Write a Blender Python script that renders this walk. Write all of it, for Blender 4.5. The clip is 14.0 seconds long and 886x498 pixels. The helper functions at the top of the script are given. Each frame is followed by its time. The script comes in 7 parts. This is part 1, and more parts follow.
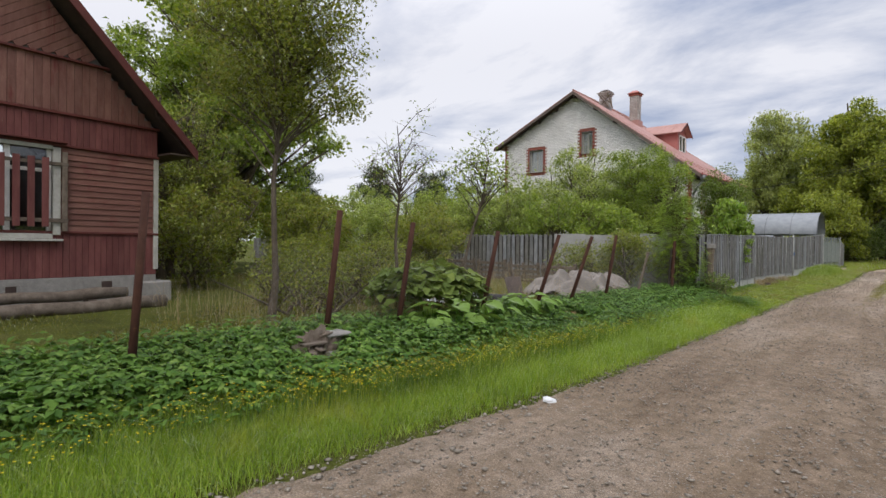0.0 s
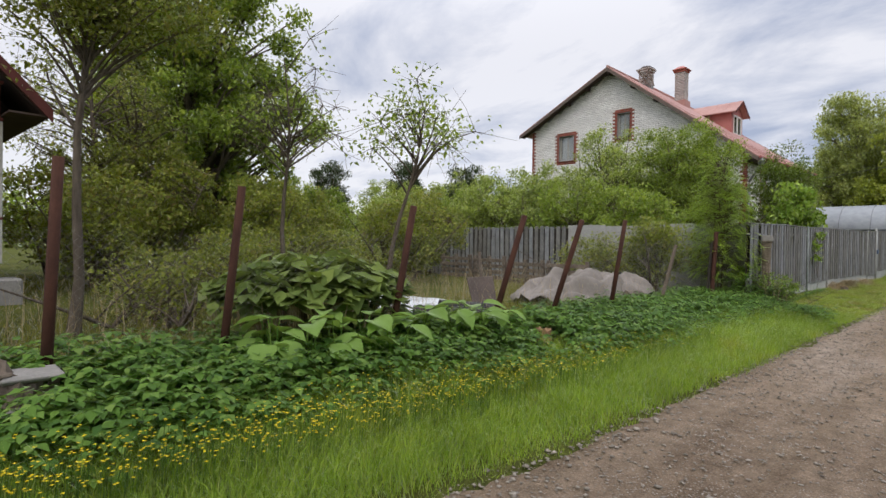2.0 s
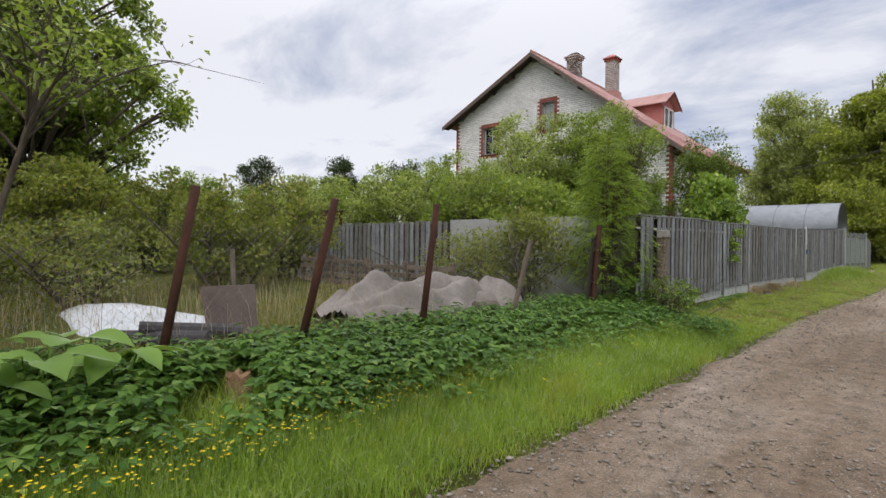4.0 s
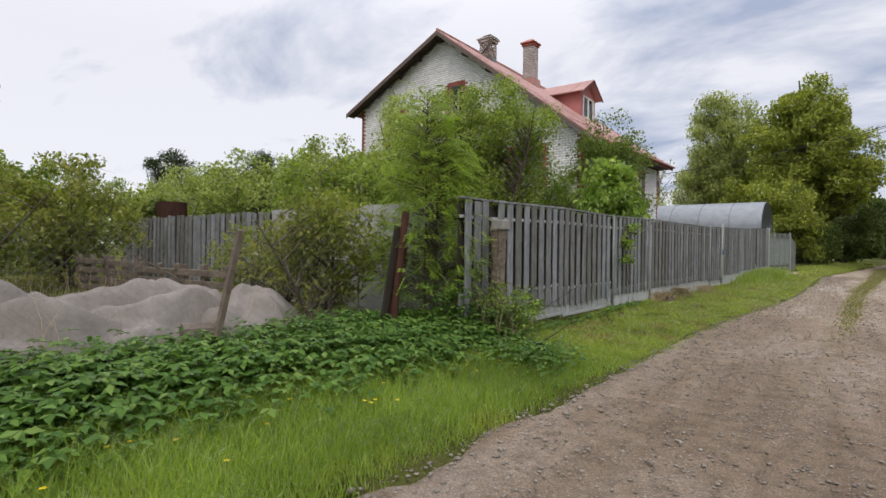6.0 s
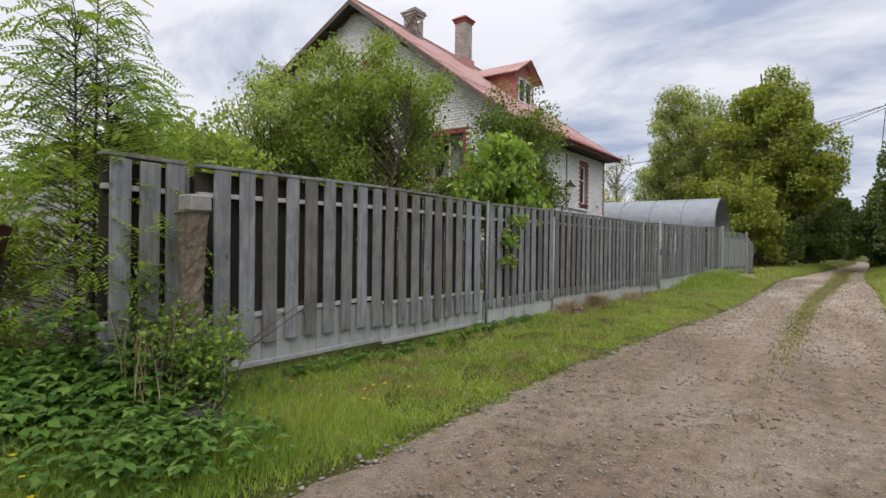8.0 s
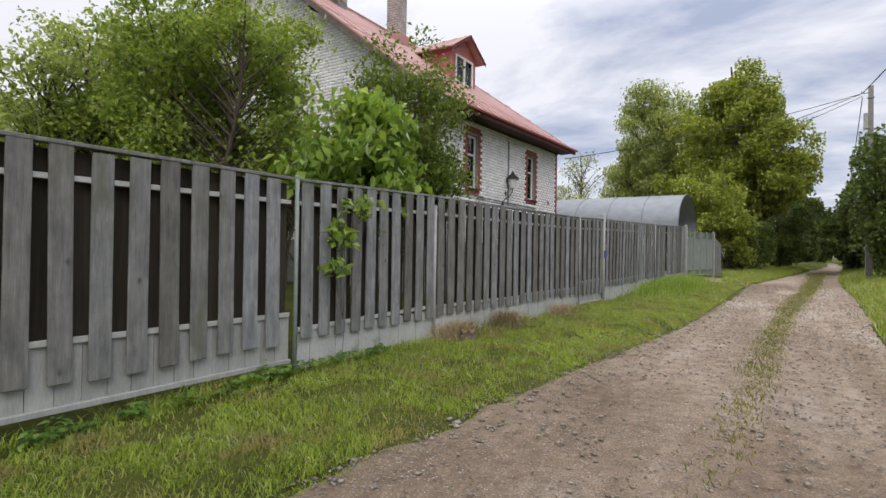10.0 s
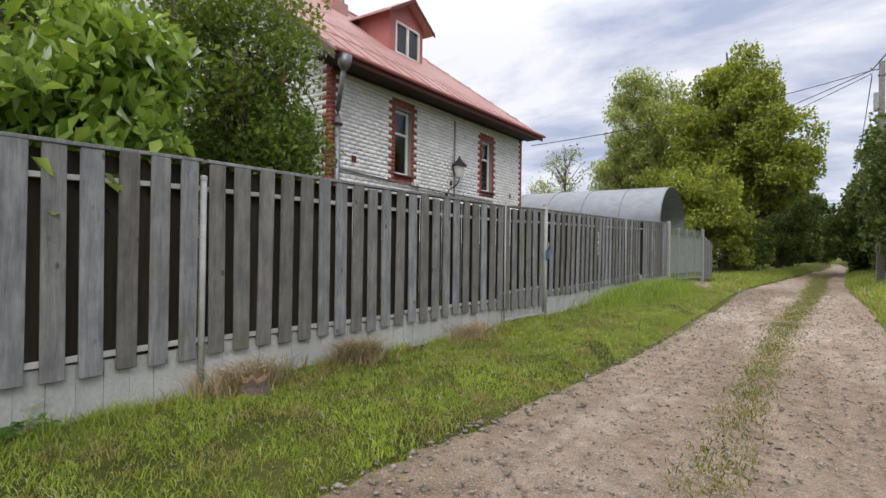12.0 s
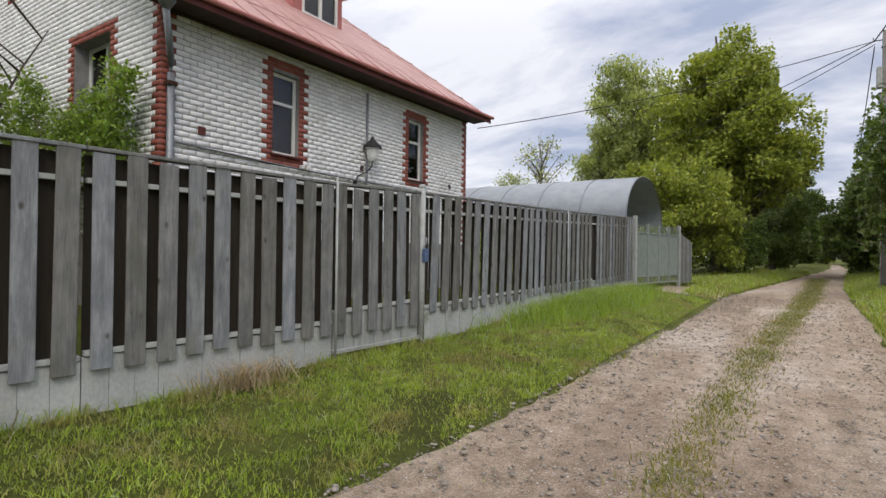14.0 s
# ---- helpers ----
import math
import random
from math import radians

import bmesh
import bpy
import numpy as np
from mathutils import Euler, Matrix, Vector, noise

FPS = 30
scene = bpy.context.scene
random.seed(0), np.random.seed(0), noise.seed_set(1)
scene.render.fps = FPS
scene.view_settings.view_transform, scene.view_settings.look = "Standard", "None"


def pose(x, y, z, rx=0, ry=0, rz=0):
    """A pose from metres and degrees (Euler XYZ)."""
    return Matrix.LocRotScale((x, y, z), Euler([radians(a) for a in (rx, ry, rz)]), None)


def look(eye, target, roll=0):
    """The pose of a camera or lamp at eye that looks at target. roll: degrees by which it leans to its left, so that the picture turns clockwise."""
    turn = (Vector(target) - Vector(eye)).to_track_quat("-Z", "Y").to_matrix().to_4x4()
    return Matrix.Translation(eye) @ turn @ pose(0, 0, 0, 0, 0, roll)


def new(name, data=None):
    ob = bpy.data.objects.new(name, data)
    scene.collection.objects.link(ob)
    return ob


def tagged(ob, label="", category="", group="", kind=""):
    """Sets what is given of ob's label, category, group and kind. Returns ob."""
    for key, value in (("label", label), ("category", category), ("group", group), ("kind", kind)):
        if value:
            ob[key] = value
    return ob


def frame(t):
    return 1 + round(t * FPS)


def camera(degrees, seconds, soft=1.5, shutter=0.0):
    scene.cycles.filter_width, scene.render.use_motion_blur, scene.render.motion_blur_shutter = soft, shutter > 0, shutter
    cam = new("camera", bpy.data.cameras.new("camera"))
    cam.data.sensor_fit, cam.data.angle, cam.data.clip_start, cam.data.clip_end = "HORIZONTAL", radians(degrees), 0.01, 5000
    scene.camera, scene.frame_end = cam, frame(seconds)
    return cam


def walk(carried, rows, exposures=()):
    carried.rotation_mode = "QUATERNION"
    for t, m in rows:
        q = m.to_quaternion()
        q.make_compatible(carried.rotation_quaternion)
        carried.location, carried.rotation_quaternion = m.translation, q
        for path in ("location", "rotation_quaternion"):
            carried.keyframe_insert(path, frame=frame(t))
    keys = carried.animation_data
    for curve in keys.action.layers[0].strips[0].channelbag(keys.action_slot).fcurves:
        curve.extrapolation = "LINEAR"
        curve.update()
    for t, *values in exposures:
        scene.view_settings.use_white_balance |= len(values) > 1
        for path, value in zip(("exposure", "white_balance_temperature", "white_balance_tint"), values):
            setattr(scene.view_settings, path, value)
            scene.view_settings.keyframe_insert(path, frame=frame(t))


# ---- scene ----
cam = camera(79.9, 14.0)
METRES, EYE, TILT, LEAN, TURN = 26.0, 1.7, 0.0, 0.0, 40.5
ROWS = [
    (0.0, 0.0, 0.0, 0.0, 0.01, -0.64, -0.79),
    (0.5, 0.0193, 0.0274, -0.0019, 2.08, -0.61, -0.77),
    (1.0, 0.0369, 0.0584, -0.0035, 2.61, -0.63, -0.77),
    (1.5, 0.0517, 0.0897, -0.0052, 4.7, -0.58, -0.78),
    (2.0, 0.07, 0.1227, -0.0073, 5.33, -0.65, -0.8),
    (2.5, 0.0907, 0.1511, -0.0078, 5.33, -0.55, -0.78),
    (3.0, 0.115, 0.1804, -0.0093, 4.4, -0.51, -0.76),
    (3.5, 0.1399, 0.2069, -0.0092, 3.58, -0.41, -0.76),
    (4.0, 0.165, 0.2346, -0.0097, 1.42, -0.39, -0.78),
    (6.5, 0.295, 0.3696, -0.0122, -4.15, -0.04, -0.84),
    (7.0, 0.3224, 0.396, -0.0126, -5.1, 0.02, -0.84),
    (7.5, 0.3481, 0.4211, -0.0131, -5.25, 0.1, -0.83),
    (8.0, 0.3736, 0.4468, -0.0123, -5.53, 0.03, -0.9),
    (8.5, 0.3967, 0.4732, -0.0118, -5.94, 0.12, -0.92),
    (9.0, 0.4183, 0.4995, -0.0119, -7.74, 0.1, -0.99),
    (11.5, 0.5309, 0.627, -0.0115, -7.37, 0.49, -0.75),
    (12.0, 0.5547, 0.652, -0.0115, -7.43, 0.41, -0.79),
    (12.5, 0.5783, 0.6766, -0.0114, -7.52, 0.51, -0.78),
    (13.0, 0.6037, 0.7012, -0.0108, -7.68, 0.45, -0.77),
    (13.5, 0.6286, 0.7247, -0.0112, -7.57, 0.58, -0.74),
    (14.0, 0.654, 0.7493, -0.0107, -7.39, 0.49, -0.77),
]
WHITE = ((0.0, 0.0, 6600, 14), (8.0, 0.02, 6600, 14), (11.5, 0.15, 6620, 15), (12.5, 0.16, 6620, 15), (14.0, 0.08, 6600, 14))
walk(cam, [(t, pose(0, 0, EYE, TILT, LEAN, TURN) @ pose(METRES * x, METRES * y, METRES * z, 90 + pitch, roll, yaw)) for t, x, y, z, yaw, pitch, roll in ROWS], WHITE)

# ---- light ----
world = bpy.data.worlds.new("sky")
scene.world = world
world.use_nodes = True
wt = world.node_tree
wt.nodes.clear()


def wn(kind, **inputs):
    n = wt.nodes.new(kind)
    for k, v in inputs.items():
        n.inputs[k].default_value = v
    return n


SUN_ELEV, SUN_AZ = 46.0, 138.0     # degrees; azimuth clockwise from +y
sky = wn("ShaderNodeTexSky")
sky.sky_type, sky.sun_disc = 'NISHITA', False
sky.sun_elevation, sky.sun_rotation = radians(SUN_ELEV), radians(SUN_AZ)
clear = wn("ShaderNodeBackground", Strength=0.1)
wt.links.new(sky.outputs[0], clear.inputs[0])
co = wn("ShaderNodeTexCoord")
sep = wn("ShaderNodeSeparateXYZ")
wt.links.new(co.outputs["Generated"], sep.inputs[0])
zup = wn("ShaderNodeMath"); zup.operation = 'MAXIMUM'; zup.inputs[1].default_value = 0.0
wt.links.new(sep.outputs[2], zup.inputs[0])
zad = wn("ShaderNodeMath"); zad.operation = 'ADD'; zad.inputs[1].default_value = 0.22
wt.links.new(zup.outputs[0], zad.inputs[0])
dx = wn("ShaderNodeMath"); dx.operation = 'DIVIDE'
dy = wn("ShaderNodeMath"); dy.operation = 'DIVIDE'
wt.links.new(sep.outputs[0], dx.inputs[0]); wt.links.new(zad.outputs[0], dx.inputs[1])
wt.links.new(sep.outputs[1], dy.inputs[0]); wt.links.new(zad.outputs[0], dy.inputs[1])
comb = wn("ShaderNodeCombineXYZ")
wt.links.new(dx.outputs[0], comb.inputs[0]); wt.links.new(dy.outputs[0], comb.inputs[1])
rot = wn("ShaderNodeMapping")
rot.inputs["Rotation"].default_value = (0, 0, radians(35))
rot.inputs["Scale"].default_value = (0.8, 1.3, 1)
rot.inputs["Location"].default_value = (3.1, 1.7, 0)
wt.links.new(comb.outputs[0], rot.inputs[0])
cl = wn("ShaderNodeTexNoise", Scale=1.7, Detail=7.0, Roughness=0.58, Distortion=0.3)
wt.links.new(rot.outputs[0], cl.inputs["Vector"])
ramp = wn("ShaderNodeValToRGB")
ramp.color_ramp.elements[0].position, ramp.color_ramp.elements[0].color = 0.37, (0.405, 0.48, 0.635, 1)
ramp.color_ramp.elements[1].position, ramp.color_ramp.elements[1].color = 0.61, (0.885, 0.92, 0.975, 1)
thick = wn("ShaderNodeVectorMath"); thick.operation = 'DOT_PRODUCT'
thick.inputs[1].default_value = (0.62, 0.78, -0.25)
wt.links.new(co.outputs["Generated"], thick.inputs[0])
thin = wn("ShaderNodeMath"); thin.operation = 'MULTIPLY_ADD'
thin.inputs[1].default_value, thin.inputs[2].default_value = -0.2, 0.115
wt.links.new(thick.outputs["Value"], thin.inputs[0])
cover = wn("ShaderNodeMath"); cover.operation = 'ADD'
wt.links.new(cl.outputs[0], cover.inputs[0]); wt.links.new(thin.outputs[0], cover.inputs[1])
wt.links.new(cover.outputs[0], ramp.inputs[0])
cloud = wn("ShaderNodeBackground")
# an overcast sky is brighter overhead than near the horizon
high = wn("ShaderNodeMapRange")
high.interpolation_type = 'SMOOTHSTEP'
for k, v in ((1, 0.3), (2, 1.0), (3, 1.0), (4, 2.3)):
    high.inputs[k].default_value = v
wt.links.new(sep.outputs[2], high.inputs[0])
wt.links.new(high.outputs[0], cloud.inputs[1])
wt.links.new(ramp.outputs[0], cloud.inputs[0])
mixw = wn("ShaderNodeMixShader", Fac=0.9)
wt.links.new(clear.outputs[0], mixw.inputs[1]); wt.links.new(cloud.outputs[0], mixw.inputs[2])
outw = wn("ShaderNodeOutputWorld")
wt.links.new(mixw.outputs[0], outw.inputs[0])

sun = new("sun", bpy.data.lights.new("sun", 'SUN'))
sun.data.energy, sun.data.angle, sun.data.color = 1.0, radians(20), (1.0, 0.95, 0.86)
az, el = radians(SUN_AZ), radians(SUN_ELEV)
sun_dir = Vector((math.sin(az) * math.cos(el), math.cos(az) * math.cos(el), math.sin(el)))
sun.matrix_world = look(sun_dir * 60, (0, 0, 0))

# ---- materials ----


def material(name, build):
    m = bpy.data.materials.new(name)
    m.use_nodes = True
    nt = m.node_tree
    nt.nodes.clear()
    out = nt.nodes.new("ShaderNodeOutputMaterial")

    def node(kind, _set=None, **inputs):
        n = nt.nodes.new(kind)
        for k, v in (_set or {}).items():
            setattr_plain(n, k, v)
        for k, v in inputs.items():
            k = k.replace("_", " ")
            if hasattr(v, "is_output"):
                nt.links.new(v, n.inputs[k])
            else:
                n.inputs[k].default_value = v
        return n

    def link(a, b):
        nt.links.new(a, b)
    link(build(node, link), out.inputs["Surface"])
    return m


def setattr_plain(n, k, v):
    if k == "operation":
        n.operation = v
    elif k == "blend":
        n.blend_type = v
    elif k == "data":
        n.data_type = v


def ramp_of(node, link, fac, stops):
    r = node("ShaderNodeValToRGB")
    e = r.color_ramp.elements
    while len(e) < len(stops):
        e.new(0.5)
    for i, (p, c) in enumerate(stops):
        e[i].position, e[i].color = p, (*c, 1)
    link(fac, r.inputs[0])
    return r.outputs[0]


def mix_col(node, link, fac, a, b, blend="MIX"):
    n = node("ShaderNodeMixRGB", {"blend": blend})
    for i, v in enumerate((fac, a, b)):
        if hasattr(v, "is_output"):
            link(v, n.inputs[i])
        elif i == 0:
            n.inputs[i].default_value = v
        else:
            n.inputs[i].default_value = (*v, 1)
    return n.outputs[0]


def noise_of(node, link, scale, detail=4, rough=0.6, stretch=(1, 1, 1), coord="Object"):
    tc = node("ShaderNodeTexCoord")
    mp = node("ShaderNodeMapping", Scale=stretch)
    link(tc.outputs[coord], mp.inputs[0])
    n = node("ShaderNodeTexNoise", Scale=scale, Detail=detail, Roughness=rough)
    link(mp.outputs[0], n.inputs["Vector"])
    return n.outputs[0]


def world_noise(node, link, scale, detail=4, rough=0.6, stretch=(1, 1, 1)):
    g = node("ShaderNodeNewGeometry")
    mp = node("ShaderNodeMapping", Scale=stretch)
    link(g.outputs["Position"], mp.inputs[0])
    n = node("ShaderNodeTexNoise", Scale=scale, Detail=detail, Roughness=rough)
    link(mp.outputs[0], n.inputs["Vector"])
    return n.outputs[0]


def bump_of(node, link, height, strength, distance):
    b = node("ShaderNodeBump", Strength=strength, Distance=distance)
    link(height, b.inputs["Height"])
    return b.outputs[0]


def surface(name, dark, light, scale=8, stretch=(1, 1, 1), rough=0.8, metal=0.0, grain=60, bump=0.3, dist=0.004, stain=None, vary=0.25, island=False, spec=0.3):
    """A worn surface: broad colour change, fine grain, relief, and a lighter or darker tone from piece to piece."""
    def build(node, link):
        a = world_noise(node, link, scale, 5, 0.62, stretch)
        col = ramp_of(node, link, a, [(0.3, dark), (0.7, light)])
        f = world_noise(node, link, grain, 4, 0.7, stretch)
        fine = ramp_of(node, link, f, [(0.25, (0.72, 0.72, 0.72)), (0.75, (1.15, 1.15, 1.15))])
        col = mix_col(node, link, 0.75, col, fine, "MULTIPLY")
        if vary:
            src = node("ShaderNodeNewGeometry").outputs["Random Per Island"] if island else node("ShaderNodeObjectInfo").outputs["Random"]
            tone = ramp_of(node, link, src, [(0, (1 - vary,) * 3), (1, (1 + vary,) * 3)])
            col = mix_col(node, link, 1.0, col, tone, "MULTIPLY")
        if stain:
            s = world_noise(node, link, stain[1], 6, 0.7, stain[3] if len(stain) > 3 else (1, 1, 1))
            sm = ramp_of(node, link, s, [(stain[2], (0, 0, 0)), (stain[2] + 0.16, (1, 1, 1))])
            col = mix_col(node, link, sm, col, stain[0])
        p = node("ShaderNodeBsdfPrincipled", Roughness=rough, Metallic=metal)
        p.inputs["Specular IOR Level"].default_value = spec
        link(col, p.inputs["Base Color"])
        link(bump_of(node, link, f, bump, dist), p.inputs["Normal"])
        return p.outputs[0]
    return material(name, build)


def leaf_material(name, dark, light, odd=None, trans=0.35, rough=0.45, straw=None):
    """Leaves: tone from leaf to leaf and from clump to clump, light passing through."""
    def build(node, link):
        r = node("ShaderNodeNewGeometry").outputs["Random Per Island"]
        stops = [(0, dark), (0.75, light)] + ([(1.0, odd)] if odd else [])
        col = ramp_of(node, link, r, stops)
        n = world_noise(node, link, 0.9, 3)
        big = ramp_of(node, link, n, [(0.3, (0.75, 0.78, 0.85)), (0.7, (1.2, 1.18, 1.4))])
        col = mix_col(node, link, 1.0, col, big, "MULTIPLY")
        if straw:
            pn = world_noise(node, link, straw[1], 4, 0.6)
            pm = ramp_of(node, link, pn, [(straw[2], (0, 0, 0)), (straw[2] + 0.14, (0.85, 0.85, 0.85))])
            col = mix_col(node, link, pm, col, straw[0])
        d = node("ShaderNodeBsdfDiffuse"); link(col, d.inputs[0])
        t = node("ShaderNodeBsdfTranslucent")
        link(mix_col(node, link, 1.0, col, (1.45, 1.38, 0.75), "MULTIPLY"), t.inputs[0])
        m1 = node("ShaderNodeMixShader", Fac=trans)
        link(d.outputs[0], m1.inputs[1]); link(t.outputs[0], m1.inputs[2])
        g = node("ShaderNodeBsdfGlossy", Roughness=rough)
        g.inputs[0].default_value = (1, 1, 1, 1)
        fr = node("ShaderNodeFresnel", IOR=1.25)
        less = node("ShaderNodeMath", {"operation": "MULTIPLY"})
        link(fr.outputs[0], less.inputs[0]); less.inputs[1].default_value = 0.35
        m2 = node("ShaderNodeMixShader")
        link(less.outputs[0], m2.inputs[0]); link(m1.outputs[0], m2.inputs[1]); link(g.outputs[0], m2.inputs[2])
        return m2.outputs[0]
    return material(name, build)


def glass_build(node, link):
    t = node("ShaderNodeBsdfTransparent"); t.inputs[0].default_value = (0.85, 0.88, 0.88, 1)
    g = node("ShaderNodeBsdfGlossy", Roughness=0.03)
    fr = node("ShaderNodeFresnel", IOR=1.7)
    m = node("ShaderNodeMixShader")
    link(fr.outputs[0], m.inputs[0]); link(t.outputs[0], m.inputs[1]); link(g.outputs[0], m.inputs[2])
    return m.outputs[0]


GLASS = material("window_glass", glass_build)


def plastic_build(node, link):
    n = world_noise(node, link, 3, 4)
    col = ramp_of(node, link, n, [(0.3, (0.27, 0.295, 0.32)), (0.7, (0.36, 0.385, 0.41))])
    p = node("ShaderNodeBsdfPrincipled", Roughness=0.35)
    link(col, p.inputs["Base Color"])
    t = node("ShaderNodeBsdfTranslucent"); link(col, t.inputs[0])
    m = node("ShaderNodeMixShader", Fac=0.25)
    link(p.outputs[0], m.inputs[1]); link(t.outputs[0], m.inputs[2])
    return m.outputs[0]


POLY = material("polycarbonate_sheet", plastic_build)


def road_build(node, link):
    big = world_noise(node, link, 0.55, 4, 0.6, (1.0, 0.35, 1))
    mid = world_noise(node, link, 6, 6, 0.7)
    fine = world_noise(node, link, 70, 5, 0.75)
    col = ramp_of(node, link, big, [(0.30, (0.155, 0.112, 0.078)), (0.5, (0.23, 0.174, 0.124)), (0.70, (0.31, 0.255, 0.205))])
    rut = world_noise(node, link, 1.0, 5, 0.65, (3.4, 0.13, 1))
    col = mix_col(node, link, 0.5, col, ramp_of(node, link, rut, [(0.36, (0.74, 0.70, 0.64)), (0.5, (1.0, 1.0, 1.0)), (0.64, (1.2, 1.2, 1.22))]), "MULTIPLY")
    col = mix_col(node, link, 0.85, col, ramp_of(node, link, mid, [(0.3, (0.60, 0.58, 0.54)), (0.7, (1.34, 1.34, 1.34))]), "MULTIPLY")
    col = mix_col(node, link, 0.9, col, ramp_of(node, link, fine, [(0.3, (0.36, 0.36, 0.36)), (0.72, (1.66, 1.66, 1.66))]), "MULTIPLY")
    tc = node("ShaderNodeNewGeometry")
    vo = node("ShaderNodeTexVoronoi", Scale=38.0)
    link(tc.outputs["Position"], vo.inputs["Vector"])
    peb = ramp_of(node, link, vo.outputs["Distance"], [(0.16, (1, 1, 1)), (0.3, (0, 0, 0))])
    gate = ramp_of(node, link, world_noise(node, link, 1.6, 5, 0.65), [(0.4, (0.12, 0.12, 0.12)), (0.6, (1, 1, 1))])
    pm = mix_col(node, link, 1.0, peb, gate, "MULTIPLY")
    tint = ramp_of(node, link, vo.outputs["Color"], [(0.2, (0.2, 0.17, 0.14)), (0.8, (0.47, 0.43, 0.385))])
    col = mix_col(node, link, pm, col, tint)
    v2 = node("ShaderNodeTexVoronoi", Scale=17.0)
    link(tc.outputs["Position"], v2.inputs["Vector"])
    big_peb = ramp_of(node, link, v2.outputs["Distance"], [(0.10, (1, 1, 1)), (0.2, (0, 0, 0))])
    bm_ = mix_col(node, link, 1.0, big_peb, gate, "MULTIPLY")
    col = mix_col(node, link, bm_, col, ramp_of(node, link, v2.outputs["Color"], [(0.2, (0.23, 0.19, 0.155)), (0.8, (0.43, 0.395, 0.35))]))
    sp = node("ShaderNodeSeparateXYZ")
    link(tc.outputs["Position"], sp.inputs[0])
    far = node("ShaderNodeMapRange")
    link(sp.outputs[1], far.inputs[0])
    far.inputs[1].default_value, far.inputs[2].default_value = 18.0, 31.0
    # gravel colour grows paler along the lane, from y = 18 to 31
    paler = mix_col(node, link, 1.0, col, (1.5, 1.55, 1.62), "MULTIPLY")
    col = mix_col(node, link, far.outputs[0], col, paler)
    p = node("ShaderNodeBsdfPrincipled", Roughness=0.95)
    p.inputs["Specular IOR Level"].default_value = 0.15
    link(col, p.inputs["Base Color"])
    hb = mix_col(node, link, 0.5, fine, pm, "ADD")
    link(bump_of(node, link, hb, 0.9, 0.018), p.inputs["Normal"])
    return p.outputs[0]


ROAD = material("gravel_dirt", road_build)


def soil_build(node, link):
    big = world_noise(node, link, 0.8, 4)
    fine = world_noise(node, link, 28, 6, 0.75)
    col = ramp_of(node, link, big, [(0.3, (0.055, 0.06, 0.018)), (0.55, (0.10, 0.115, 0.025)), (0.75, (0.13, 0.12, 0.045))])
    col = mix_col(node, link, 0.9, col, ramp_of(node, link, fine, [(0.3, (0.45, 0.45, 0.45)), (0.7, (1.4, 1.4, 1.3))]), "MULTIPLY")
    p = node("ShaderNodeBsdfPrincipled", Roughness=1.0)
    p.inputs["Specular IOR Level"].default_value = 0.1
    link(col, p.inputs["Base Color"])
    link(bump_of(node, link, fine, 0.9, 0.05), p.inputs["Normal"])
    return p.outputs[0]


SOIL = material("mossy_soil", soil_build)



def board_build(node, link):
    st = (6, 6, 0.5)
    a = world_noise(node, link, 4, 5, 0.62, st)
    col = ramp_of(node, link, a, [(0.3, (0.16, 0.163, 0.16)), (0.7, (0.275, 0.278, 0.275))])
    f = world_noise(node, link, 22, 5, 0.7, (6, 6, 0.35))
    col = mix_col(node, link, 0.85, col, ramp_of(node, link, f, [(0.25, (0.62, 0.62, 0.62)), (0.75, (1.2, 1.2, 1.2))]), "MULTIPLY")
    tone = ramp_of(node, link, node("ShaderNodeObjectInfo").outputs["Random"], [(0, (0.66, 0.63, 0.58)), (0.25, (0.86, 0.84, 0.80)), (0.6, (0.98, 0.99, 1.0)), (1, (1.2, 1.24, 1.32))])
    col = mix_col(node, link, 1.0, col, tone, "MULTIPLY")
    blot = world_noise(node, link, 7, 4, 0.6, (1, 1, 0.6))
    col = mix_col(node, link, 0.8, col, ramp_of(node, link, blot, [(0.35, (0.72, 0.73, 0.76)), (0.65, (1.16, 1.15, 1.13))]), "MULTIPLY")
    geo = node("ShaderNodeNewGeometry")
    mp = node("ShaderNodeMapping", Scale=(1, 1, 0.62))
    link(geo.outputs["Position"], mp.inputs[0])
    vo = node("ShaderNodeTexVoronoi", Scale=4.6)
    link(mp.outputs[0], vo.inputs["Vector"])
    knot = ramp_of(node, link, vo.outputs["Distance"], [(0.035, (1, 1, 1)), (0.11, (0, 0, 0))])
    col = mix_col(node, link, knot, col, (0.075, 0.07, 0.062))
    s1 = ramp_of(node, link, world_noise(node, link, 1.3, 5, 0.65, (2, 2, 0.8)), [(0.56, (0, 0, 0)), (0.72, (1, 1, 1))])
    col = mix_col(node, link, s1, col, (0.125, 0.125, 0.095))
    p = node("ShaderNodeBsdfPrincipled", Roughness=0.86)
    p.inputs["Specular IOR Level"].default_value = 0.25
    link(col, p.inputs["Base Color"])
    link(bump_of(node, link, f, 0.6, 0.006), p.inputs["Normal"])
    return p.outputs[0]


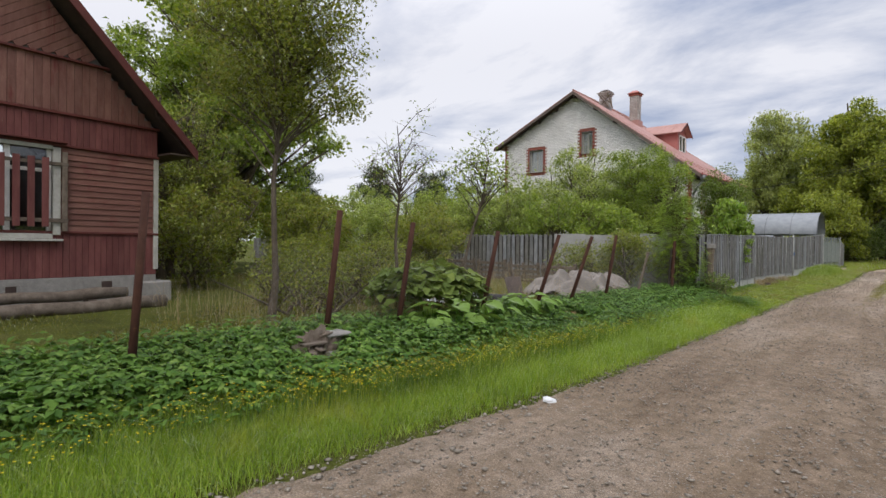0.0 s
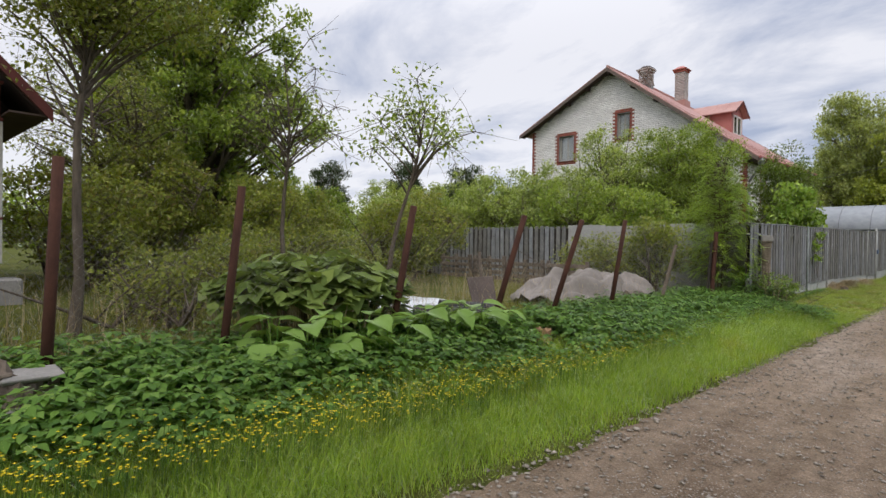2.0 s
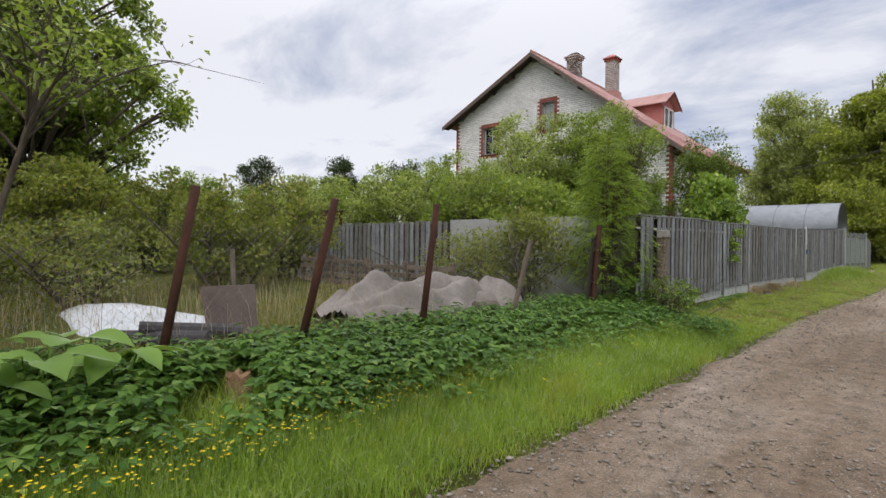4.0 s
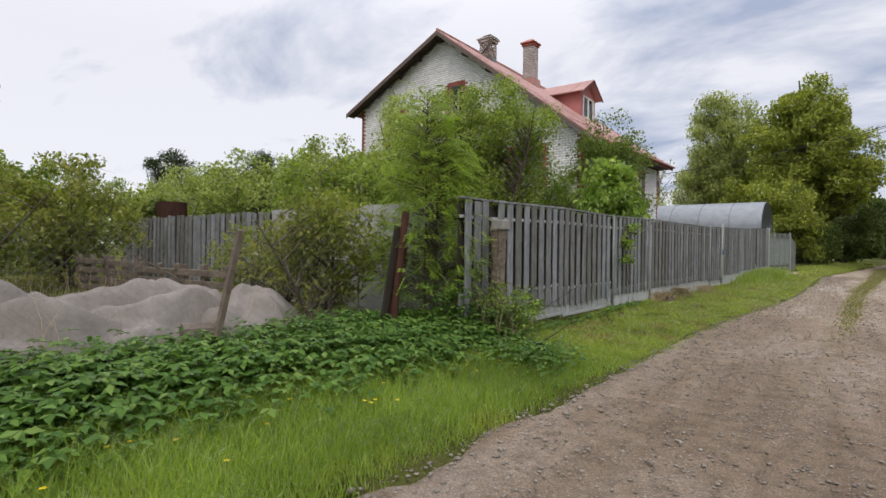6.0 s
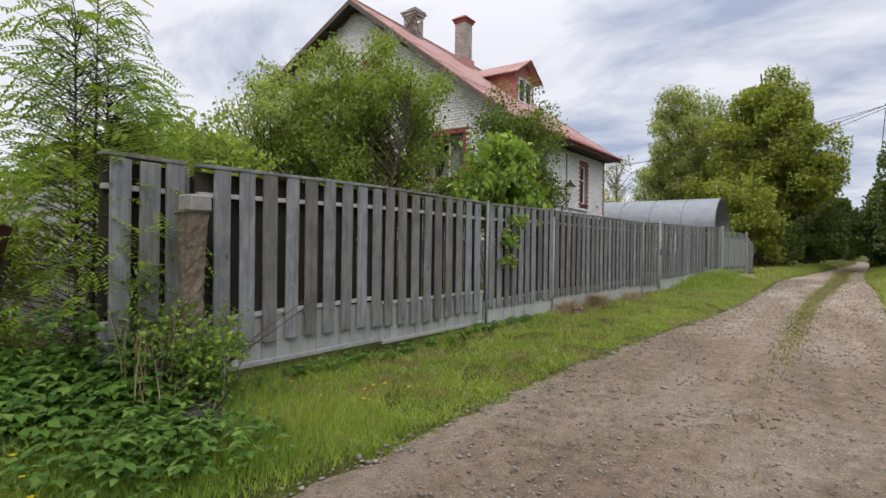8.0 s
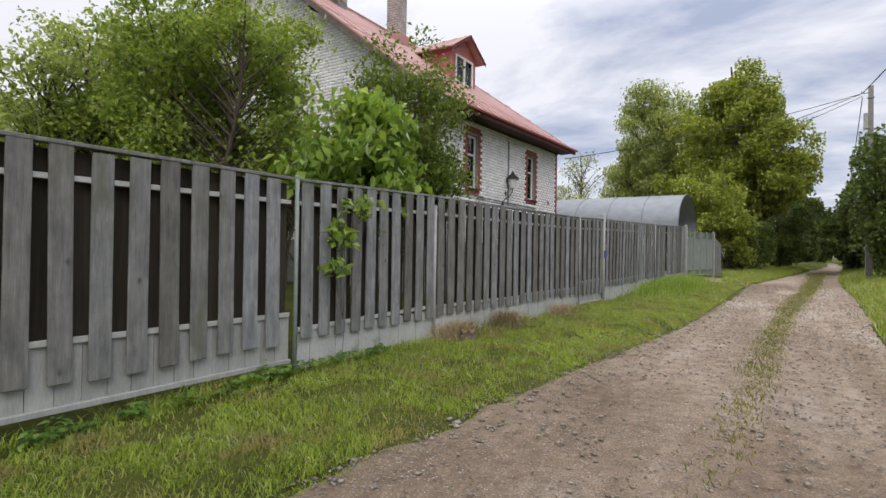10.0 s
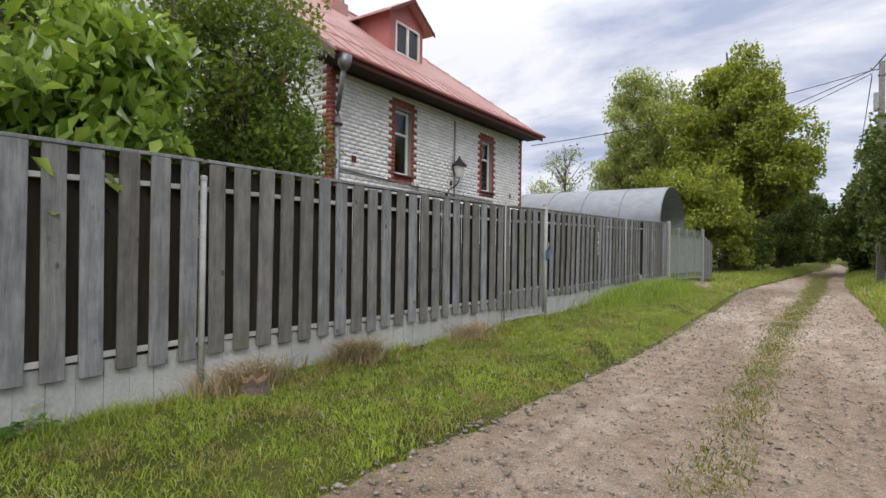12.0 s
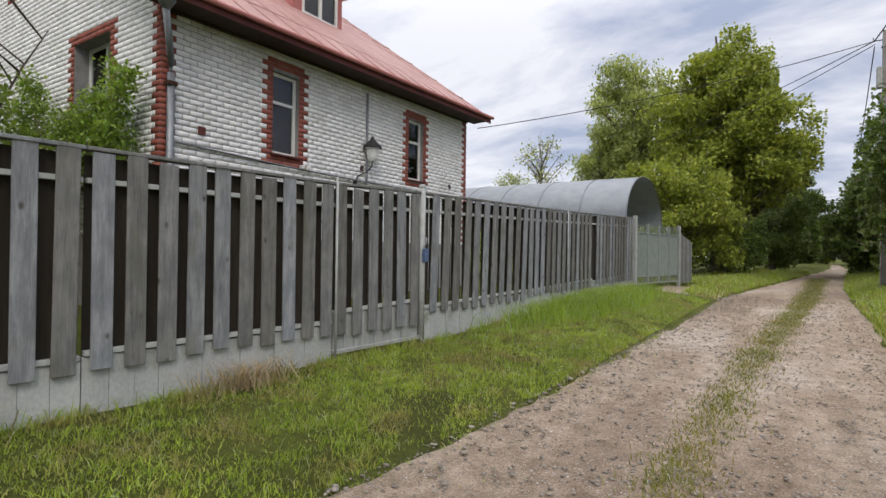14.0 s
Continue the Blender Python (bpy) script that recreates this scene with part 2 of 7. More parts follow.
BOARD = material("weathered_board", board_build)
# brown board; the shade behind the fence gaps is put into its dark colour
BACKBOARD = surface("shade_toned_brown_board", (0.03, 0.025, 0.019), (0.055, 0.045, 0.034), 4, (6, 6, 0.5), 0.9, 0, 30, 0.4, 0.004, None, 0.2)
RAIL = surface("pale_rail", (0.33, 0.34, 0.32), (0.44, 0.45, 0.43), 6, (1, 1, 1), 0.8, 0, 50, 0.3, 0.003, None, 0.1)
PLINTH = surface("cement_sheet", (0.33, 0.34, 0.33), (0.47, 0.48, 0.46), 1.6, (1, 1, 0.6), 0.9, 0, 45, 0.4, 0.004, ((0.20, 0.22, 0.15), 2.4, 0.58), 0.06)
PALEBOARD = surface("pale_skirt_board", (0.27, 0.275, 0.265), (0.37, 0.375, 0.36), 3, (3, 3, 0.6), 0.85, 0, 26, 0.4, 0.004, ((0.2, 0.2, 0.17), 2.2, 0.6), 0.1)
CONCRETE = surface("rough_concrete", (0.10, 0.08, 0.058), (0.25, 0.205, 0.155), 6, (1, 1, 1), 0.95, 0, 40, 0.9, 0.02, ((0.13, 0.12, 0.09), 5, 0.6), 0.08)
WBRICK = surface("white_silicate_brick", (0.74, 0.725, 0.71), (0.86, 0.85, 0.835), 2.0, (1, 1, 1), 0.9, 0, 50, 0.4, 0.004, ((0.58, 0.53, 0.5), 1.1, 0.66), 0.09, True)
WBRICK1 = surface("white_silicate_brick_single", (0.74, 0.725, 0.71), (0.86, 0.85, 0.835), 2.0, (1, 1, 1), 0.9, 0, 50, 0.4, 0.004, ((0.58, 0.53, 0.5), 1.1, 0.66), 0.09)
RBRICK = surface("red_painted_brick", (0.24, 0.065, 0.045), (0.33, 0.10, 0.07), 3.0, (1, 1, 1), 0.8, 0, 50, 0.4, 0.004, ((0.16, 0.06, 0.045), 3, 0.62), 0.14, True)
MORTAR = surface("dark_mortar", (0.2, 0.195, 0.19), (0.3, 0.295, 0.29), 6, (1, 1, 1), 0.95, 0, 70, 0.4, 0.004, None, 0)
ROOFRED = surface("faded_red_roof_sheet", (0.36, 0.18, 0.155), (0.49, 0.29, 0.255), 0.9, (1, 1, 1), 0.6, 0, 14, 0.3, 0.006, ((0.30, 0.135, 0.11), 1.3, 0.6), 0.08)
DORMRED = surface("painted_red_sheet", (0.38, 0.125, 0.11), (0.48, 0.185, 0.165), 1.2, (1, 1, 1), 0.55, 0, 20, 0.2, 0.003, None, 0.05)
MAROON = surface("dark_maroon_trim", (0.085, 0.022, 0.018), (0.14, 0.035, 0.028), 3, (1, 1, 1), 0.6, 0, 30, 0.3, 0.003, None, 0.08)
SOFFIT = surface("dark_soffit_board", (0.045, 0.03, 0.026), (0.075, 0.05, 0.04), 4, (1, 1, 1), 0.8, 0, 30, 0.3, 0.003, None, 0.1)
CAPSLATE = surface("dark_roof_edge", (0.10, 0.075, 0.065), (0.16, 0.12, 0.10), 4, (1, 1, 1), 0.75, 0, 30, 0.3, 0.003, None, 0.08)
WHITEP = surface("white_paint", (0.62, 0.61, 0.58), (0.76, 0.75, 0.72), 5, (1, 1, 1), 0.5, 0, 40, 0.15, 0.002, ((0.5, 0.48, 0.43), 7, 0.66), 0.04)
OLDWHITE = surface("peeling_white_paint", (0.36, 0.35, 0.31), (0.50, 0.49, 0.45), 7, (1, 1, 1), 0.7, 0, 40, 0.4, 0.004, ((0.24, 0.20, 0.16), 9, 0.6), 0.06)
BROWNP = surface("brown_frame_paint", (0.13, 0.055, 0.035), (0.19, 0.08, 0.05), 5, (1, 1, 1), 0.6, 0, 40, 0.2, 0.002, None, 0.05)
REDBOARD = surface("worn_red_paint_board", (0.115, 0.034, 0.032), (0.18, 0.066, 0.058), 3.2, (3, 3, 0.7), 0.75, 0, 34, 0.5, 0.006, ((0.30, 0.20, 0.15), 7.0, 0.66, (4, 4, 0.5)), 0.16)
TANBOARD = surface("washed_out_red_board", (0.15, 0.064, 0.05), (0.225, 0.115, 0.09), 3.2, (3, 3, 0.7), 0.8, 0, 34, 0.5, 0.006, ((0.13, 0.03, 0.025), 2.2, 0.56, (3, 3, 0.6)), 0.16)
CLAP = surface("worn_red_clapboard", (0.145, 0.058, 0.046), (0.215, 0.105, 0.08), 3.0, (1, 0.5, 4), 0.8, 0, 30, 0.5, 0.005, ((0.13, 0.035, 0.03), 2.0, 0.56), 0.18)
CEMENT = surface("grey_cement", (0.20, 0.19, 0.175), (0.30, 0.285, 0.265), 4, (1, 1, 1), 0.95, 0, 40, 0.5, 0.01, ((0.15, 0.14, 0.12), 3, 0.6), 0.05)
RUST = surface("rusty_pipe", (0.042, 0.018, 0.013), (0.08, 0.034, 0.022), 7, (1, 1, 0.5), 0.9, 0.1, 60, 0.6, 0.004, ((0.16, 0.07, 0.035), 9, 0.64), 0.15)
GALV = surface("dull_zinc", (0.17, 0.18, 0.19), (0.27, 0.28, 0.29), 5, (1, 1, 1), 0.45, 0.6, 40, 0.2, 0.003, ((0.2, 0.17, 0.14), 5, 0.66), 0.06)
GATEPAINT = surface("grey_green_gate_paint", (0.18, 0.21, 0.195), (0.26, 0.29, 0.27), 5, (1, 1, 1), 0.55, 0, 40, 0.2, 0.003, ((0.16, 0.1, 0.06), 6, 0.68), 0.08)
PALEPIPE = surface("pale_painted_pipe", (0.30, 0.31, 0.30), (0.42, 0.43, 0.41), 7, (1, 1, 1), 0.6, 0, 40, 0.2, 0.003, ((0.24, 0.19, 0.14), 8, 0.64), 0.05)
WIRE = surface("galvanised_wire", (0.20, 0.19, 0.17), (0.30, 0.29, 0.27), 9, (1, 1, 1), 0.6, 0.4, 40, 0.1, 0.001, None, 0)
CABLE = surface("black_cable", (0.02, 0.02, 0.02), (0.035, 0.035, 0.035), 9, (1, 1, 1), 0.7, 0, 40, 0.1, 0.001, None, 0)
BARK = surface("grey_brown_bark", (0.075, 0.058, 0.044), (0.16, 0.13, 0.10), 6, (3, 3, 0.6), 0.95, 0, 30, 0.9, 0.02, ((0.16, 0.17, 0.10), 4, 0.63), 0.1)
DEADWOOD = surface("old_dead_wood", (0.10, 0.078, 0.06), (0.21, 0.17, 0.135), 6, (1, 1, 1), 0.95, 0, 30, 0.8, 0.012, ((0.06, 0.05, 0.04), 5, 0.6), 0.15)
ORANGEWOOD = surface("cut_rotten_stump", (0.22, 0.13, 0.07), (0.34, 0.21, 0.125), 8, (3, 3, 0.6), 0.95, 0, 30, 0.9, 0.012, None, 0.1)
TARP = surface("dirty_beige_tarp", (0.155, 0.135, 0.115), (0.26, 0.23, 0.205), 2.0, (1, 1, 1), 0.75, 0, 18, 0.4, 0.01, ((0.20, 0.165, 0.13), 2.6, 0.6), 0.04)
FILM = surface("white_plastic_film", (0.56, 0.58, 0.60), (0.74, 0.76, 0.78), 3, (1, 1, 1), 0.35, 0, 16, 0.4, 0.01, ((0.35, 0.34, 0.30), 4, 0.64), 0.03, False, 0.6)
DARKFELT = surface("dark_roofing_felt", (0.045, 0.043, 0.045), (0.085, 0.08, 0.08), 4, (1, 1, 1), 0.85, 0, 30, 0.5, 0.006, None, 0.1)
ASBESTOS = surface("pale_fibre_cement_sheet", (0.32, 0.32, 0.31), (0.46, 0.46, 0.45), 1.5, (1, 1, 1), 0.9, 0, 30, 0.3, 0.004, ((0.30, 0.29, 0.26), 2, 0.6), 0.08)
STONE = surface("grey_pebble", (0.17, 0.145, 0.115), (0.33, 0.295, 0.25), 5, (1, 1, 1), 0.9, 0, 60, 0.4, 0.004, None, 0.3, True)
# plaster kept dark: the dimness of the rooms is put into its colour
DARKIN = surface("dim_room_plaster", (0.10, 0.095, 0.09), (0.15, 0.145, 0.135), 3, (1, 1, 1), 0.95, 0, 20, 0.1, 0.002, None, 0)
LACE = surface("pale_curtain", (0.5, 0.5, 0.48), (0.68, 0.68, 0.66), 14, (3, 3, 0.4), 0.9, 0, 60, 0.3, 0.004, None, 0)
LAMPGLASS = surface("milky_lamp_glass", (0.62, 0.62, 0.6), (0.72, 0.72, 0.7), 5, (1, 1, 1), 0.3, 0, 40, 0.05, 0.001, None, 0)
BLUE = surface("faded_blue_plastic", (0.06, 0.10, 0.19), (0.12, 0.17, 0.28), 30, (1, 1, 1), 0.5, 0, 60, 0.1, 0.001, None, 0)
CHIMNEY = surface("sooty_chimney_brick", (0.34, 0.30, 0.275), (0.50, 0.46, 0.43), 2.5, (1, 1, 1), 0.9, 0, 40, 0.4, 0.004, ((0.22, 0.17, 0.145), 2.2, 0.58), 0.12, True)
RUBBER = surface("black_tyre_rubber", (0.02, 0.02, 0.02), (0.035, 0.034, 0.032), 8, (1, 1, 1), 0.85, 0, 40, 0.3, 0.004, None, 0)

GRASS = leaf_material("verge_grass", (0.15, 0.25, 0.03), (0.31, 0.43, 0.055), (0.38, 0.43, 0.11), 0.42, 0.45, ((0.33, 0.37, 0.06), 1.1, 0.55))
MOWN = leaf_material("short_grass", (0.16, 0.25, 0.028), (0.36, 0.46, 0.052), (0.40, 0.37, 0.13), 0.4, 0.45, ((0.31, 0.25, 0.11), 2.1, 0.5))
YARDGRASS = leaf_material("yard_grass", (0.12, 0.135, 0.022), (0.23, 0.235, 0.04), (0.27, 0.21, 0.08), 0.36, 0.45, ((0.24, 0.19, 0.07), 0.9, 0.54))
HERB = leaf_material("ground_elder_leaf", (0.052, 0.12, 0.02), (0.13, 0.24, 0.036), (0.21, 0.31, 0.065), 0.42)
BURDOCK = leaf_material("big_soft_leaf", (0.15, 0.26, 0.045), (0.215, 0.34, 0.068), None, 0.38)
DARKLEAF = leaf_material("dull_shrub_leaf", (0.12, 0.15, 0.022), (0.25, 0.29, 0.045), (0.20, 0.15, 0.06), 0.4)
KNOTWEED = leaf_material("knotweed_leaf", (0.085, 0.13, 0.026), (0.165, 0.225, 0.045), (0.21, 0.27, 0.06), 0.32)
MAPLE = leaf_material("maple_leaf", (0.15, 0.20, 0.032), (0.33, 0.375, 0.058), (0.42, 0.45, 0.10), 0.48)
WILLOW = leaf_material("willow_leaf", (0.22, 0.27, 0.08), (0.39, 0.44, 0.14), (0.46, 0.50, 0.19), 0.5)
APPLE = leaf_material("apple_leaf", (0.13, 0.20, 0.03), (0.28, 0.37, 0.06), (0.38, 0.44, 0.12), 0.48)
PALELEAF = leaf_material("pale_thicket_leaf", (0.165, 0.23, 0.05), (0.33, 0.41, 0.10), (0.46, 0.51, 0.21), 0.52)
OLIVE = leaf_material("olive_shrub_leaf", (0.13, 0.165, 0.028), (0.27, 0.315, 0.055), (0.32, 0.29, 0.10), 0.48)
ROWAN = leaf_material("rowan_leaf", (0.15, 0.25, 0.02), (0.29, 0.41, 0.04), None, 0.48)
VIBURN = leaf_material("guelder_leaf", (0.13, 0.225, 0.03), (0.27, 0.39, 0.06), (0.36, 0.46, 0.10), 0.44)
DEEP = leaf_material("deep_green_leaf", (0.085, 0.135, 0.022), (0.18, 0.25, 0.04), None, 0.42)
# darker leaf copy: the shade of the far lane trees is put into the colour
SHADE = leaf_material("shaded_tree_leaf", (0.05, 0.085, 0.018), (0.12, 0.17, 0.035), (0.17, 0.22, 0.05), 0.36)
PINE = leaf_material("pine_needle", (0.03, 0.055, 0.02), (0.07, 0.10, 0.035), None, 0.15)
YELLOW = leaf_material("buttercup_petal", (0.62, 0.47, 0.01), (0.8, 0.62, 0.02), None, 0.3)
BLOSSOM = leaf_material("white_blossom", (0.6, 0.6, 0.55), (0.75, 0.75, 0.7), None, 0.3)
DRY = leaf_material("dry_stalk", (0.27, 0.205, 0.10), (0.46, 0.37, 0.21), None, 0.2)

# ---- building helpers ----
rng = np.random.default_rng(7)


def lerp_table(v, table):
    return float(np.interp(v, [a for a, _ in table], [b for _, b in table]))


def np_mesh(name, verts, faces):
    """A mesh from an array of points and an array of faces that all have the same number of corners."""
    me = bpy.data.meshes.new(name)
    verts = np.asarray(verts, dtype=np.float32)
    faces = np.asarray(faces, dtype=np.int32)
    n, k = faces.shape
    me.vertices.add(len(verts)); me.vertices.foreach_set("co", verts.ravel())
    me.loops.add(n * k); me.loops.foreach_set("vertex_index", faces.ravel())
    me.polygons.add(n)
    me.polygons.foreach_set("loop_start", np.arange(0, n * k, k, dtype=np.int32))
    me.update(calc_edges=True)
    me.validate()
    return me


def np_object(name, verts, faces, mat, parent=None, label="", smooth=False):
    me = np_mesh(name, verts, faces)
    me.materials.append(mat)
    if smooth:
        me.polygons.foreach_set("use_smooth", np.ones(len(me.polygons), dtype=bool))
    ob = new(name, me)
    ob.parent = parent
    if label:
        ob["label"] = label
    return ob


def part(name, bm, mat, parent=None, label="", smooth=False):
    me = bpy.data.meshes.new(name)
    bm.normal_update()
    bm.to_mesh(me)
    bm.free()
    me.materials.append(mat)
    if smooth:
        for p in me.polygons:
            p.use_smooth = True
    ob = new(name, me)
    ob.parent = parent
    if label:
        ob["label"] = label
    return ob


def share(name, me, parent, loc, rz=0.0, rx=0.0, ry=0.0, scale=(1, 1, 1)):
    """A piece of its own on a mesh that alike pieces share."""
    ob = new(name, me)
    ob.parent = parent
    ob.location, ob.rotation_euler, ob.scale = loc, (rx, ry, rz), scale
    return ob


def thing(name, loc, label, category, rz=0.0, group="", kind=""):
    ob = new(name)
    ob.empty_display_size = 0.2
    ob.location, ob.rotation_euler = loc, (0, 0, rz)
    return tagged(ob, label, category, group, kind)


def box(bm, x0, x1, y0, y1, z0, z1, bevel=0.0):
    r = bmesh.ops.create_cube(bm, size=1.0, matrix=Matrix.LocRotScale(((x0 + x1) / 2, (y0 + y1) / 2, (z0 + z1) / 2), None, (abs(x1 - x0), abs(y1 - y0), abs(z1 - z0))))
    if bevel:
        es = {e for v in r["verts"] for e in v.link_edges}
        bmesh.ops.bevel(bm, geom=list(es), offset=bevel, segments=1, affect='EDGES')
    return bm


def boxes(*rows, bevel=0.0):
    bm = bmesh.new()
    for r in rows:
        box(bm, *r, bevel=bevel)
    return bm


def tube(bm, pts, radii, sides=8, caps=True):
    """A round bar along points, with its own radius at each."""
    rings = []
    pts = [Vector(p) for p in pts]
    for i, p in enumerate(pts):
        d = (pts[min(i + 1, len(pts) - 1)] - pts[max(i - 1, 0)]).normalized()
        a = d.orthogonal().normalized() if abs(d.z) > 0.9 else d.cross(Vector((0, 0, 1))).normalized()
        b = d.cross(a)
        r = radii[i] if hasattr(radii, "__len__") else radii
        rings.append([bm.verts.new(p + (a * math.cos(2 * math.pi * k / sides) + b * math.sin(2 * math.pi * k / sides)) * r) for k in range(sides)])
    for u, v in zip(rings, rings[1:]):
        for k in range(sides):
            bm.faces.new((u[k], u[(k + 1) % sides], v[(k + 1) % sides], v[k]))
    if caps:
        bm.faces.new(list(reversed(rings[0])))
        bm.faces.new(rings[-1])
    return bm


def one_tube(pts, radii, sides=8):
    return tube(bmesh.new(), pts, radii, sides)


def prism(bm, outline, axis, a, b):
    """Extrudes a flat outline (pairs) along x or y from a to b."""
    put = (lambda u, v, w: (w, u, v)) if axis == "x" else (lambda u, v, w: (u, w, v))
    lo = [bm.verts.new(put(u, v, a)) for u, v in outline]
    hi = [bm.verts.new(put(u, v, b)) for u, v in outline]
    n = len(outline)
    bm.faces.new(lo)
    bm.faces.new(list(reversed(hi)))
    for i in range(n):
        bm.faces.new((lo[i], hi[i], hi[(i + 1) % n], lo[(i + 1) % n]))
    bmesh.ops.recalc_face_normals(bm, faces=bm.faces[:])
    return bm


# ---- ground and road ----
EDGE_L = ((-60, -5.0), (-10, -3.9), (2, -3.4), (4, -3.2), (7.3, -2.95), (13, -2.82), (18, -2.66), (21, -2.58), (25, -2.25), (28, -1.92), (31, -1.7), (36, -1.6), (44, -1.5), (52, -0.6), (66, 0.9), (100, 4.0), (300, 14.0))
EDGE_R = ((-60, -0.5), (-10, 0.6), (2, 0.9), (20, 1.05), (28, 1.15), (37, 1.65), (46, 1.95), (52, 2.2), (66, 3.3), (100, 6.2), (300, 16.2))
ROAD_Z = ((-60, 0.0), (0, 0.0), (7, -0.07), (13, -0.09), (18, -0.05), (22, 0.0), (27, 0.04), (36, 0.10), (45, 0.17), (66, 0.25), (300, 0.5))


def edge_l(y):
    return lerp_table(y, EDGE_L)


def edge_r(y):
    return lerp_table(y, EDGE_R)


def smooth01(v):
    v = min(1.0, max(0.0, v))
    return v * v * (3 - 2 * v)


def table_v(v, table):
    return np.interp(v, [a for a, _ in table], [b for _, b in table])


def smooth_v(v):
    v = np.clip(v, 0, 1)
    return v * v * (3 - 2 * v)


def ground_zv(x, y):
    """Height of the ground at arrays of places."""
    x, y = np.asarray(x, dtype=float), np.asarray(y, dtype=float)
    l, r, z = table_v(y, EDGE_L), table_v(y, EDGE_R), table_v(y, ROAD_Z)
    lump = 0.02 * np.sin(x * 1.9 + 0.7 * np.sin(y * 1.3)) * np.sin(y * 1.6 + 1.1 * np.sin(x * 0.8))
    d = np.maximum(l - x, 0)
    bank = np.interp(y, [16.5, 20, 30, 36], [0.22, 0.13, 0.13, 0.18])
    left = bank * (1 - np.exp(-d / 0.9)) + 0.05 * smooth_v((y - 28) / 14) + 0.2 * smooth_v((d - 1.6) / 2.2) * smooth_v((17.6 - y) / 2.0) + 0.12 * smooth_v((d - 5) / 6) + lump
    right = 0.5 * (1 - np.exp(-np.maximum(x - r, 0) / 1.3)) + lump
    m = (x - l) / (r - l)
    mid = 0.03 * (1 - np.abs(2 * m - 1)) - 0.03
    return z + np.where(x < l, left, np.where(x > r, right, mid))


def ground_z(x, y):
    return float(ground_zv(x, y))


def axis_steps(fine_a, fine_b, step, far_a, far_b):
    out = list(np.arange(fine_a, fine_b + 1e-6, step))
    d, v = step, fine_a
    while v > far_a:
        d *= 1.35; v -= d; out.insert(0, max(v, far_a))
    d, v = step, fine_b
    while v < far_b:
        d *= 1.35; v += d; out.append(min(v, far_b))
    return out


def grid_object(name, xs, ys, zf, mat):
    gx, gy = np.meshgrid(xs, ys)
    V = np.stack([gx.ravel(), gy.ravel(), zf(gx.ravel(), gy.ravel())], 1)
    nx = len(xs)
    F = [(j * nx + i, j * nx + i + 1, (j + 1) * nx + i + 1, (j + 1) * nx + i) for j in range(len(ys) - 1) for i in range(nx - 1)]
    return np_object(name, V, F, mat, smooth=True)


ground = grid_object("ground", axis_steps(-16, 5, 0.3, -900, 900), axis_steps(-5, 52, 0.3, -900, 1200), ground_zv, SOIL)
tagged(ground, "mossy ground of yards and grassy road verges", "ground", kind="structure")


def road_mesh():
    ys = list(np.arange(-8, 56, 0.12)) + list(np.arange(56, 140, 0.8))
    n = 26
    V, F = [], []
    for y in ys:
        wob = 0.10 * noise.noise((0, y * 1.1, 0)) + 0.06 * noise.noise((5, y * 4.0, 0)) + 0.04 * noise.noise((9, y * 11, 0))
        l, r = edge_l(y) + 1.4 * wob, edge_r(y) + 0.12 * noise.noise((2, y * 1.3, 7)) + 0.05 * noise.noise((2, y * 6, 7))
        for i in range(n):
            m = i / (n - 1)
            x = l + (r - l) * m
            z = lerp_table(y, ROAD_Z) + 0.03 * (1 - abs(2 * m - 1))
            z += -0.022 * math.exp(-((x - (l + r) / 2 + 0.95) / 0.28) ** 2) - 0.022 * math.exp(-((x - (l + r) / 2 - 0.85) / 0.3) ** 2)
            z += 0.012 * noise.noise((x * 1.7, y * 0.9, 0)) + 0.006 * noise.noise((x * 6, y * 6, 0))
            z -= 0.03 * (1 if i in (0, n - 1) else 0)
            V.append((x, y, z + 0.006))
    F = [(j * n + i, j * n + i + 1, (j + 1) * n + i + 1, (j + 1) * n + i) for j in range(len(ys) - 1) for i in range(n - 1)]
    return np_object("road", V, F, ROAD, smooth=True)


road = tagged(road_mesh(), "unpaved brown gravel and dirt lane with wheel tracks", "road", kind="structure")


def road_z(x, y):
    l, r = edge_l(y), edge_r(y)
    m = min(1, max(0, (x - l) / (r - l)))
    return lerp_table(y, ROAD_Z) + 0.03 * (1 - abs(2 * m - 1)) + 0.012 * noise.noise((x * 1.7, y * 0.9, 0))


# gravelled apron before the metal gate
xs_, ys_ = np.linspace(-3.35, -1.45, 16), np.linspace(43.0, 46.2, 20)
V = [(x + 0.12 * noise.noise((x * 2, y * 2, 1)), y + 0.25 * noise.noise((x, y * 1.5, 4)), ground_z(x, y) + 0.014 + 0.006 * noise.noise((x * 5, y * 5, 0))) for y in ys_ for x in xs_]
F = [(j * 16 + i, j * 16 + i + 1, (j + 1) * 16 + i + 1, (j + 1) * 16 + i) for j in range(19) for i in range(15)]
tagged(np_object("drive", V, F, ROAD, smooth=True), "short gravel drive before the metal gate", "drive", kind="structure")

# ---- the grey board fence along the lane ----
FENCE_X = ((17.5, -4.45), (22.6, -4.47), (25.1, -4.40), (28.0, -4.17), (30.1, -4.03), (31.8, -3.92), (37, -3.75), (42.3, -3.6))
FENCE_B = ((17.5, 0.25), (20, 0.20), (22.4, 0.165), (22.6, 0.14), (25, 0.145), (27, 0.17), (30, 0.21), (32, 0.26), (37, 0.36), (42.3, 0.44))
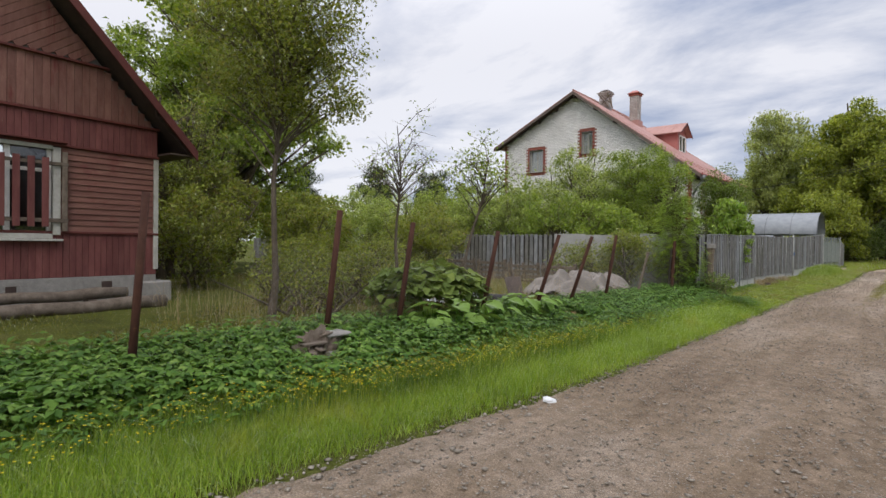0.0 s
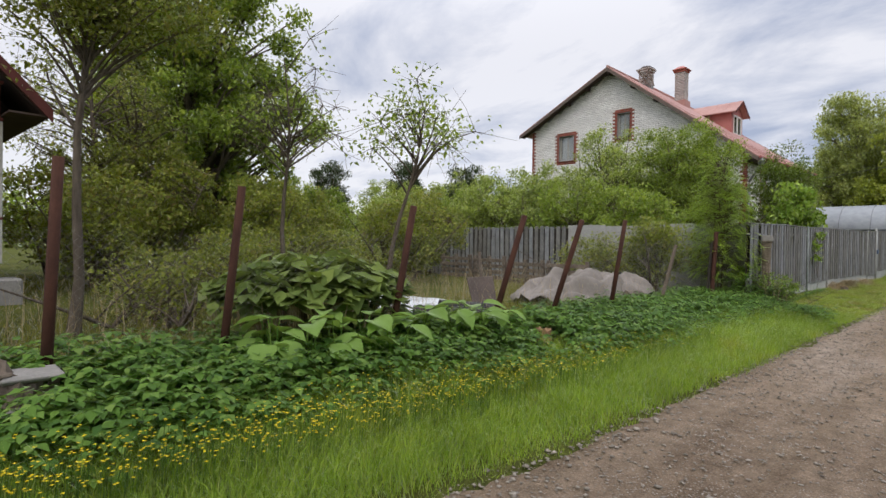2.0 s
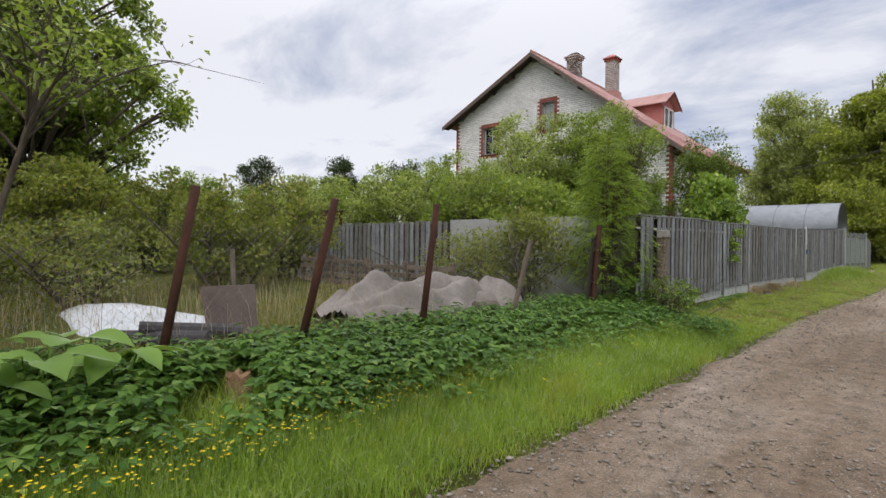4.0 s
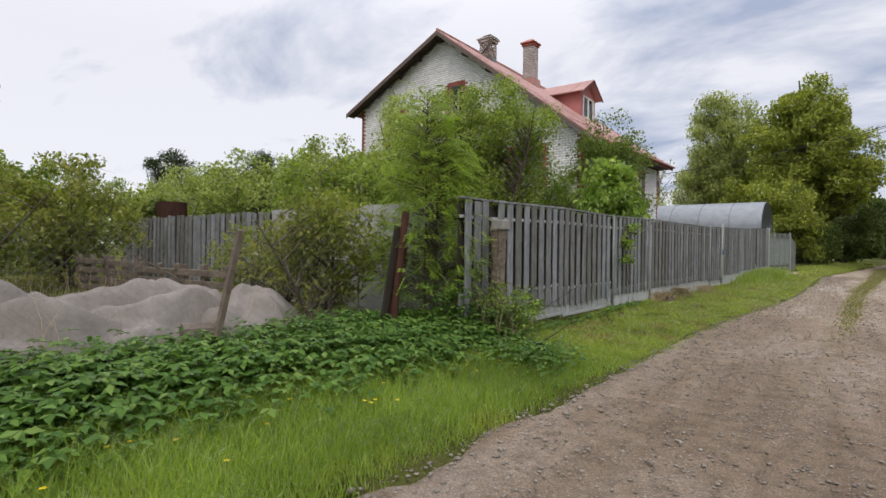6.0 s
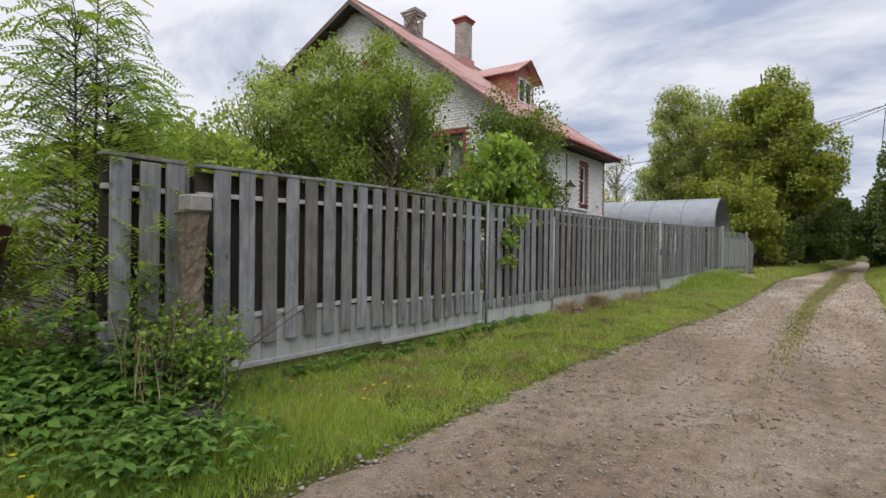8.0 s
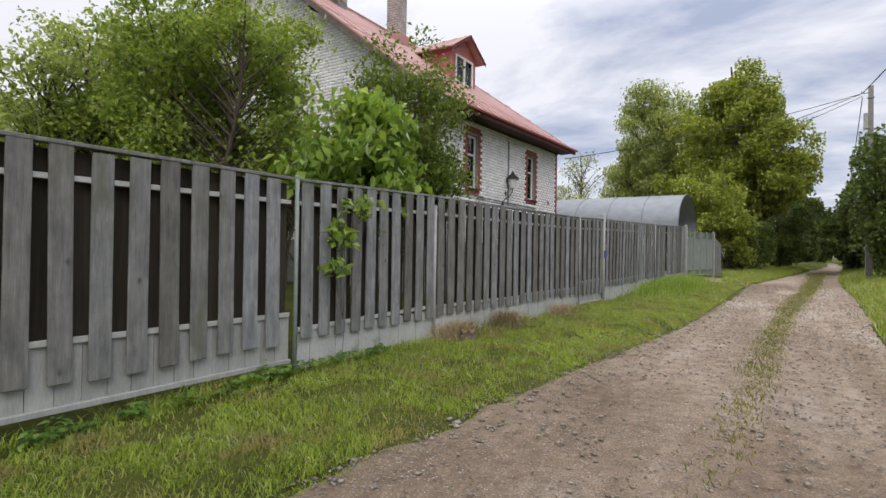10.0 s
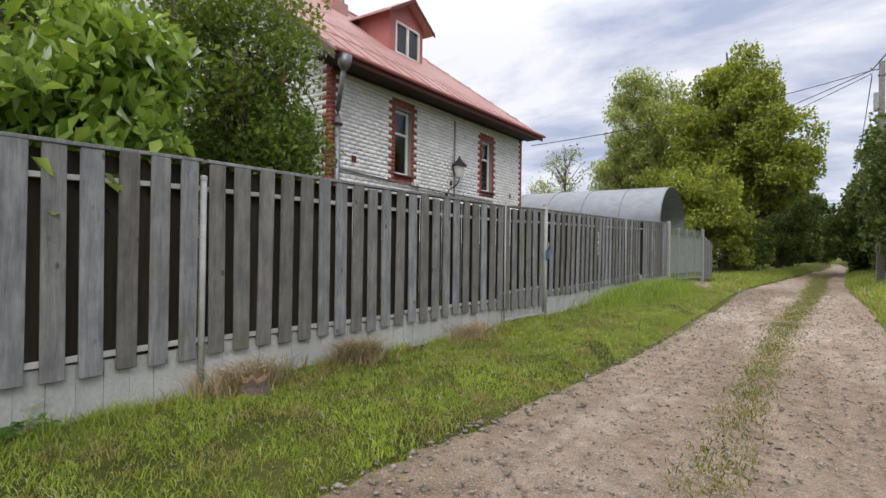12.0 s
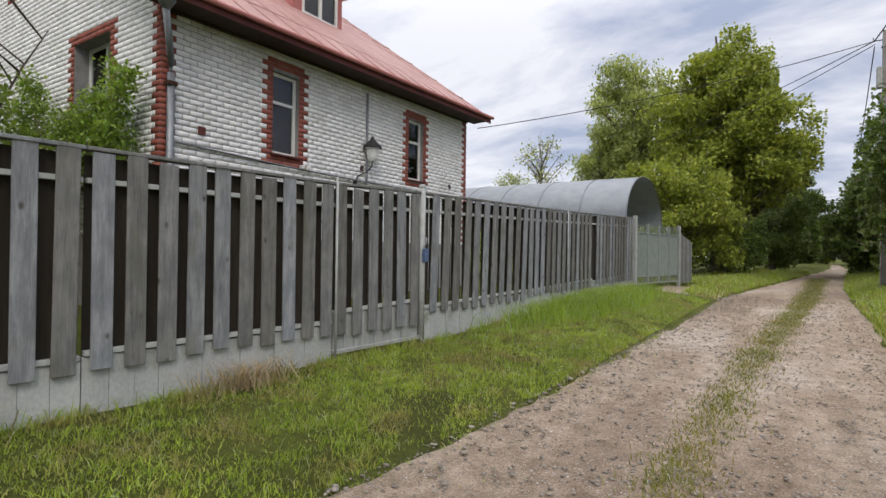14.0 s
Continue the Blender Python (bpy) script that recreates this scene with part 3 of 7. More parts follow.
FENCE_T = ((17.5, 2.07), (20, 2.135), (22.6, 2.14), (25, 2.2), (27, 2.2), (30, 2.205), (32, 2.27), (34.2, 2.32), (37, 2.4), (42.3, 2.57))


def board_mesh(name, w, h, t, seed):
    """A sawn plank standing on z = 0, its edges softened, slightly bowed."""
    bm = boxes((-t / 2, t / 2, -w / 2, w / 2, 0, h), bevel=0.004)
    r = random.Random(seed)
    for v in bm.verts:
        v.co.y += 0.004 * math.sin(v.co.z * 2.1 + seed) + r.uniform(-0.0015, 0.0015)
        if v.co.z > h / 2:
            v.co.z += r.uniform(-0.004, 0.004)
    me = bpy.data.meshes.new(name)
    bm.to_mesh(me)
    bm.free()
    me.materials.append(BOARD)
    return me


BOARD_MESHES = [board_mesh("board", 0.158, 1.0, 0.022, i) for i in range(4)]
BOARD_PITCH = 0.247
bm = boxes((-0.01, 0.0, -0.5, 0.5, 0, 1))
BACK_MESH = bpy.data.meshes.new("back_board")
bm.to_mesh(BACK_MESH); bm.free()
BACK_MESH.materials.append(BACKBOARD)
bm = boxes((-0.028, 0.0, -0.5, 0.5, 0, 1))
SKIRT_MESH = bpy.data.meshes.new("skirt_board")
bm.to_mesh(SKIRT_MESH); bm.free()
SKIRT_MESH.materials.append(PALEBOARD)
bm = boxes((-0.045, 0.0, -0.5, 0.5, 0, 1))
SLAB_MESH = bpy.data.meshes.new("plinth_slab")
bm.to_mesh(SLAB_MESH); bm.free()
SLAB_MESH.materials.append(PLINTH)
board_rng = random.Random(3)


def fence_panel(y0, y1, label, category="fence", gate=False, lean=0.0, name="board_fence", phase=25.38, pitch=BOARD_PITCH):
    """One stretch of the fence: front boards, back boards that close the gaps, two pale rails, a cap and a plinth or skirt."""
    xa, xb = lerp_table(y0, FENCE_X), lerp_table(y1, FENCE_X)
    zb, zt = lerp_table((y0 + y1) / 2, FENCE_B), lerp_table((y0 + y1) / 2, FENCE_T)
    ang = math.atan2(-(xb - xa), y1 - y0)
    L = math.hypot(xb - xa, y1 - y0)
    tilt = lambda y: (lerp_table(y0 + y, FENCE_T) - zt)
    root = thing(name, (xa, y0, zb), label, category, ang, "boarded lane fence")
    top = zt - zb
    first = phase - y0 - pitch * math.floor((phase - y0 - 0.06) / pitch)
    centres = [c for c in np.arange(first, L - 0.05, pitch)]
    n, start = len(centres), centres[0]
    bot = 0.23 if gate else 0.30
    for i in range(n):
        yy = start + i * pitch
        h = top + tilt(yy) - 0.03 - bot + board_rng.uniform(-0.012, 0.012)
        b = share("board", BOARD_MESHES[board_rng.randrange(4)], root, (0.026, yy, bot + board_rng.uniform(-0.02, 0.02)), 0, board_rng.uniform(-0.006, 0.006) + lean, board_rng.uniform(-0.004, 0.004), (1, board_rng.uniform(0.95, 1.04), h))
    # boards nailed behind, over the gaps
    for i in range(n + 1):
        yy = start + (i - 0.5) * pitch
        a, c = max(0.01, yy - 0.118), min(L - 0.01, yy + 0.118)
        if c > a + 0.01:
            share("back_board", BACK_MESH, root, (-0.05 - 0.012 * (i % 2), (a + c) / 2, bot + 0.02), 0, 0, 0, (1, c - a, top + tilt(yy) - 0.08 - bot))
    for z, nm in ((top - 0.26, "upper_rail"), (bot + (0.30 if gate else 0.13), "lower_rail")):
        bm = boxes((-0.042, 0.012, 0.01, L - 0.01, z - 0.02, z + 0.022), bevel=0.003)
        for v in bm.verts:
            v.co.z += tilt(v.co.y)
        part(nm, bm, RAIL, root, "pale grey rail")
    bm = boxes((-0.07, 0.042, 0.0, L, top - 0.03, top + 0.0), bevel=0.004)
    for v in bm.verts:
        v.co.z += tilt(v.co.y)
    part("cap_board", bm, BOARD, root)
    if gate:
        k = int(L / 0.165)
        for i in range(k):
            share("skirt_board", SKIRT_MESH, root, (-0.012 + 0.002 * (i % 3), (i + 0.5) * L / k, 0.07), 0, 0, 0, (1, L / k - 0.005, bot + 0.208))
        part("bottom_rail", boxes((-0.03, 0.03, 0, L, 0.03, 0.075), bevel=0.004), PALEBOARD, root)
    else:
        k = max(1, round(L / 0.19))
        for i in range(k):
            share("plinth_slab", SLAB_MESH, root, (-0.01 + 0.004 * (i % 2), (i + 0.5) * L / k, -0.25), 0, 0, 0, (1, L / k - 0.003, bot + 0.35 + 0.004 * math.sin(i * 1.7)))
    return root


fence_panel(16.88, 17.52, "narrow grey board fence end behind the rough concrete post", gate=True, phase=17.005, pitch=0.212)
fence_panel(17.62, 19.985, "closed grey board gate leaf beside the rough concrete post", "gate", True, name="gate_leaf", phase=17.848, pitch=0.2542)
fence_panel(20.0, 22.45, "closed grey board gate leaf hung on the pale pipe", "gate", True, name="gate_leaf", phase=20.1025, pitch=0.263)
fence_panel(22.55, 25.005, "weathered grey board fence panel under the guelder bush", phase=22.659, pitch=0.2476)
fence_panel(25.05, 27.722, "weathered grey board fence panel on a pale cement plinth", phase=25.1585, pitch=0.2449)
fence_panel(27.73, 30.185, "weathered grey board fence panel on a pale cement plinth", phase=27.847, pitch=0.2473)
fence_panel(30.2, 31.70, "closed grey board wicket gate in the fence", "gate", True, name="wicket_gate", phase=30.283, pitch=0.2598)
fence_panel(31.80, 35.0, "grey board fence panel whose boards lean sideways", lean=-0.045, phase=31.998, pitch=0.2817)
fence_panel(35.03, 38.6, "grey board fence panel whose boards lean sideways", lean=-0.035, pitch=0.27)
fence_panel(38.63, 42.2, "weathered grey board fence panel near the metal gate", lean=-0.015, pitch=0.26)


def pipe_post(y, z1, r, mat, label, off=0.05, bits=False):
    x, b = lerp_table(y, FENCE_X) + off, lerp_table(y, FENCE_B)
    root = thing("fence_post", (x, y, b - 0.1), label, "post")
    part("shaft", one_tube([(0, 0, -0.15), (0, 0, z1 - b + 0.1)], r, 10), mat, root, smooth=True)
    part("cap", one_tube([(0, 0, z1 - b + 0.085), (0, 0, z1 - b + 0.115), (0, 0, z1 - b + 0.13)], [r * 1.12, r * 1.12, r * 0.6], 10), mat, root)
    if bits:
        part("lock_box", boxes((0.03, 0.09, -0.045, 0.045, 1.15, 1.33), bevel=0.008), BLUE, root, "small faded blue lock box")
        part("strap", one_tube([(0.05, -0.03, 1.34), (0.075, 0.0, 1.42), (0.05, 0.03, 1.48)], 0.012, 6), GALV, root)
    return root


pipe_post(22.50, 2.14, 0.022, GATEPAINT, "pale painted pipe post that carries a gate leaf", 0.03)
pipe_post(25.028, 2.03, 0.03, PALEPIPE, "pale pipe post standing in a gap of the fence", 0.005)
pipe_post(30.193, 2.24, 0.014, PALEPIPE, "thin pale angle post beside the wicket gate", 0.045)
pipe_post(31.74, 2.33, 0.045, PALEPIPE, "thick pale pipe post with a blue lock box", 0.02, True)
pipe_post(36.9, 2.40, 0.012, PALEPIPE, "thin pale post on the fence", 0.05)

# concrete post at the corner, rough and leaning a little
bm = bmesh.new()
prev = None
for i in range(46):
    z = i * 1.62 / 45
    w = 0.092 - 0.010 * (i / 45) + 0.008 * math.sin(z * 5.0)
    q = []
    for k in range(20):
        a = 2 * math.pi * k / 20
        c, n4 = (math.cos(a), math.sin(a)), (abs(math.cos(a)) ** 4 + abs(math.sin(a)) ** 4) ** -0.25
        rr = w * n4 * (1 + 0.16 * noise.noise((c[0] * 2.2, c[1] * 2.2, z * 7)) + 0.2 * noise.noise((c[0] * 6, c[1] * 6, z * 22)))
        q.append(bm.verts.new((rr * c[0] + 0.025 * z + 0.015 * math.sin(z * 3.1), rr * c[1] + 0.02 * z, z)))
    if prev:
        for k in range(20):
            bm.faces.new((prev[k], prev[(k + 1) % 20], q[(k + 1) % 20], q[k]))
    prev = q
bm.faces.new(prev)
conc = thing("concrete_post", (-4.26, 17.44, ground_z(-4.26, 17.44) - 0.06), "rough crumbling concrete gate post at the fence corner", "post")
part("shaft", bm, CONCRETE, conc, smooth=False)
bm = boxes((-0.055, 0.135, -0.06, 0.13, 1.60, 1.735), bevel=0.014)
for v in bm.verts:
    v.co += Vector((noise.noise(v.co * 9), noise.noise(v.co * 9 + Vector((5, 0, 0))), noise.noise(v.co * 9 + Vector((0, 5, 0))))) * 0.014
part("head", bm, CEMENT, conc, "grey cement head")
part("tie_wire", one_tube([(-0.075 + 0.21 * (k % 2), -0.07 + 0.21 * (k // 2 % 2), 1.585 + 0.004 * k) for k in (0, 1, 3, 2, 0)], 0.004, 5), CABLE, conc)

# ---- side fence of the same yard, going back from the lane ----


def side_fence(x0, x1, y, z0, z1, label, mat_boards, style):
    root = thing("side_fence", (x1, y, z0), label, "fence")
    L, H = x0 - x1, z1 - z0
    if style == "boards":
        n = int(L / 0.2)
        for i in range(n):
            share("board", BOARD_MESHES[board_rng.randrange(4)], root, (i * L / n + 0.1, -0.03, 0.02), -math.pi / 2, 0, board_rng.uniform(-0.012, 0.012), (1, board_rng.uniform(0.84, 0.98), H - 0.02 + board_rng.uniform(-0.03, 0.02)))
        for z in (0.35, H - 0.3):
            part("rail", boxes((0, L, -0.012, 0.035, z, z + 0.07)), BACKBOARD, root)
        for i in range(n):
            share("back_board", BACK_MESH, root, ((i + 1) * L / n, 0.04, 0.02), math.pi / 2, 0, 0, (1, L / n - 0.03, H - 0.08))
    else:
        n = max(1, round(L / 1.15))
        for i in range(n):
            bm = boxes((i * L / n + 0.006, (i + 1) * L / n - 0.006, -0.006 - 0.012 * (i % 2), 0.004 - 0.012 * (i % 2), 0.0 + 0.03 * (i % 2), H - 0.04 * (i % 2)), bevel=0.002)
            part("sheet", bm, mat_boards, root)
        for z in (0.45, H - 0.35):
            part("rail", boxes((0, L, 0.012, 0.06, z, z + 0.06)), BACKBOARD, root)
    for x in np.arange(0.02, L, 2.4):
        part("fence_post", boxes((x, x + 0.09, 0.062, 0.15, -0.3, H - 0.05)), BACKBOARD, root)
    return root


side_fence(-4.62, -9.65, 17.66, 0.30, 2.10, "fence of pale fibre cement sheets between yards", ASBESTOS, "sheets")
side_fence(-9.7, -16.4, 17.68, 0.35, 2.08, "old grey picket board fence between yards", BOARD, "boards")
side_fence(-24.0, -34.0, 19.5, 0.45, 1.9, "grey board fence at the back of the yard", BOARD, "boards")

# ---- metal gate at the far end ----
gx0, gy0, gx1, gy1, gz = -3.58, 42.35, -2.92, 45.85, 0.44
gang, gl = math.atan2(-(gx1 - gx0), gy1 - gy0), math.hypot(gx1 - gx0, gy1 - gy0)
mg = thing("metal_gate", (gx0, gy0, gz), "closed grey-green metal gate of upright bars and sheets", "gate", gang)
for y, h in ((0, 2.2), (gl, 2.05)):
    part("gate_post", boxes((-0.05, 0.05, y - 0.05, y + 0.05, -0.3, h), bevel=0.008), PALEPIPE, mg, "pale square gate post")
for i in range(4):
    a, b = 0.08 + i * (gl - 0.16) / 4, 0.08 + (i + 1) * (gl - 0.16) / 4
    part("gate_frame", boxes((-0.025, 0.025, a, a + 0.045, 0.12, 2.0), (-0.025, 0.025, b - 0.045, b, 0.12, 2.0), (-0.025, 0.025, a + 0.045, b - 0.045, 0.12, 0.16), (-0.025, 0.025, a + 0.045, b - 0.045, 0.34, 0.38), (-0.025, 0.025, a + 0.045, b - 0.045, 1.68, 1.72)), GATEPAINT, mg)
    part("sheet", boxes((-0.006, 0.006, a + 0.05, b - 0.05, 0.385, 1.675)), GATEPAINT, mg)
    for k in range(5):
        yy = a + 0.1 + k * (b - a - 0.2) / 4
        part("bar", boxes((-0.012, 0.012, yy - 0.01, yy + 0.01, 1.725, 1.98)), GATEPAINT, mg)
        part("bar", boxes((-0.012, 0.012, yy - 0.01, yy + 0.01, 0.165, 0.335)), GATEPAINT, mg)
part("concrete_foot", boxes((-0.12, 0.16, -0.28, 0.12, -0.3, 0.14), bevel=0.02), CEMENT, mg)
ef = thing("board_fence", (-2.88, 45.95, 0.44), "low weathered board fence panel past the metal gate", "fence", -0.05, "boarded lane fence")
for i in range(11):
    share("board", BOARD_MESHES[i % 4], ef, (0, 0.1 + i * 0.17, 0.05), 0, 0, 0, (1, 1, 1.72 - 0.025 * i))
part("rail", boxes((-0.06, -0.015, 0, 1.95, 0.4, 0.47), (-0.06, -0.015, 0, 1.95, 1.3, 1.37)), BACKBOARD, ef)

# ---- arched canopy behind the gate ----
cano = thing("arched_canopy", (-3.95, 45.5, 0.4), "arched grey polycarbonate canopy over the drive", "canopy")
CW, CH, CZ, CL = 2.75, 1.55, 2.25, 9.0
arc = [(-CW * math.cos(a), CZ + CH * math.sin(a)) for a in np.linspace(0, math.pi, 25)]
for s in range(6):
    bm = bmesh.new()
    xa, xb = -s * CL / 6 - 0.012, -(s + 1) * CL / 6 + 0.012
    inner = [(y * 0.994, CZ + (z - CZ) * 0.994) for y, z in arc]
    for (u0, u1), (w0, w1) in zip(zip(arc, arc[1:]), zip(inner, inner[1:])):
        for p, q in ((u0, u1), (w1, w0)):
            bm.faces.new([bm.verts.new(c) for c in ((xa, *p), (xb, *p), (xb, *q), (xa, *q))])
    bmesh.ops.remove_doubles(bm, verts=bm.verts[:], dist=0.0005)
    part("roof_sheet", bm, POLY, cano, smooth=True)
for s in range(7):
    x = -s * CL / 6
    part("hoop", one_tube([(x, y, z) for y, z in arc], 0.022, 6), GALV, cano)
    for yy in (-CW, CW):
        part("leg", one_tube([(x, yy, -0.3), (x, yy, CZ)], 0.03, 6), GALV, cano)
bm = bmesh.new()
prism(bm, [(y * 0.985, CZ + (z - CZ) * 0.985) for y, z in arc], "x", -CL - 0.03, -CL - 0.01)
part("end_wall", bm, POLY, cano)

# ---- white brick house ----
HX0, HX1, HY0, HY1 = -20.6, -8.5, 30.63, 40.6
APEX_X, APEX_Z, EAVE_L, EAVE_R = -15.3, 11.26, (-21.2, 8.30), (-7.85, 5.60)
SL_L = (APEX_Z - EAVE_L[1]) / (APEX_X - EAVE_L[0])
SL_R = (APEX_Z - EAVE_R[1]) / (EAVE_R[0] - APEX_X)


def roof_z(x):
    return APEX_Z - (APEX_X - x) * SL_L if x < APEX_X else APEX_Z - (x - APEX_X) * SL_R


house = thing("brick_house", (0, 0, 0), "two-storey white brick house with red quoins and faded red roof", "house")
# openings: (u0, u1, z0, z1); u runs along x on the gable and along y on the side wall
GABLE_OPEN = [(-11.68, -10.22, 3.95, 5.46), (-18.66, -17.64, 6.45, 7.92), (-14.94, -14.22, 7.35, 8.70)]
SIDE_OPEN = [(32.92, 33.6, 3.42, 5.1), (37.5, 38.2, 3.46, 5.14)]


def wall_strips(u0, u1, z0, topf, opens, th, putf):
    """Solid wall with openings that go through: upright strips between the openings' sides."""
    bm = bmesh.new()
    cuts = sorted({u0, u1, *[o[0] for o in opens], *[o[1] for o in opens], *([APEX_X] if u0 < APEX_X < u1 else [])})
    for a, b in zip(cuts, cuts[1:]):
        spans, low = [], (z0, z0)
        for o in sorted((o for o in opens if o[0] < (a + b) / 2 < o[1]), key=lambda o: o[2]):
            spans.append((*low, o[2], o[2]))
            low = (o[3], o[3])
        spans.append((*low, topf(a), topf(b)))
        for la, lb, ha, hb in spans:
            pts = [putf(a, la, 0), putf(b, lb, 0), putf(b, hb, 0), putf(a, ha, 0), putf(a, la, th), putf(b, lb, th), putf(b, hb, th), putf(a, ha, th)]
            v = [bm.verts.new(p) for p in pts]
            for f in ((0, 1, 2, 3), (7, 6, 5, 4), (0, 4, 5, 1), (2, 6, 7, 3), (1, 5, 6, 2), (0, 3, 7, 4)):
                bm.faces.new([v[i] for i in f])
    bmesh.ops.remove_doubles(bm, verts=bm.verts[:], dist=0.0005)
    bmesh.ops.recalc_face_normals(bm, faces=bm.faces[:])
    return bm


side_top = lambda u: 5.9
gable_top = lambda u: roof_z(u) - 0.10
part("gable_wall", wall_strips(HX0, HX1, 0.1, gable_top, GABLE_OPEN, 0.4, lambda u, z, d: (u, HY0 + d, z)), MORTAR, house, "white brick gable wall")
part("side_wall", wall_strips(HY0 + 0.4, HY1, 0.1, side_top, SIDE_OPEN, 0.4, lambda u, z, d: (HX1 - d, u, z)), MORTAR, house, "white brick side wall")
# unseen walls and floors, added so the rooms stay dark behind the panes
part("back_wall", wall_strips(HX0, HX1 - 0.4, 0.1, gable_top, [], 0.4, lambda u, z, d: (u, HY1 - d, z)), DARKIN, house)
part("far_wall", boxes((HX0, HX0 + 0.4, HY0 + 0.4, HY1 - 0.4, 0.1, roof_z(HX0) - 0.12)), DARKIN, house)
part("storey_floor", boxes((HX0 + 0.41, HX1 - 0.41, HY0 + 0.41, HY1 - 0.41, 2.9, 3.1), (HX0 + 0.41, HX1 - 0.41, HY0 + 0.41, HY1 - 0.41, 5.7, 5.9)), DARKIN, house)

BR_L, BR_H, JOINT = 0.25, 0.088, 0.011


def in_any(u0, u1, z, opens, grow=0.0):
    return any(o[0] - grow < u1 and o[1] + grow > u0 and o[2] - grow < z + BR_H and o[3] + grow > z for o in opens)


def lay_bricks(u0, u1, z0, z1f, opens, quoin_lo, quoin_hi):
    """Rows of (u0, u1, z, red): running bond, red toothed bands round the openings and at the corners."""
    rows = []
    k = 0
    z = z0
    while z < z1f(None):
        tooth = 0.26 if k % 2 else 0.135
        cuts = []
        if quoin_lo:
            cuts.append((u0, u0 + tooth))
        if quoin_hi:
            cuts.append((u1 - tooth, u1))
        for o in opens:
            if o[2] - 0.18 < z + BR_H and o[3] + 0.20 > z:
                if o[2] < z + BR_H and o[3] > z:
                    cuts += [(o[0] - tooth, o[0]), (o[1], o[1] + tooth)]
                else:
                    cuts.append((o[0] - tooth, o[1] + tooth))
        holes = [(o[0], o[1]) for o in opens if o[2] < z + BR_H and o[3] > z]
        u = u0 + (0.0 if k % 2 else -0.13)
        while u < u1:
            a, b = max(u, u0), min(u + BR_L, u1)
            pieces = [(a, b)]
            for c in cuts + holes:
                nxt = []
                for p in pieces:
                    if c[1] <= p[0] or c[0] >= p[1]:
                        nxt.append(p)
                    else:
                        if p[0] < c[0] - 0.02:
                            nxt.append((p[0], c[0] - JOINT))
                        if p[1] > c[1] + 0.02:
                            nxt.append((c[1] + JOINT, p[1]))
                pieces = nxt
            rows += [(p[0], p[1], z, False) for p in pieces if p[1] - p[0] > 0.03]
            u += BR_L + JOINT
        for c in cuts:
            m = c[0]
            while m < c[1] - 0.01:
                e = min(m + BR_L, c[1])
                rows.append((m, e, z, True))
                m = e + JOINT
        z += BR_H + JOINT
        k += 1
    return rows


def brick_arrays(rows, putf, proud):
    V, F = [], []
    for a, b, z, h in rows:
        d = proud * (0.85 + 0.3 * rng.random())
        s = len(V)
        V += [putf(a, z, 0), putf(b, z, 0), putf(b, z + h, 0), putf(a, z + h, 0), putf(a + 0.002, z + 0.002, -d), putf(b - 0.002, z + 0.002, -d), putf(b - 0.002, z + h - 0.002, -d), putf(a + 0.002, z + h - 0.002, -d)]
        F += [(s + 4, s + 5, s + 6, s + 7), (s, s + 1, s + 5, s + 4), (s + 1, s + 2, s + 6, s + 5), (s + 2, s + 3, s + 7, s + 6), (s + 3, s, s + 4, s + 7)]
    return V, F


side_put = lambda u, z, d: (HX1 - d, u, z)
gable_put = lambda u, z, d: (u, HY0 + d, z)
side_rows = lay_bricks(HY0, HY1, 1.7, lambda u: 5.75, SIDE_OPEN, True, True)
gable_rows = [r for r in lay_bricks(HX0, HX1, 1.7, lambda u: 11.1, GABLE_OPEN, True, True) if r[2] + BR_H < min(roof_z(r[0]), roof_z(r[1])) - 0.12]
near_rows = [r for r in side_rows if not r[3] and r[1] - r[0] > 0.24 and 30.7 < r[0] < 32.9 and r[2] > 2.95]
near_set = set(near_rows)
for rows, putf, nm in ((side_rows, side_put, "side"), (gable_rows, gable_put, "gable")):
    for red, mat in ((False, WBRICK), (True, RBRICK)):
        sel = [(a, b, z, BR_H) for a, b, z, c in rows if c == red and (a, b, z, c) not in near_set]
        V, F = brick_arrays(sel, putf, 0.006 if not red else 0.010)
        o = np_object("red_bricks" if red else "white_bricks", V, F, mat, house, "toothed bands of red painted brick" if red else "courses of white brick")
        o["kind"] = "stuff"
V, F = brick_arrays([(-BR_L / 2, BR_L / 2, 0.0, BR_H)], lambda u, z, d: (-d, u, z), 0.006)
one_brick = np_mesh("brick", V, F)
one_brick.materials.append(WBRICK1)


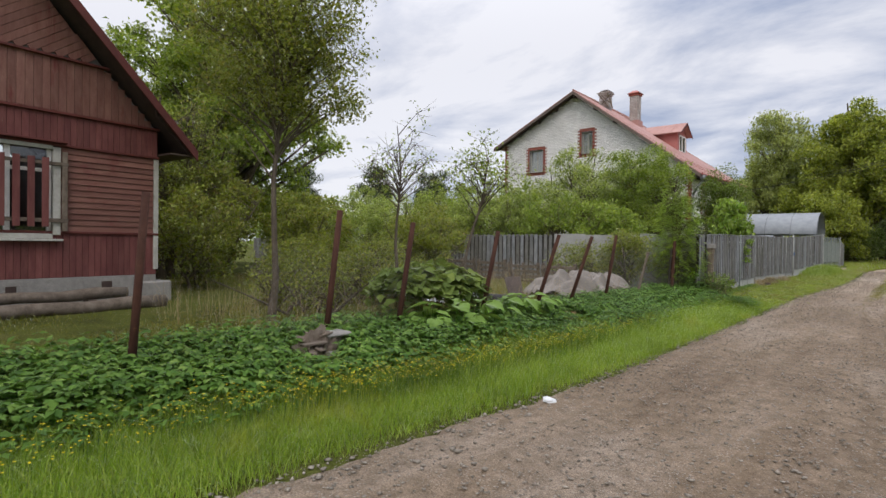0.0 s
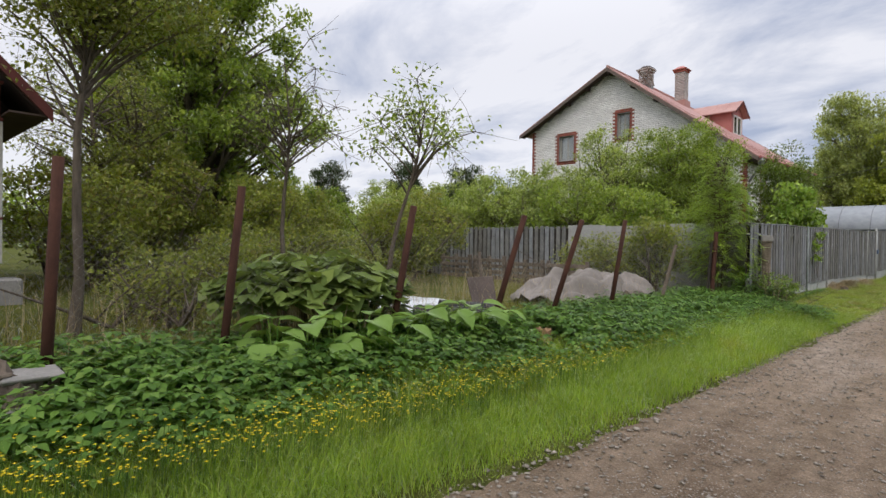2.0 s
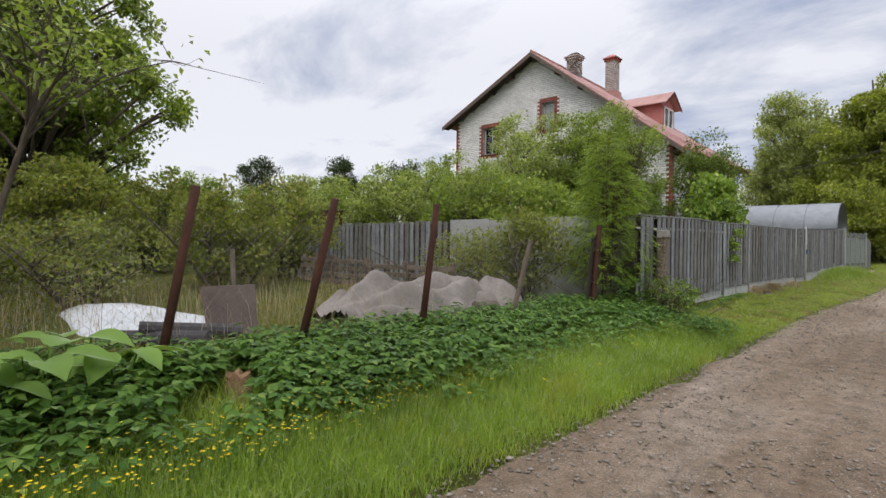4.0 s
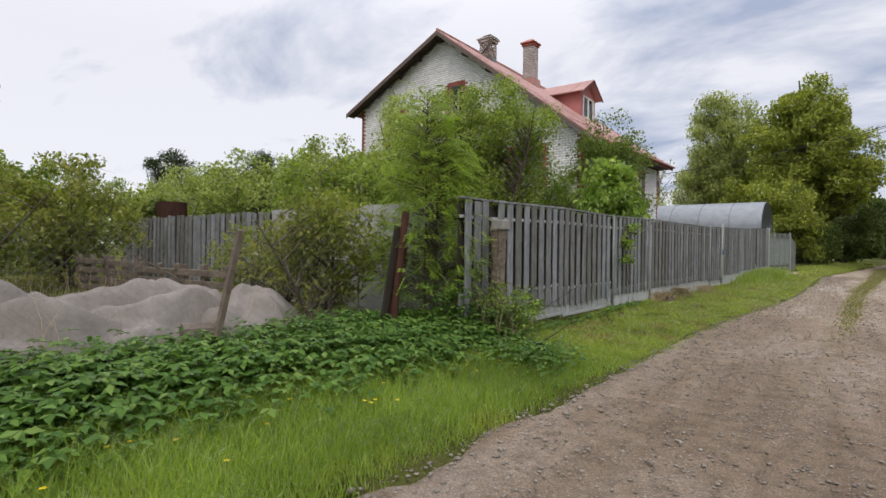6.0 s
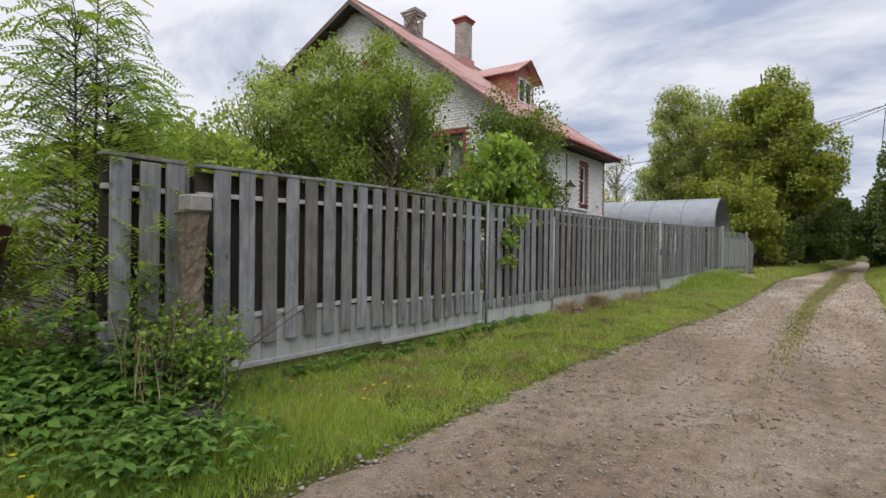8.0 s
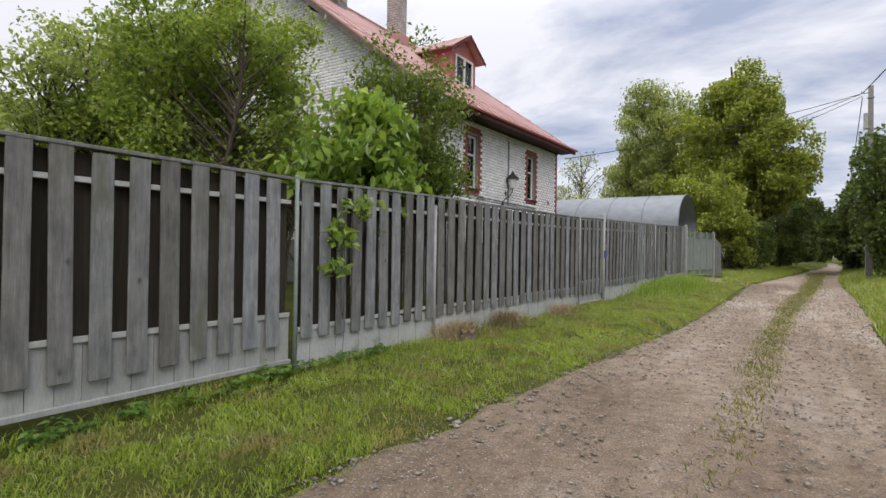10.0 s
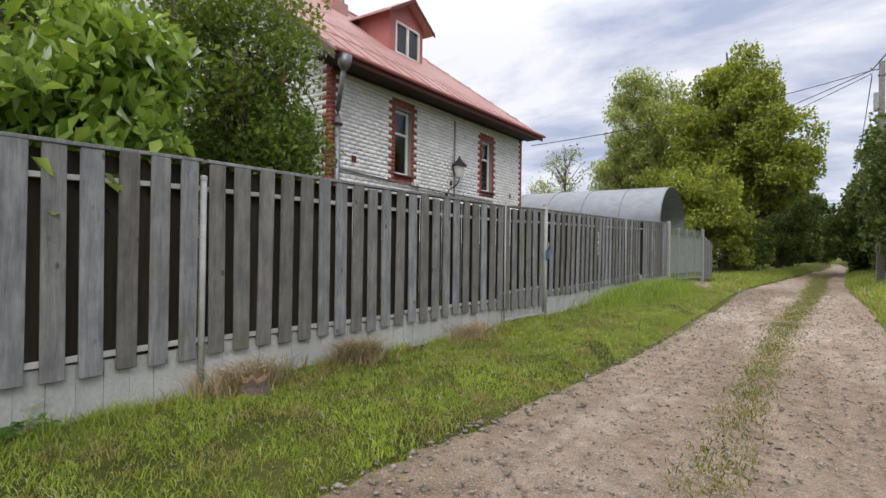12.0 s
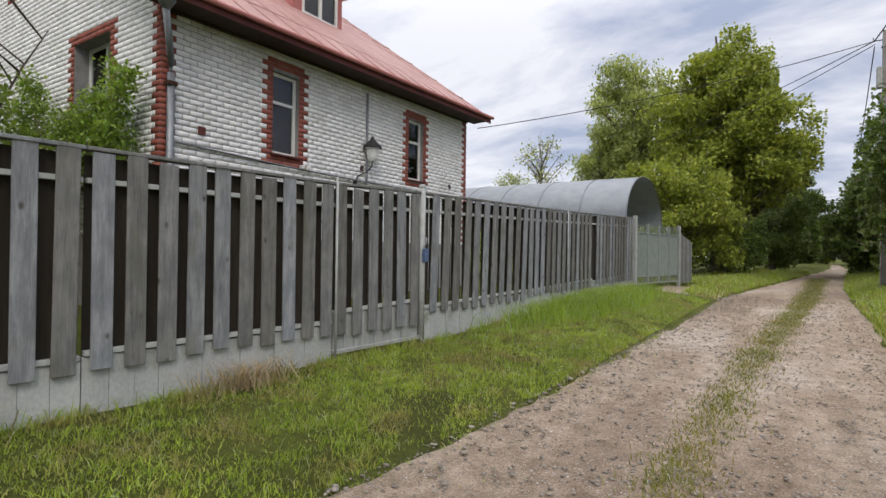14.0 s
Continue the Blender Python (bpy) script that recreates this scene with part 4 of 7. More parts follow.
def window_unit(name, parent, u0, u1, z0, z1, axis, deep, panes, mat_frame, outward, glass_in=0.03, label="", curtain=False):
    """Frame, panes and sill set deep in an opening. axis 'x': u runs along x (wall faces -y); 'y': u runs along y (wall faces +x)."""
    P = (lambda u, z, d: (u, HY0 + d, z)) if axis == "x" else (lambda u, z, d: (HX1 - d, u, z))

    def bx(bm, a, b, c, e, d0, d1):
        p, q = P(a, c, d0), P(b, e, d1)
        box(bm, min(p[0], q[0]), max(p[0], q[0]), min(p[1], q[1]), max(p[1], q[1]), min(p[2], q[2]), max(p[2], q[2]), bevel=0.004)
    win = new(name); win.parent = parent
    if label:
        win["label"] = label
    f = 0.065
    bm = bmesh.new()
    bx(bm, u0, u0 + f, z0, z1, deep, deep + 0.07); bx(bm, u1 - f, u1, z0, z1, deep, deep + 0.07)
    bx(bm, u0 + f, u1 - f, z0, z0 + f, deep, deep + 0.07); bx(bm, u0 + f, u1 - f, z1 - f, z1, deep, deep + 0.07)
    for kind, at in panes:
        if kind == "h":
            bx(bm, u0 + f, u1 - f, at - 0.03, at + 0.03, deep + 0.003, deep + 0.066)
        else:
            bx(bm, at - 0.03, at + 0.03, z0 + f, z1 - f, deep + 0.002, deep + 0.064)
    part("frame", bm, mat_frame, win)
    bm = bmesh.new()
    bx(bm, u0 + f, u1 - f, z0 + f, z1 - f, deep + 0.03, deep + 0.036)
    g = part("pane", bm, GLASS, win)
    g.visible_shadow = False
    if curtain:
        bm = bmesh.new()
        n = 24
        vs = [[bm.verts.new(P(u0 + (u1 - u0) * i / n, z, deep + 0.13 + 0.025 * math.sin(i * 1.9))) for i in range(n + 1)] for z in (z0, z0 + (z1 - z0) * 0.97)]
        for i in range(n):
            bm.faces.new((vs[0][i], vs[0][i + 1], vs[1][i + 1], vs[1][i]))
        part("curtain", bm, LACE, win, "pale gathered curtain")
    bm = bmesh.new()
    bx(bm, u0 - 0.06, u1 + 0.06, z0 - 0.045, z0 - 0.004, -0.07, deep)
    part("sill", bm, MAROON, win)
    return win


for k, (a, b, c, d) in enumerate(SIDE_OPEN):
    window_unit("window", house, a, b, c, d, "y", 0.10, [("h", c + (d - c) * 0.64)], WHITEP, 1, label="narrow white-framed window", curtain=True)
a, b, c, d = GABLE_OPEN[0]
window_unit("window", house, a, b, c, d, "x", 0.26, [("v", (a + b) / 2)], WHITEP, 1, label="deep-set white-framed double window", curtain=True)
for a, b, c, d in GABLE_OPEN[1:]:
    window_unit("window", house, a, b, c, d, "x", 0.16, [("v", (a + b) / 2)], OLDWHITE, 1, label="small upper window in a brown surround", curtain=True)

# roof: two slopes with standing seams, boarded soffit, edge boards
RY0, RY1 = 30.08, 41.05


def slope(x0, z0, x1, z1, mat, t=0.05):
    bm = bmesh.new()
    n = Vector((-(z1 - z0), 0, x1 - x0)).normalized()
    if n.z < 0:
        n = -n
    pts = [(x0, z0), (x1, z1), (x1 + n.x * -t, z1 + n.z * -t), (x0 + n.x * -t, z0 + n.z * -t)]
    prism(bm, pts, "y", RY0, RY1)
    return bm


part("roof_slope", slope(APEX_X, APEX_Z, EAVE_R[0], EAVE_R[1], ROOFRED), ROOFRED, house, "faded red sheet roof")
part("roof_slope", slope(EAVE_L[0], EAVE_L[1], APEX_X, APEX_Z, ROOFRED), ROOFRED, house, "faded red sheet roof")
bm = bmesh.new()
rl = math.hypot(EAVE_R[0] - APEX_X, APEX_Z - EAVE_R[1])
for i, y in enumerate(np.arange(RY0 + 0.6, RY1, 0.62)):
    prism(bm, [(APEX_X, APEX_Z + 0.004), (EAVE_R[0], EAVE_R[1] + 0.004), (EAVE_R[0], EAVE_R[1] + 0.026), (APEX_X, APEX_Z + 0.026)], "y", y - 0.008, y + 0.008)
part("roof_seams", bm, ROOFRED, house)
bm = bmesh.new()
for i in range(1, 7):
    m = i / 7
    x, z = APEX_X + (EAVE_R[0] - APEX_X) * m, APEX_Z + (EAVE_R[1] - APEX_Z) * m
    box(bm, x - 0.02, x + 0.02, RY0 + 0.02, RY1 - 0.02, z - 0.01, z + 0.016)
part("roof_cross_seams", bm, ROOFRED, house)
bm = bmesh.new()
tube(bm, [(APEX_X, RY0 - 0.01, APEX_Z + 0.02), (APEX_X, RY1 + 0.01, APEX_Z + 0.02)], 0.06, 8)
part("ridge_cap", bm, ROOFRED, house)
part("eave_soffit", boxes((HX1 + 0.012, EAVE_R[0] - 0.02, RY0 + 0.02, RY1 - 0.02, EAVE_R[1] - 0.12, EAVE_R[1] - 0.09)), SOFFIT, house, "dark boarded soffit")
part("eave_fascia", boxes((EAVE_R[0] - 0.018, EAVE_R[0] + 0.012, RY0, RY1, EAVE_R[1] - 0.20, EAVE_R[1] - 0.03), bevel=0.004), MAROON, house, "dark red eave board")
part("gutter", one_tube([(EAVE_R[0] + 0.07, RY0 - 0.05, EAVE_R[1] - 0.05), (EAVE_R[0] + 0.07, RY1 + 0.03, EAVE_R[1] - 0.03)], 0.05, 8), DORMRED, house, "red gutter")
part("frieze_board", boxes((HX1 + 0.016, HX1 + 0.05, HY0, HY1, 5.42, 5.66)), SOFFIT, house)
for (xa, za), (xb, zb) in (((EAVE_L[0], EAVE_L[1]), (APEX_X, APEX_Z)), ((APEX_X, APEX_Z), (EAVE_R[0], EAVE_R[1]))):
    bm = prism(bmesh.new(), [(xa, za - 0.055), (xb, zb - 0.055), (xb, zb - 0.25), (xa, za - 0.25)], "y", RY0 - 0.03, RY0 - 0.002)
    part("barge_board", bm, CAPSLATE, house, "dark weathered barge board")
    bm = prism(bmesh.new(), [(xa, za - 0.12), (xb, zb - 0.12), (xb, zb - 0.15), (xa, za - 0.15)], "y", RY0, HY0 - 0.02)
    part("rake_soffit", bm, SOFFIT, house)
for m in (0.22, 0.42):
    for sgn in (-1, 1):
        x = APEX_X + sgn * 12.4 * m * 0.5
        part("purlin_end", boxes((x - 0.07, x + 0.07, RY0 + 0.12, HY0 - 0.021, roof_z(x) - 0.33, roof_z(x) - 0.155)), SOFFIT, house)
part("purlin_end", boxes((APEX_X - 0.07, APEX_X + 0.07, RY0 + 0.1, HY0 - 0.021, APEX_Z - 0.4, APEX_Z - 0.17)), SOFFIT, house)


def chimney(x, y, w, z0, z1, broken):
    ch = new("chimney"); ch.parent = house
    ch["label"] = "crumbling brick chimney with a tilted cap" if broken else "pale brick chimney with a red cap"
    rows = []
    k, z = 0, z0
    V, F = [], []
    while z < z1 - 0.28:
        for side in range(4):
            u = -w / 2 + (0 if k % 2 else -0.13)
            while u < w / 2 - 0.01:
                a, b = max(u, -w / 2), min(u + BR_L, w / 2)
                if b - a > 0.04 and not (broken and z > z1 - 0.75 and rng.random() < 0.4):
                    c, s = math.cos(side * math.pi / 2), math.sin(side * math.pi / 2)
                    f = lambda uu, zz, d: (x + c * uu - s * (-w / 2 + d), y + s * uu + c * (-w / 2 + d), zz)
                    v2, f2 = brick_arrays([(a, b, z, BR_H)], f, 0.008)
                    n0 = len(V)
                    V += v2; F += [tuple(i + n0 for i in q) for q in f2]
                u += BR_L + JOINT
        z += BR_H + JOINT
        k += 1
    np_object("bricks", V, F, CHIMNEY, ch)
    part("shaft", boxes((x - w / 2, x + w / 2, y - w / 2, y + w / 2, z0 - 0.8, z1 - (0.62 if broken else 0.28))), MORTAR, ch)
    part("collar", boxes((x - w / 2 - 0.06, x + w / 2 + 0.06, y - w / 2 - 0.06, y + w / 2 + 0.06, z1 - 0.28, z1 - 0.16), (x - w / 2 - 0.12, x + w / 2 + 0.12, y - w / 2 - 0.12, y + w / 2 + 0.12, z1 - 0.16, z1 - 0.09), bevel=0.008), RBRICK if not broken else CHIMNEY, ch)
    bm = bmesh.new()
    q = w / 2 + 0.1
    base = [bm.verts.new((x + a * q, y + b * q, z1 - 0.088 + (0.05 * a if broken else 0))) for a, b in ((-1, -1), (1, -1), (1, 1), (-1, 1))]
    tops = [bm.verts.new((x + a * q * 0.35, y + b * q * 0.35, z1 + 0.1)) for a, b in ((-1, -1), (1, -1), (1, 1), (-1, 1))]
    bm.faces.new(tops); bm.faces.new(base[::-1])
    for i in range(4):
        bm.faces.new((base[i], base[(i + 1) % 4], tops[(i + 1) % 4], tops[i]))
    part("cap", bm, DORMRED if not broken else SOFFIT, ch)
    if broken:
        bm = bmesh.new()
        for sx in (-1, 1):
            tube(bm, [(x + sx * 0.1 + 0.55, y - w / 2 - 0.09, z0 - 0.25), (x + sx * 0.3, y - w / 2 - 0.09, z1 - 0.2)], 0.035, 5)
            tube(bm, [(x - sx * 0.3 + 0.2, y - w / 2 - 0.10, z0 + 0.1), (x + sx * 0.3 + 0.2, y - w / 2 - 0.10, z1 - 0.3)], 0.03, 5)
        part("brace", bm, DEADWOOD, ch, "crossed wooden braces")
    else:
        part("flashing", boxes((x - w / 2 - 0.1, x + w / 2 + 0.1, y - w / 2 - 0.1, y + w / 2 + 0.1, z0 - 0.55, z0 + 0.05)), ROOFRED, ch)


chimney(-13.5, 35.6, 0.56, 10.05, 12.05, False)
chimney(-14.55, 33.2, 0.6, 10.75, 11.72, True)

# dormer
DX, DY0, DY1, DZ1, DAP = -10.6, 35.2, 37.0, 9.06, 9.62
dormer = new("dormer"); dormer.parent = house
dormer["label"] = "red sheet-clad dormer with a white window"
zr = roof_z(DX)
bk = lambda z: APEX_X + (APEX_Z - z) / SL_R
for y in (DY0, DY1 - 0.06):
    part("cheek", prism(bmesh.new(), [(DX, zr - 0.1), (DX, DZ1), (bk(DZ1), DZ1)], "y", y, y + 0.06), DORMRED, dormer)
bm = bmesh.new()
dm = (DY0 + DY1) / 2
WY0, WY1, WZ0, WZ1 = DY0 + 0.3, DY1 - 0.2, zr + 0.1, DZ1 - 0.22
box(bm, DX - 0.06, DX, DY0 + 0.06, WY0, zr - 0.1, DZ1); box(bm, DX - 0.06, DX, WY1, DY1 - 0.06, zr - 0.1, DZ1)
box(bm, DX - 0.06, DX, WY0, WY1, WZ1, DZ1); box(bm, DX - 0.06, DX, WY0, WY1, zr - 0.1, WZ0)
prism(bm, [(DY0, DZ1 + 0.003), (DY1, DZ1 + 0.003), (dm, DAP - 0.06)], "x", DX - 0.06, DX)
part("front", bm, DORMRED, dormer, "dark red dormer front")
bm = bmesh.new()
for a, b, c, d in ((WY0, WY0 + 0.07, WZ0, WZ1), (WY1 - 0.07, WY1, WZ0, WZ1), ((WY0 + WY1) / 2 - 0.045, (WY0 + WY1) / 2 + 0.045, WZ0, WZ1)):
    box(bm, DX - 0.05, DX + 0.03, a, b, c, d, bevel=0.004)
box(bm, DX - 0.05, DX + 0.028, WY0 + 0.07, WY1 - 0.07, WZ0, WZ0 + 0.07); box(bm, DX - 0.05, DX + 0.028, WY0 + 0.07, WY1 - 0.07, WZ1 - 0.07, WZ1)
part("frame", bm, WHITEP, dormer, "white window frame")
g = part("pane", boxes((DX - 0.03, DX - 0.024, WY0 + 0.07, WY1 - 0.07, WZ0 + 0.07, WZ1 - 0.07)), GLASS, dormer)
OV, OF = 0.30, 0.30
sl = (DAP - DZ1) / (dm - DY0)
for sgn in (-1, 1):
    ye = dm + sgn * (dm - DY0 + OV)
    ze = DAP - sl * (dm - DY0 + OV)
    bm = bmesh.new()
    rows = [(DX + OF, dm, DAP), (DX + OF, ye, ze), (bk(ze) + 0.0, ye, ze), (bk(DAP), dm, DAP)]
    lo = [bm.verts.new(p) for p in rows]
    hi = [bm.verts.new((p[0], p[1], p[2] + 0.05)) for p in rows]
    bm.faces.new(lo); bm.faces.new(hi[::-1])
    for i in range(4):
        bm.faces.new((lo[i], hi[i], hi[(i + 1) % 4], lo[(i + 1) % 4]))
    bmesh.ops.recalc_face_normals(bm, faces=bm.faces[:])
    part("dormer_roof", bm, ROOFRED, dormer, "faded red sheet")
    bm = prism(bmesh.new(), [(dm, DAP + 0.04), (ye, ze + 0.04), (ye, ze - 0.08), (dm, DAP - 0.08)], "x", DX + OF, DX + OF + 0.025)
    part("dormer_barge", bm, MAROON, dormer)
    bm = bmesh.new()
    for m in (0.33, 0.66):
        xa = DX + OF - 0.02 - (DX + OF - bk(ze)) * m
        tube(bm, [(xa, ye, ze + 0.055), (xa, dm, DAP + 0.055)], 0.012, 5)
    part("dormer_seams", bm, ROOFRED, dormer)

# the old roof hangs a little higher at the far end of the eave
for ob in house.children:
    if ob.name.split(".")[0] in ("roof_slope", "roof_seams", "roof_cross_seams", "eave_soffit", "eave_fascia", "gutter", "barge_board", "frieze_board", "rake_soffit"):
        for v in ob.data.vertices:
            w = min(1.2, max(0.0, (v.co.x - APEX_X) / (EAVE_R[0] - APEX_X)))
            v.co.z += 0.024 * (v.co.y - RY0) * w

# aerial, downpipe, service pipe, wall lamp
bm = bmesh.new()
AX, AY = -12.3, 36.4
az0 = roof_z(AX)
tube(bm, [(AX, AY, az0 - 0.05), (AX, AY, az0 + 0.75)], 0.018, 6)
tube(bm, [(AX - 0.5, AY - 0.35, az0 + 0.55), (AX + 0.4, AY + 0.3, az0 + 0.7)], 0.012, 5)
for k in range(4):
    m = k / 3
    p = Vector((AX - 0.5 + 0.9 * m, AY - 0.35 + 0.65 * m, az0 + 0.55 + 0.15 * m))
    tube(bm, [p + Vector((-0.12, 0.16, 0)), p + Vector((0.12, -0.16, 0))], 0.008, 4)
part("aerial", bm, GALV, house, "small television aerial")
dp = new("downpipe"); dp.parent = house
dp["label"] = "grey zinc downpipe with a funnel head"
px, py = HX1 + 0.10, HY0 + 0.12
part("funnel", one_tube([(EAVE_R[0] + 0.05, RY0 + 0.25, EAVE_R[1] - 0.10), (EAVE_R[0] + 0.03, RY0 + 0.25, EAVE_R[1] - 0.3), (EAVE_R[0] + 0.0, RY0 + 0.26, EAVE_R[1] - 0.42)], [0.15, 0.14, 0.06], 10), GALV, dp, smooth=True)
part("slanted_pipe", one_tube([(EAVE_R[0] + 0.0, RY0 + 0.26, EAVE_R[1] - 0.40), (px, py, 4.55), (px, py, 4.35)], 0.055, 10), GALV, dp, smooth=True)
part("pipe", one_tube([(px, py, 4.38), (px, py, 0.5)], 0.065, 10), GALV, dp, smooth=True)
part("bracket", boxes((HX1 + 0.013, px + 0.075, py - 0.08, py + 0.08, 4.18, 4.24)), RUST, dp)
bm = bmesh.new()
tube(bm, [(HX1 + 0.045, 30.75, 3.26), (HX1 + 0.05, 33.9, 3.17), (HX1 + 0.045, 38.2, 3.14)], 0.02, 6)
tube(bm, [(HX1 + 0.04, 35.75, 3.1), (HX1 + 0.04, 35.75, 5.36)], 0.028, 6)
part("service_pipe", bm, GALV, house, "thin grey pipe bent along the wall")
for y in (33.66, 33.83):
    part("insulator", boxes((HX1 + 0.02, HX1 + 0.12, y - 0.045, y + 0.045, 3.18, 3.27), bevel=0.015), WHITEP, house, "small white insulator")
part("air_vent", boxes((HX1 + 0.011, HX1 + 0.03, 31.3, 31.44, 3.48, 3.62)), MAROON, house)
part("air_vent", boxes((HX1 + 0.011, HX1 + 0.03, 35.55, 35.65, 3.42, 3.55)), SOFFIT, house)
part("air_vent", boxes((HX1 + 0.011, HX1 + 0.03, 39.55, 39.65, 3.42, 3.55)), SOFFIT, house)
lamp = thing("wall_lamp", (HX1 + 0.012, 35.35, 3.05), "old-fashioned wall lantern on a curved arm", "lamp")
part("arm", one_tube([(0.0, 0, 0.05), (0.08, 0.05, 0.22), (0.14, 0.28, 0.34), (0.18, 0.42, 0.5), (0.18, 0.43, 0.62)], 0.018, 6), CABLE, lamp, "curved dark iron arm")
part("bracket_plate", boxes((0.0, 0.03, -0.06, 0.06, -0.05, 0.13), bevel=0.008), CABLE, lamp)
part("globe", one_tube([(0.18, 0.43, 0.62), (0.18, 0.43, 0.68), (0.18, 0.43, 0.95)], [0.09, 0.12, 0.17], 12), LAMPGLASS, lamp, "milky glass body")
part("hood", one_tube([(0.18, 0.43, 0.95), (0.18, 0.43, 1.0), (0.18, 0.43, 1.08), (0.18, 0.43, 1.14), (0.18, 0.43, 1.24)], [0.235, 0.215, 0.13, 0.07, 0.02], 12), CABLE, lamp, "dark flared hood")

# ---- red wooden house ----
RHA = radians(5)
rh = thing("red_wooden_house", (-11.45, 4.4, 0.55), "old red-painted wooden house with worn boards and gable roof", "house", RHA)
# local: y = 0 at the far corner, the gable front lies in x = 0 and runs to y = -7; the house goes back to x = -8
RW, RD = 6.9, 8.0
ZF, Z1, Z2, Z3, Z4 = 0.44, 1.24, 2.78, 3.35, 4.33      # sill, lower boards, clapboards, first and second shelf
R_AP = 7.05
rz_ = lambda u: (R_AP - abs(u - RW / 2) * (R_AP - 3.42) / (RW / 2 + 0.0))
WU0, WU1, WZA, WZB = 1.80, 3.05, 1.22, 2.72
bm = boxes((-0.2, -0.03, -WU0, 0, 0.0, Z3), (-0.2, -0.03, -RW, -WU1, 0.0, Z3), (-0.2, -0.03, -WU1, -WU0, 0.0, WZA), (-0.2, -0.03, -WU1, -WU0, WZB, Z3), (-RD, -0.2, -0.2, -0.03, 0, Z3), (-RD, -0.2, -RW + 0.03, -RW + 0.2, 0, Z3), (-RD, -RD + 0.2, -RW + 0.2, -0.2, 0, Z3))
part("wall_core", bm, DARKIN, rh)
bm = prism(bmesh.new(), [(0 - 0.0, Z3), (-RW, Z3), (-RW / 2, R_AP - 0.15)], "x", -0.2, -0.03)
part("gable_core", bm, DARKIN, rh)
part("foundation", boxes((-0.12, 0.0, -RW, 0.0, -0.5, ZF - 0.003), (-RD, -0.12, -0.12, 0.0, -0.5, ZF - 0.003), bevel=0.008), CEMENT, rh, "grey cement footing")
part("footing_block", boxes((-0.5, 0.1, -0.35, 0.28, -0.4, 0.30), bevel=0.03), CEMENT, rh, "slanted cement block at the corner")
part("footing_vent", boxes((0.0, 0.006, -1.0, -0.82, 0.22, 0.34), (0.0, 0.006, -2.45, -2.3, 0.2, 0.32)), SOFFIT, rh)


def plank_mesh(nm, w, h, t, mat):
    b = boxes((-t, 0, -w / 2, w / 2, 0, h), bevel=0.005)
    me = bpy.data.meshes.new(nm); b.to_mesh(me); b.free(); me.materials.append(mat)
    return me


pr = random.Random(5)
vert_mesh = plank_mesh("plank", 0.098, 1.0, 0.026, REDBOARD)
tan_mesh = plank_mesh("plank", 0.118, 1.0, 0.026, TANBOARD)
diag_mesh = plank_mesh("plank", 0.118, 1.0, 0.026, TANBOARD)
for i in range(int(RW / 0.102)):
    u = 0.051 + i * 0.102
    share("plank", vert_mesh, rh, (pr.uniform(-0.004, 0.004), -u, ZF), 0, 0, 0, (1, 1, Z1 - ZF))
    share("plank", vert_mesh, rh, (pr.uniform(-0.004, 0.004) + 0.02, -u, Z2 + 0.02), 0, 0, 0, (1, 1, Z3 - Z2 - 0.04))
for i in range(int(RW / 0.122)):
    u = 0.061 + i * 0.122
    top = min(Z4, rz_(u) - 0.10)
    if top > Z3 + 0.1:
        share("plank", tan_mesh, rh, (pr.uniform(-0.004, 0.004), -u, Z3 + 0.045), 0, 0, 0, (1, 1, top - Z3 - 0.045))
# upper gable: boards laid on the slant
for i in range(44):
    s = i * 0.122
    # boards rise towards the middle of the gable
    for side in (1, -1):
        ang = radians(38)
        # start on the shelf line, run up until the roof edge or the middle line
        u0 = 0.35 + s / math.sin(ang)
        if u0 > RW / 2 + 2.4:
            continue
        L, du, dz = 0.0, math.cos(ang), math.sin(ang)
        # line: u = u0 - ... goes towards smaller u while climbing
        best = 0
        while best < 4:
            uu, zz = u0 - best * du, Z4 + 0.05 + best * dz
            if zz > rz_(max(uu, 0)) - 0.12 or uu < 0.2:
                break
            best += 0.03
        st = 0.0
        if u0 > RW / 2:
            st = (u0 - RW / 2) / du
        if best - st > 0.12:
            uu, zz = u0 - st * du, Z4 + 0.05 + st * dz
            if side > 0:
                share("plank", diag_mesh, rh, (pr.uniform(-0.004, 0.003), -uu, zz), 0, -(math.pi / 2 - ang), 0, (1, 1, best - st))
            else:
                share("plank", diag_mesh, rh, (pr.uniform(-0.004, 0.003), -(RW - uu), zz), 0, (math.pi / 2 - ang), 0, (1, 1, best - st))
for z, o in ((Z1, 0.035), (Z2, 0.05), (Z3, 0.07), (Z4, 0.06)):
    u1_ = 0.0 if z < Z4 else 0.9
    part("ledge", boxes((-0.02, o, -RW + u1_, -u1_ + (0.03 if z < Z4 else 0), z - 0.015, z + 0.03), bevel=0.006), MAROON, rh, "narrow dark ledge board")
# clapboards between the window and the corners
nb = 14
for i in range(nb):
    z = Z1 + 0.03 + i * (Z2 - Z1 - 0.05) / nb
    h = (Z2 - Z1 - 0.05) / nb
    for a, b in ((0.07, WU0 - 0.13), (WU1 + 0.13, RW - 0.07)):
        bm = bmesh.new()
        prism(bm, [(-0.026, z + 0.002), (0.022 + pr.uniform(-0.003, 0.003), z + 0.002), (0.018, z + 0.02), (0.002, z + h - 0.002), (-0.026, z + h - 0.002)], "y", -b, -a)
        part("clapboard", bm, CLAP, rh)
part("corner_board", boxes((-0.05, 0.026, -0.065, 0.028, ZF + 0.1, Z2 - 0.02), bevel=0.005), OLDWHITE, rh, "peeling white corner board")
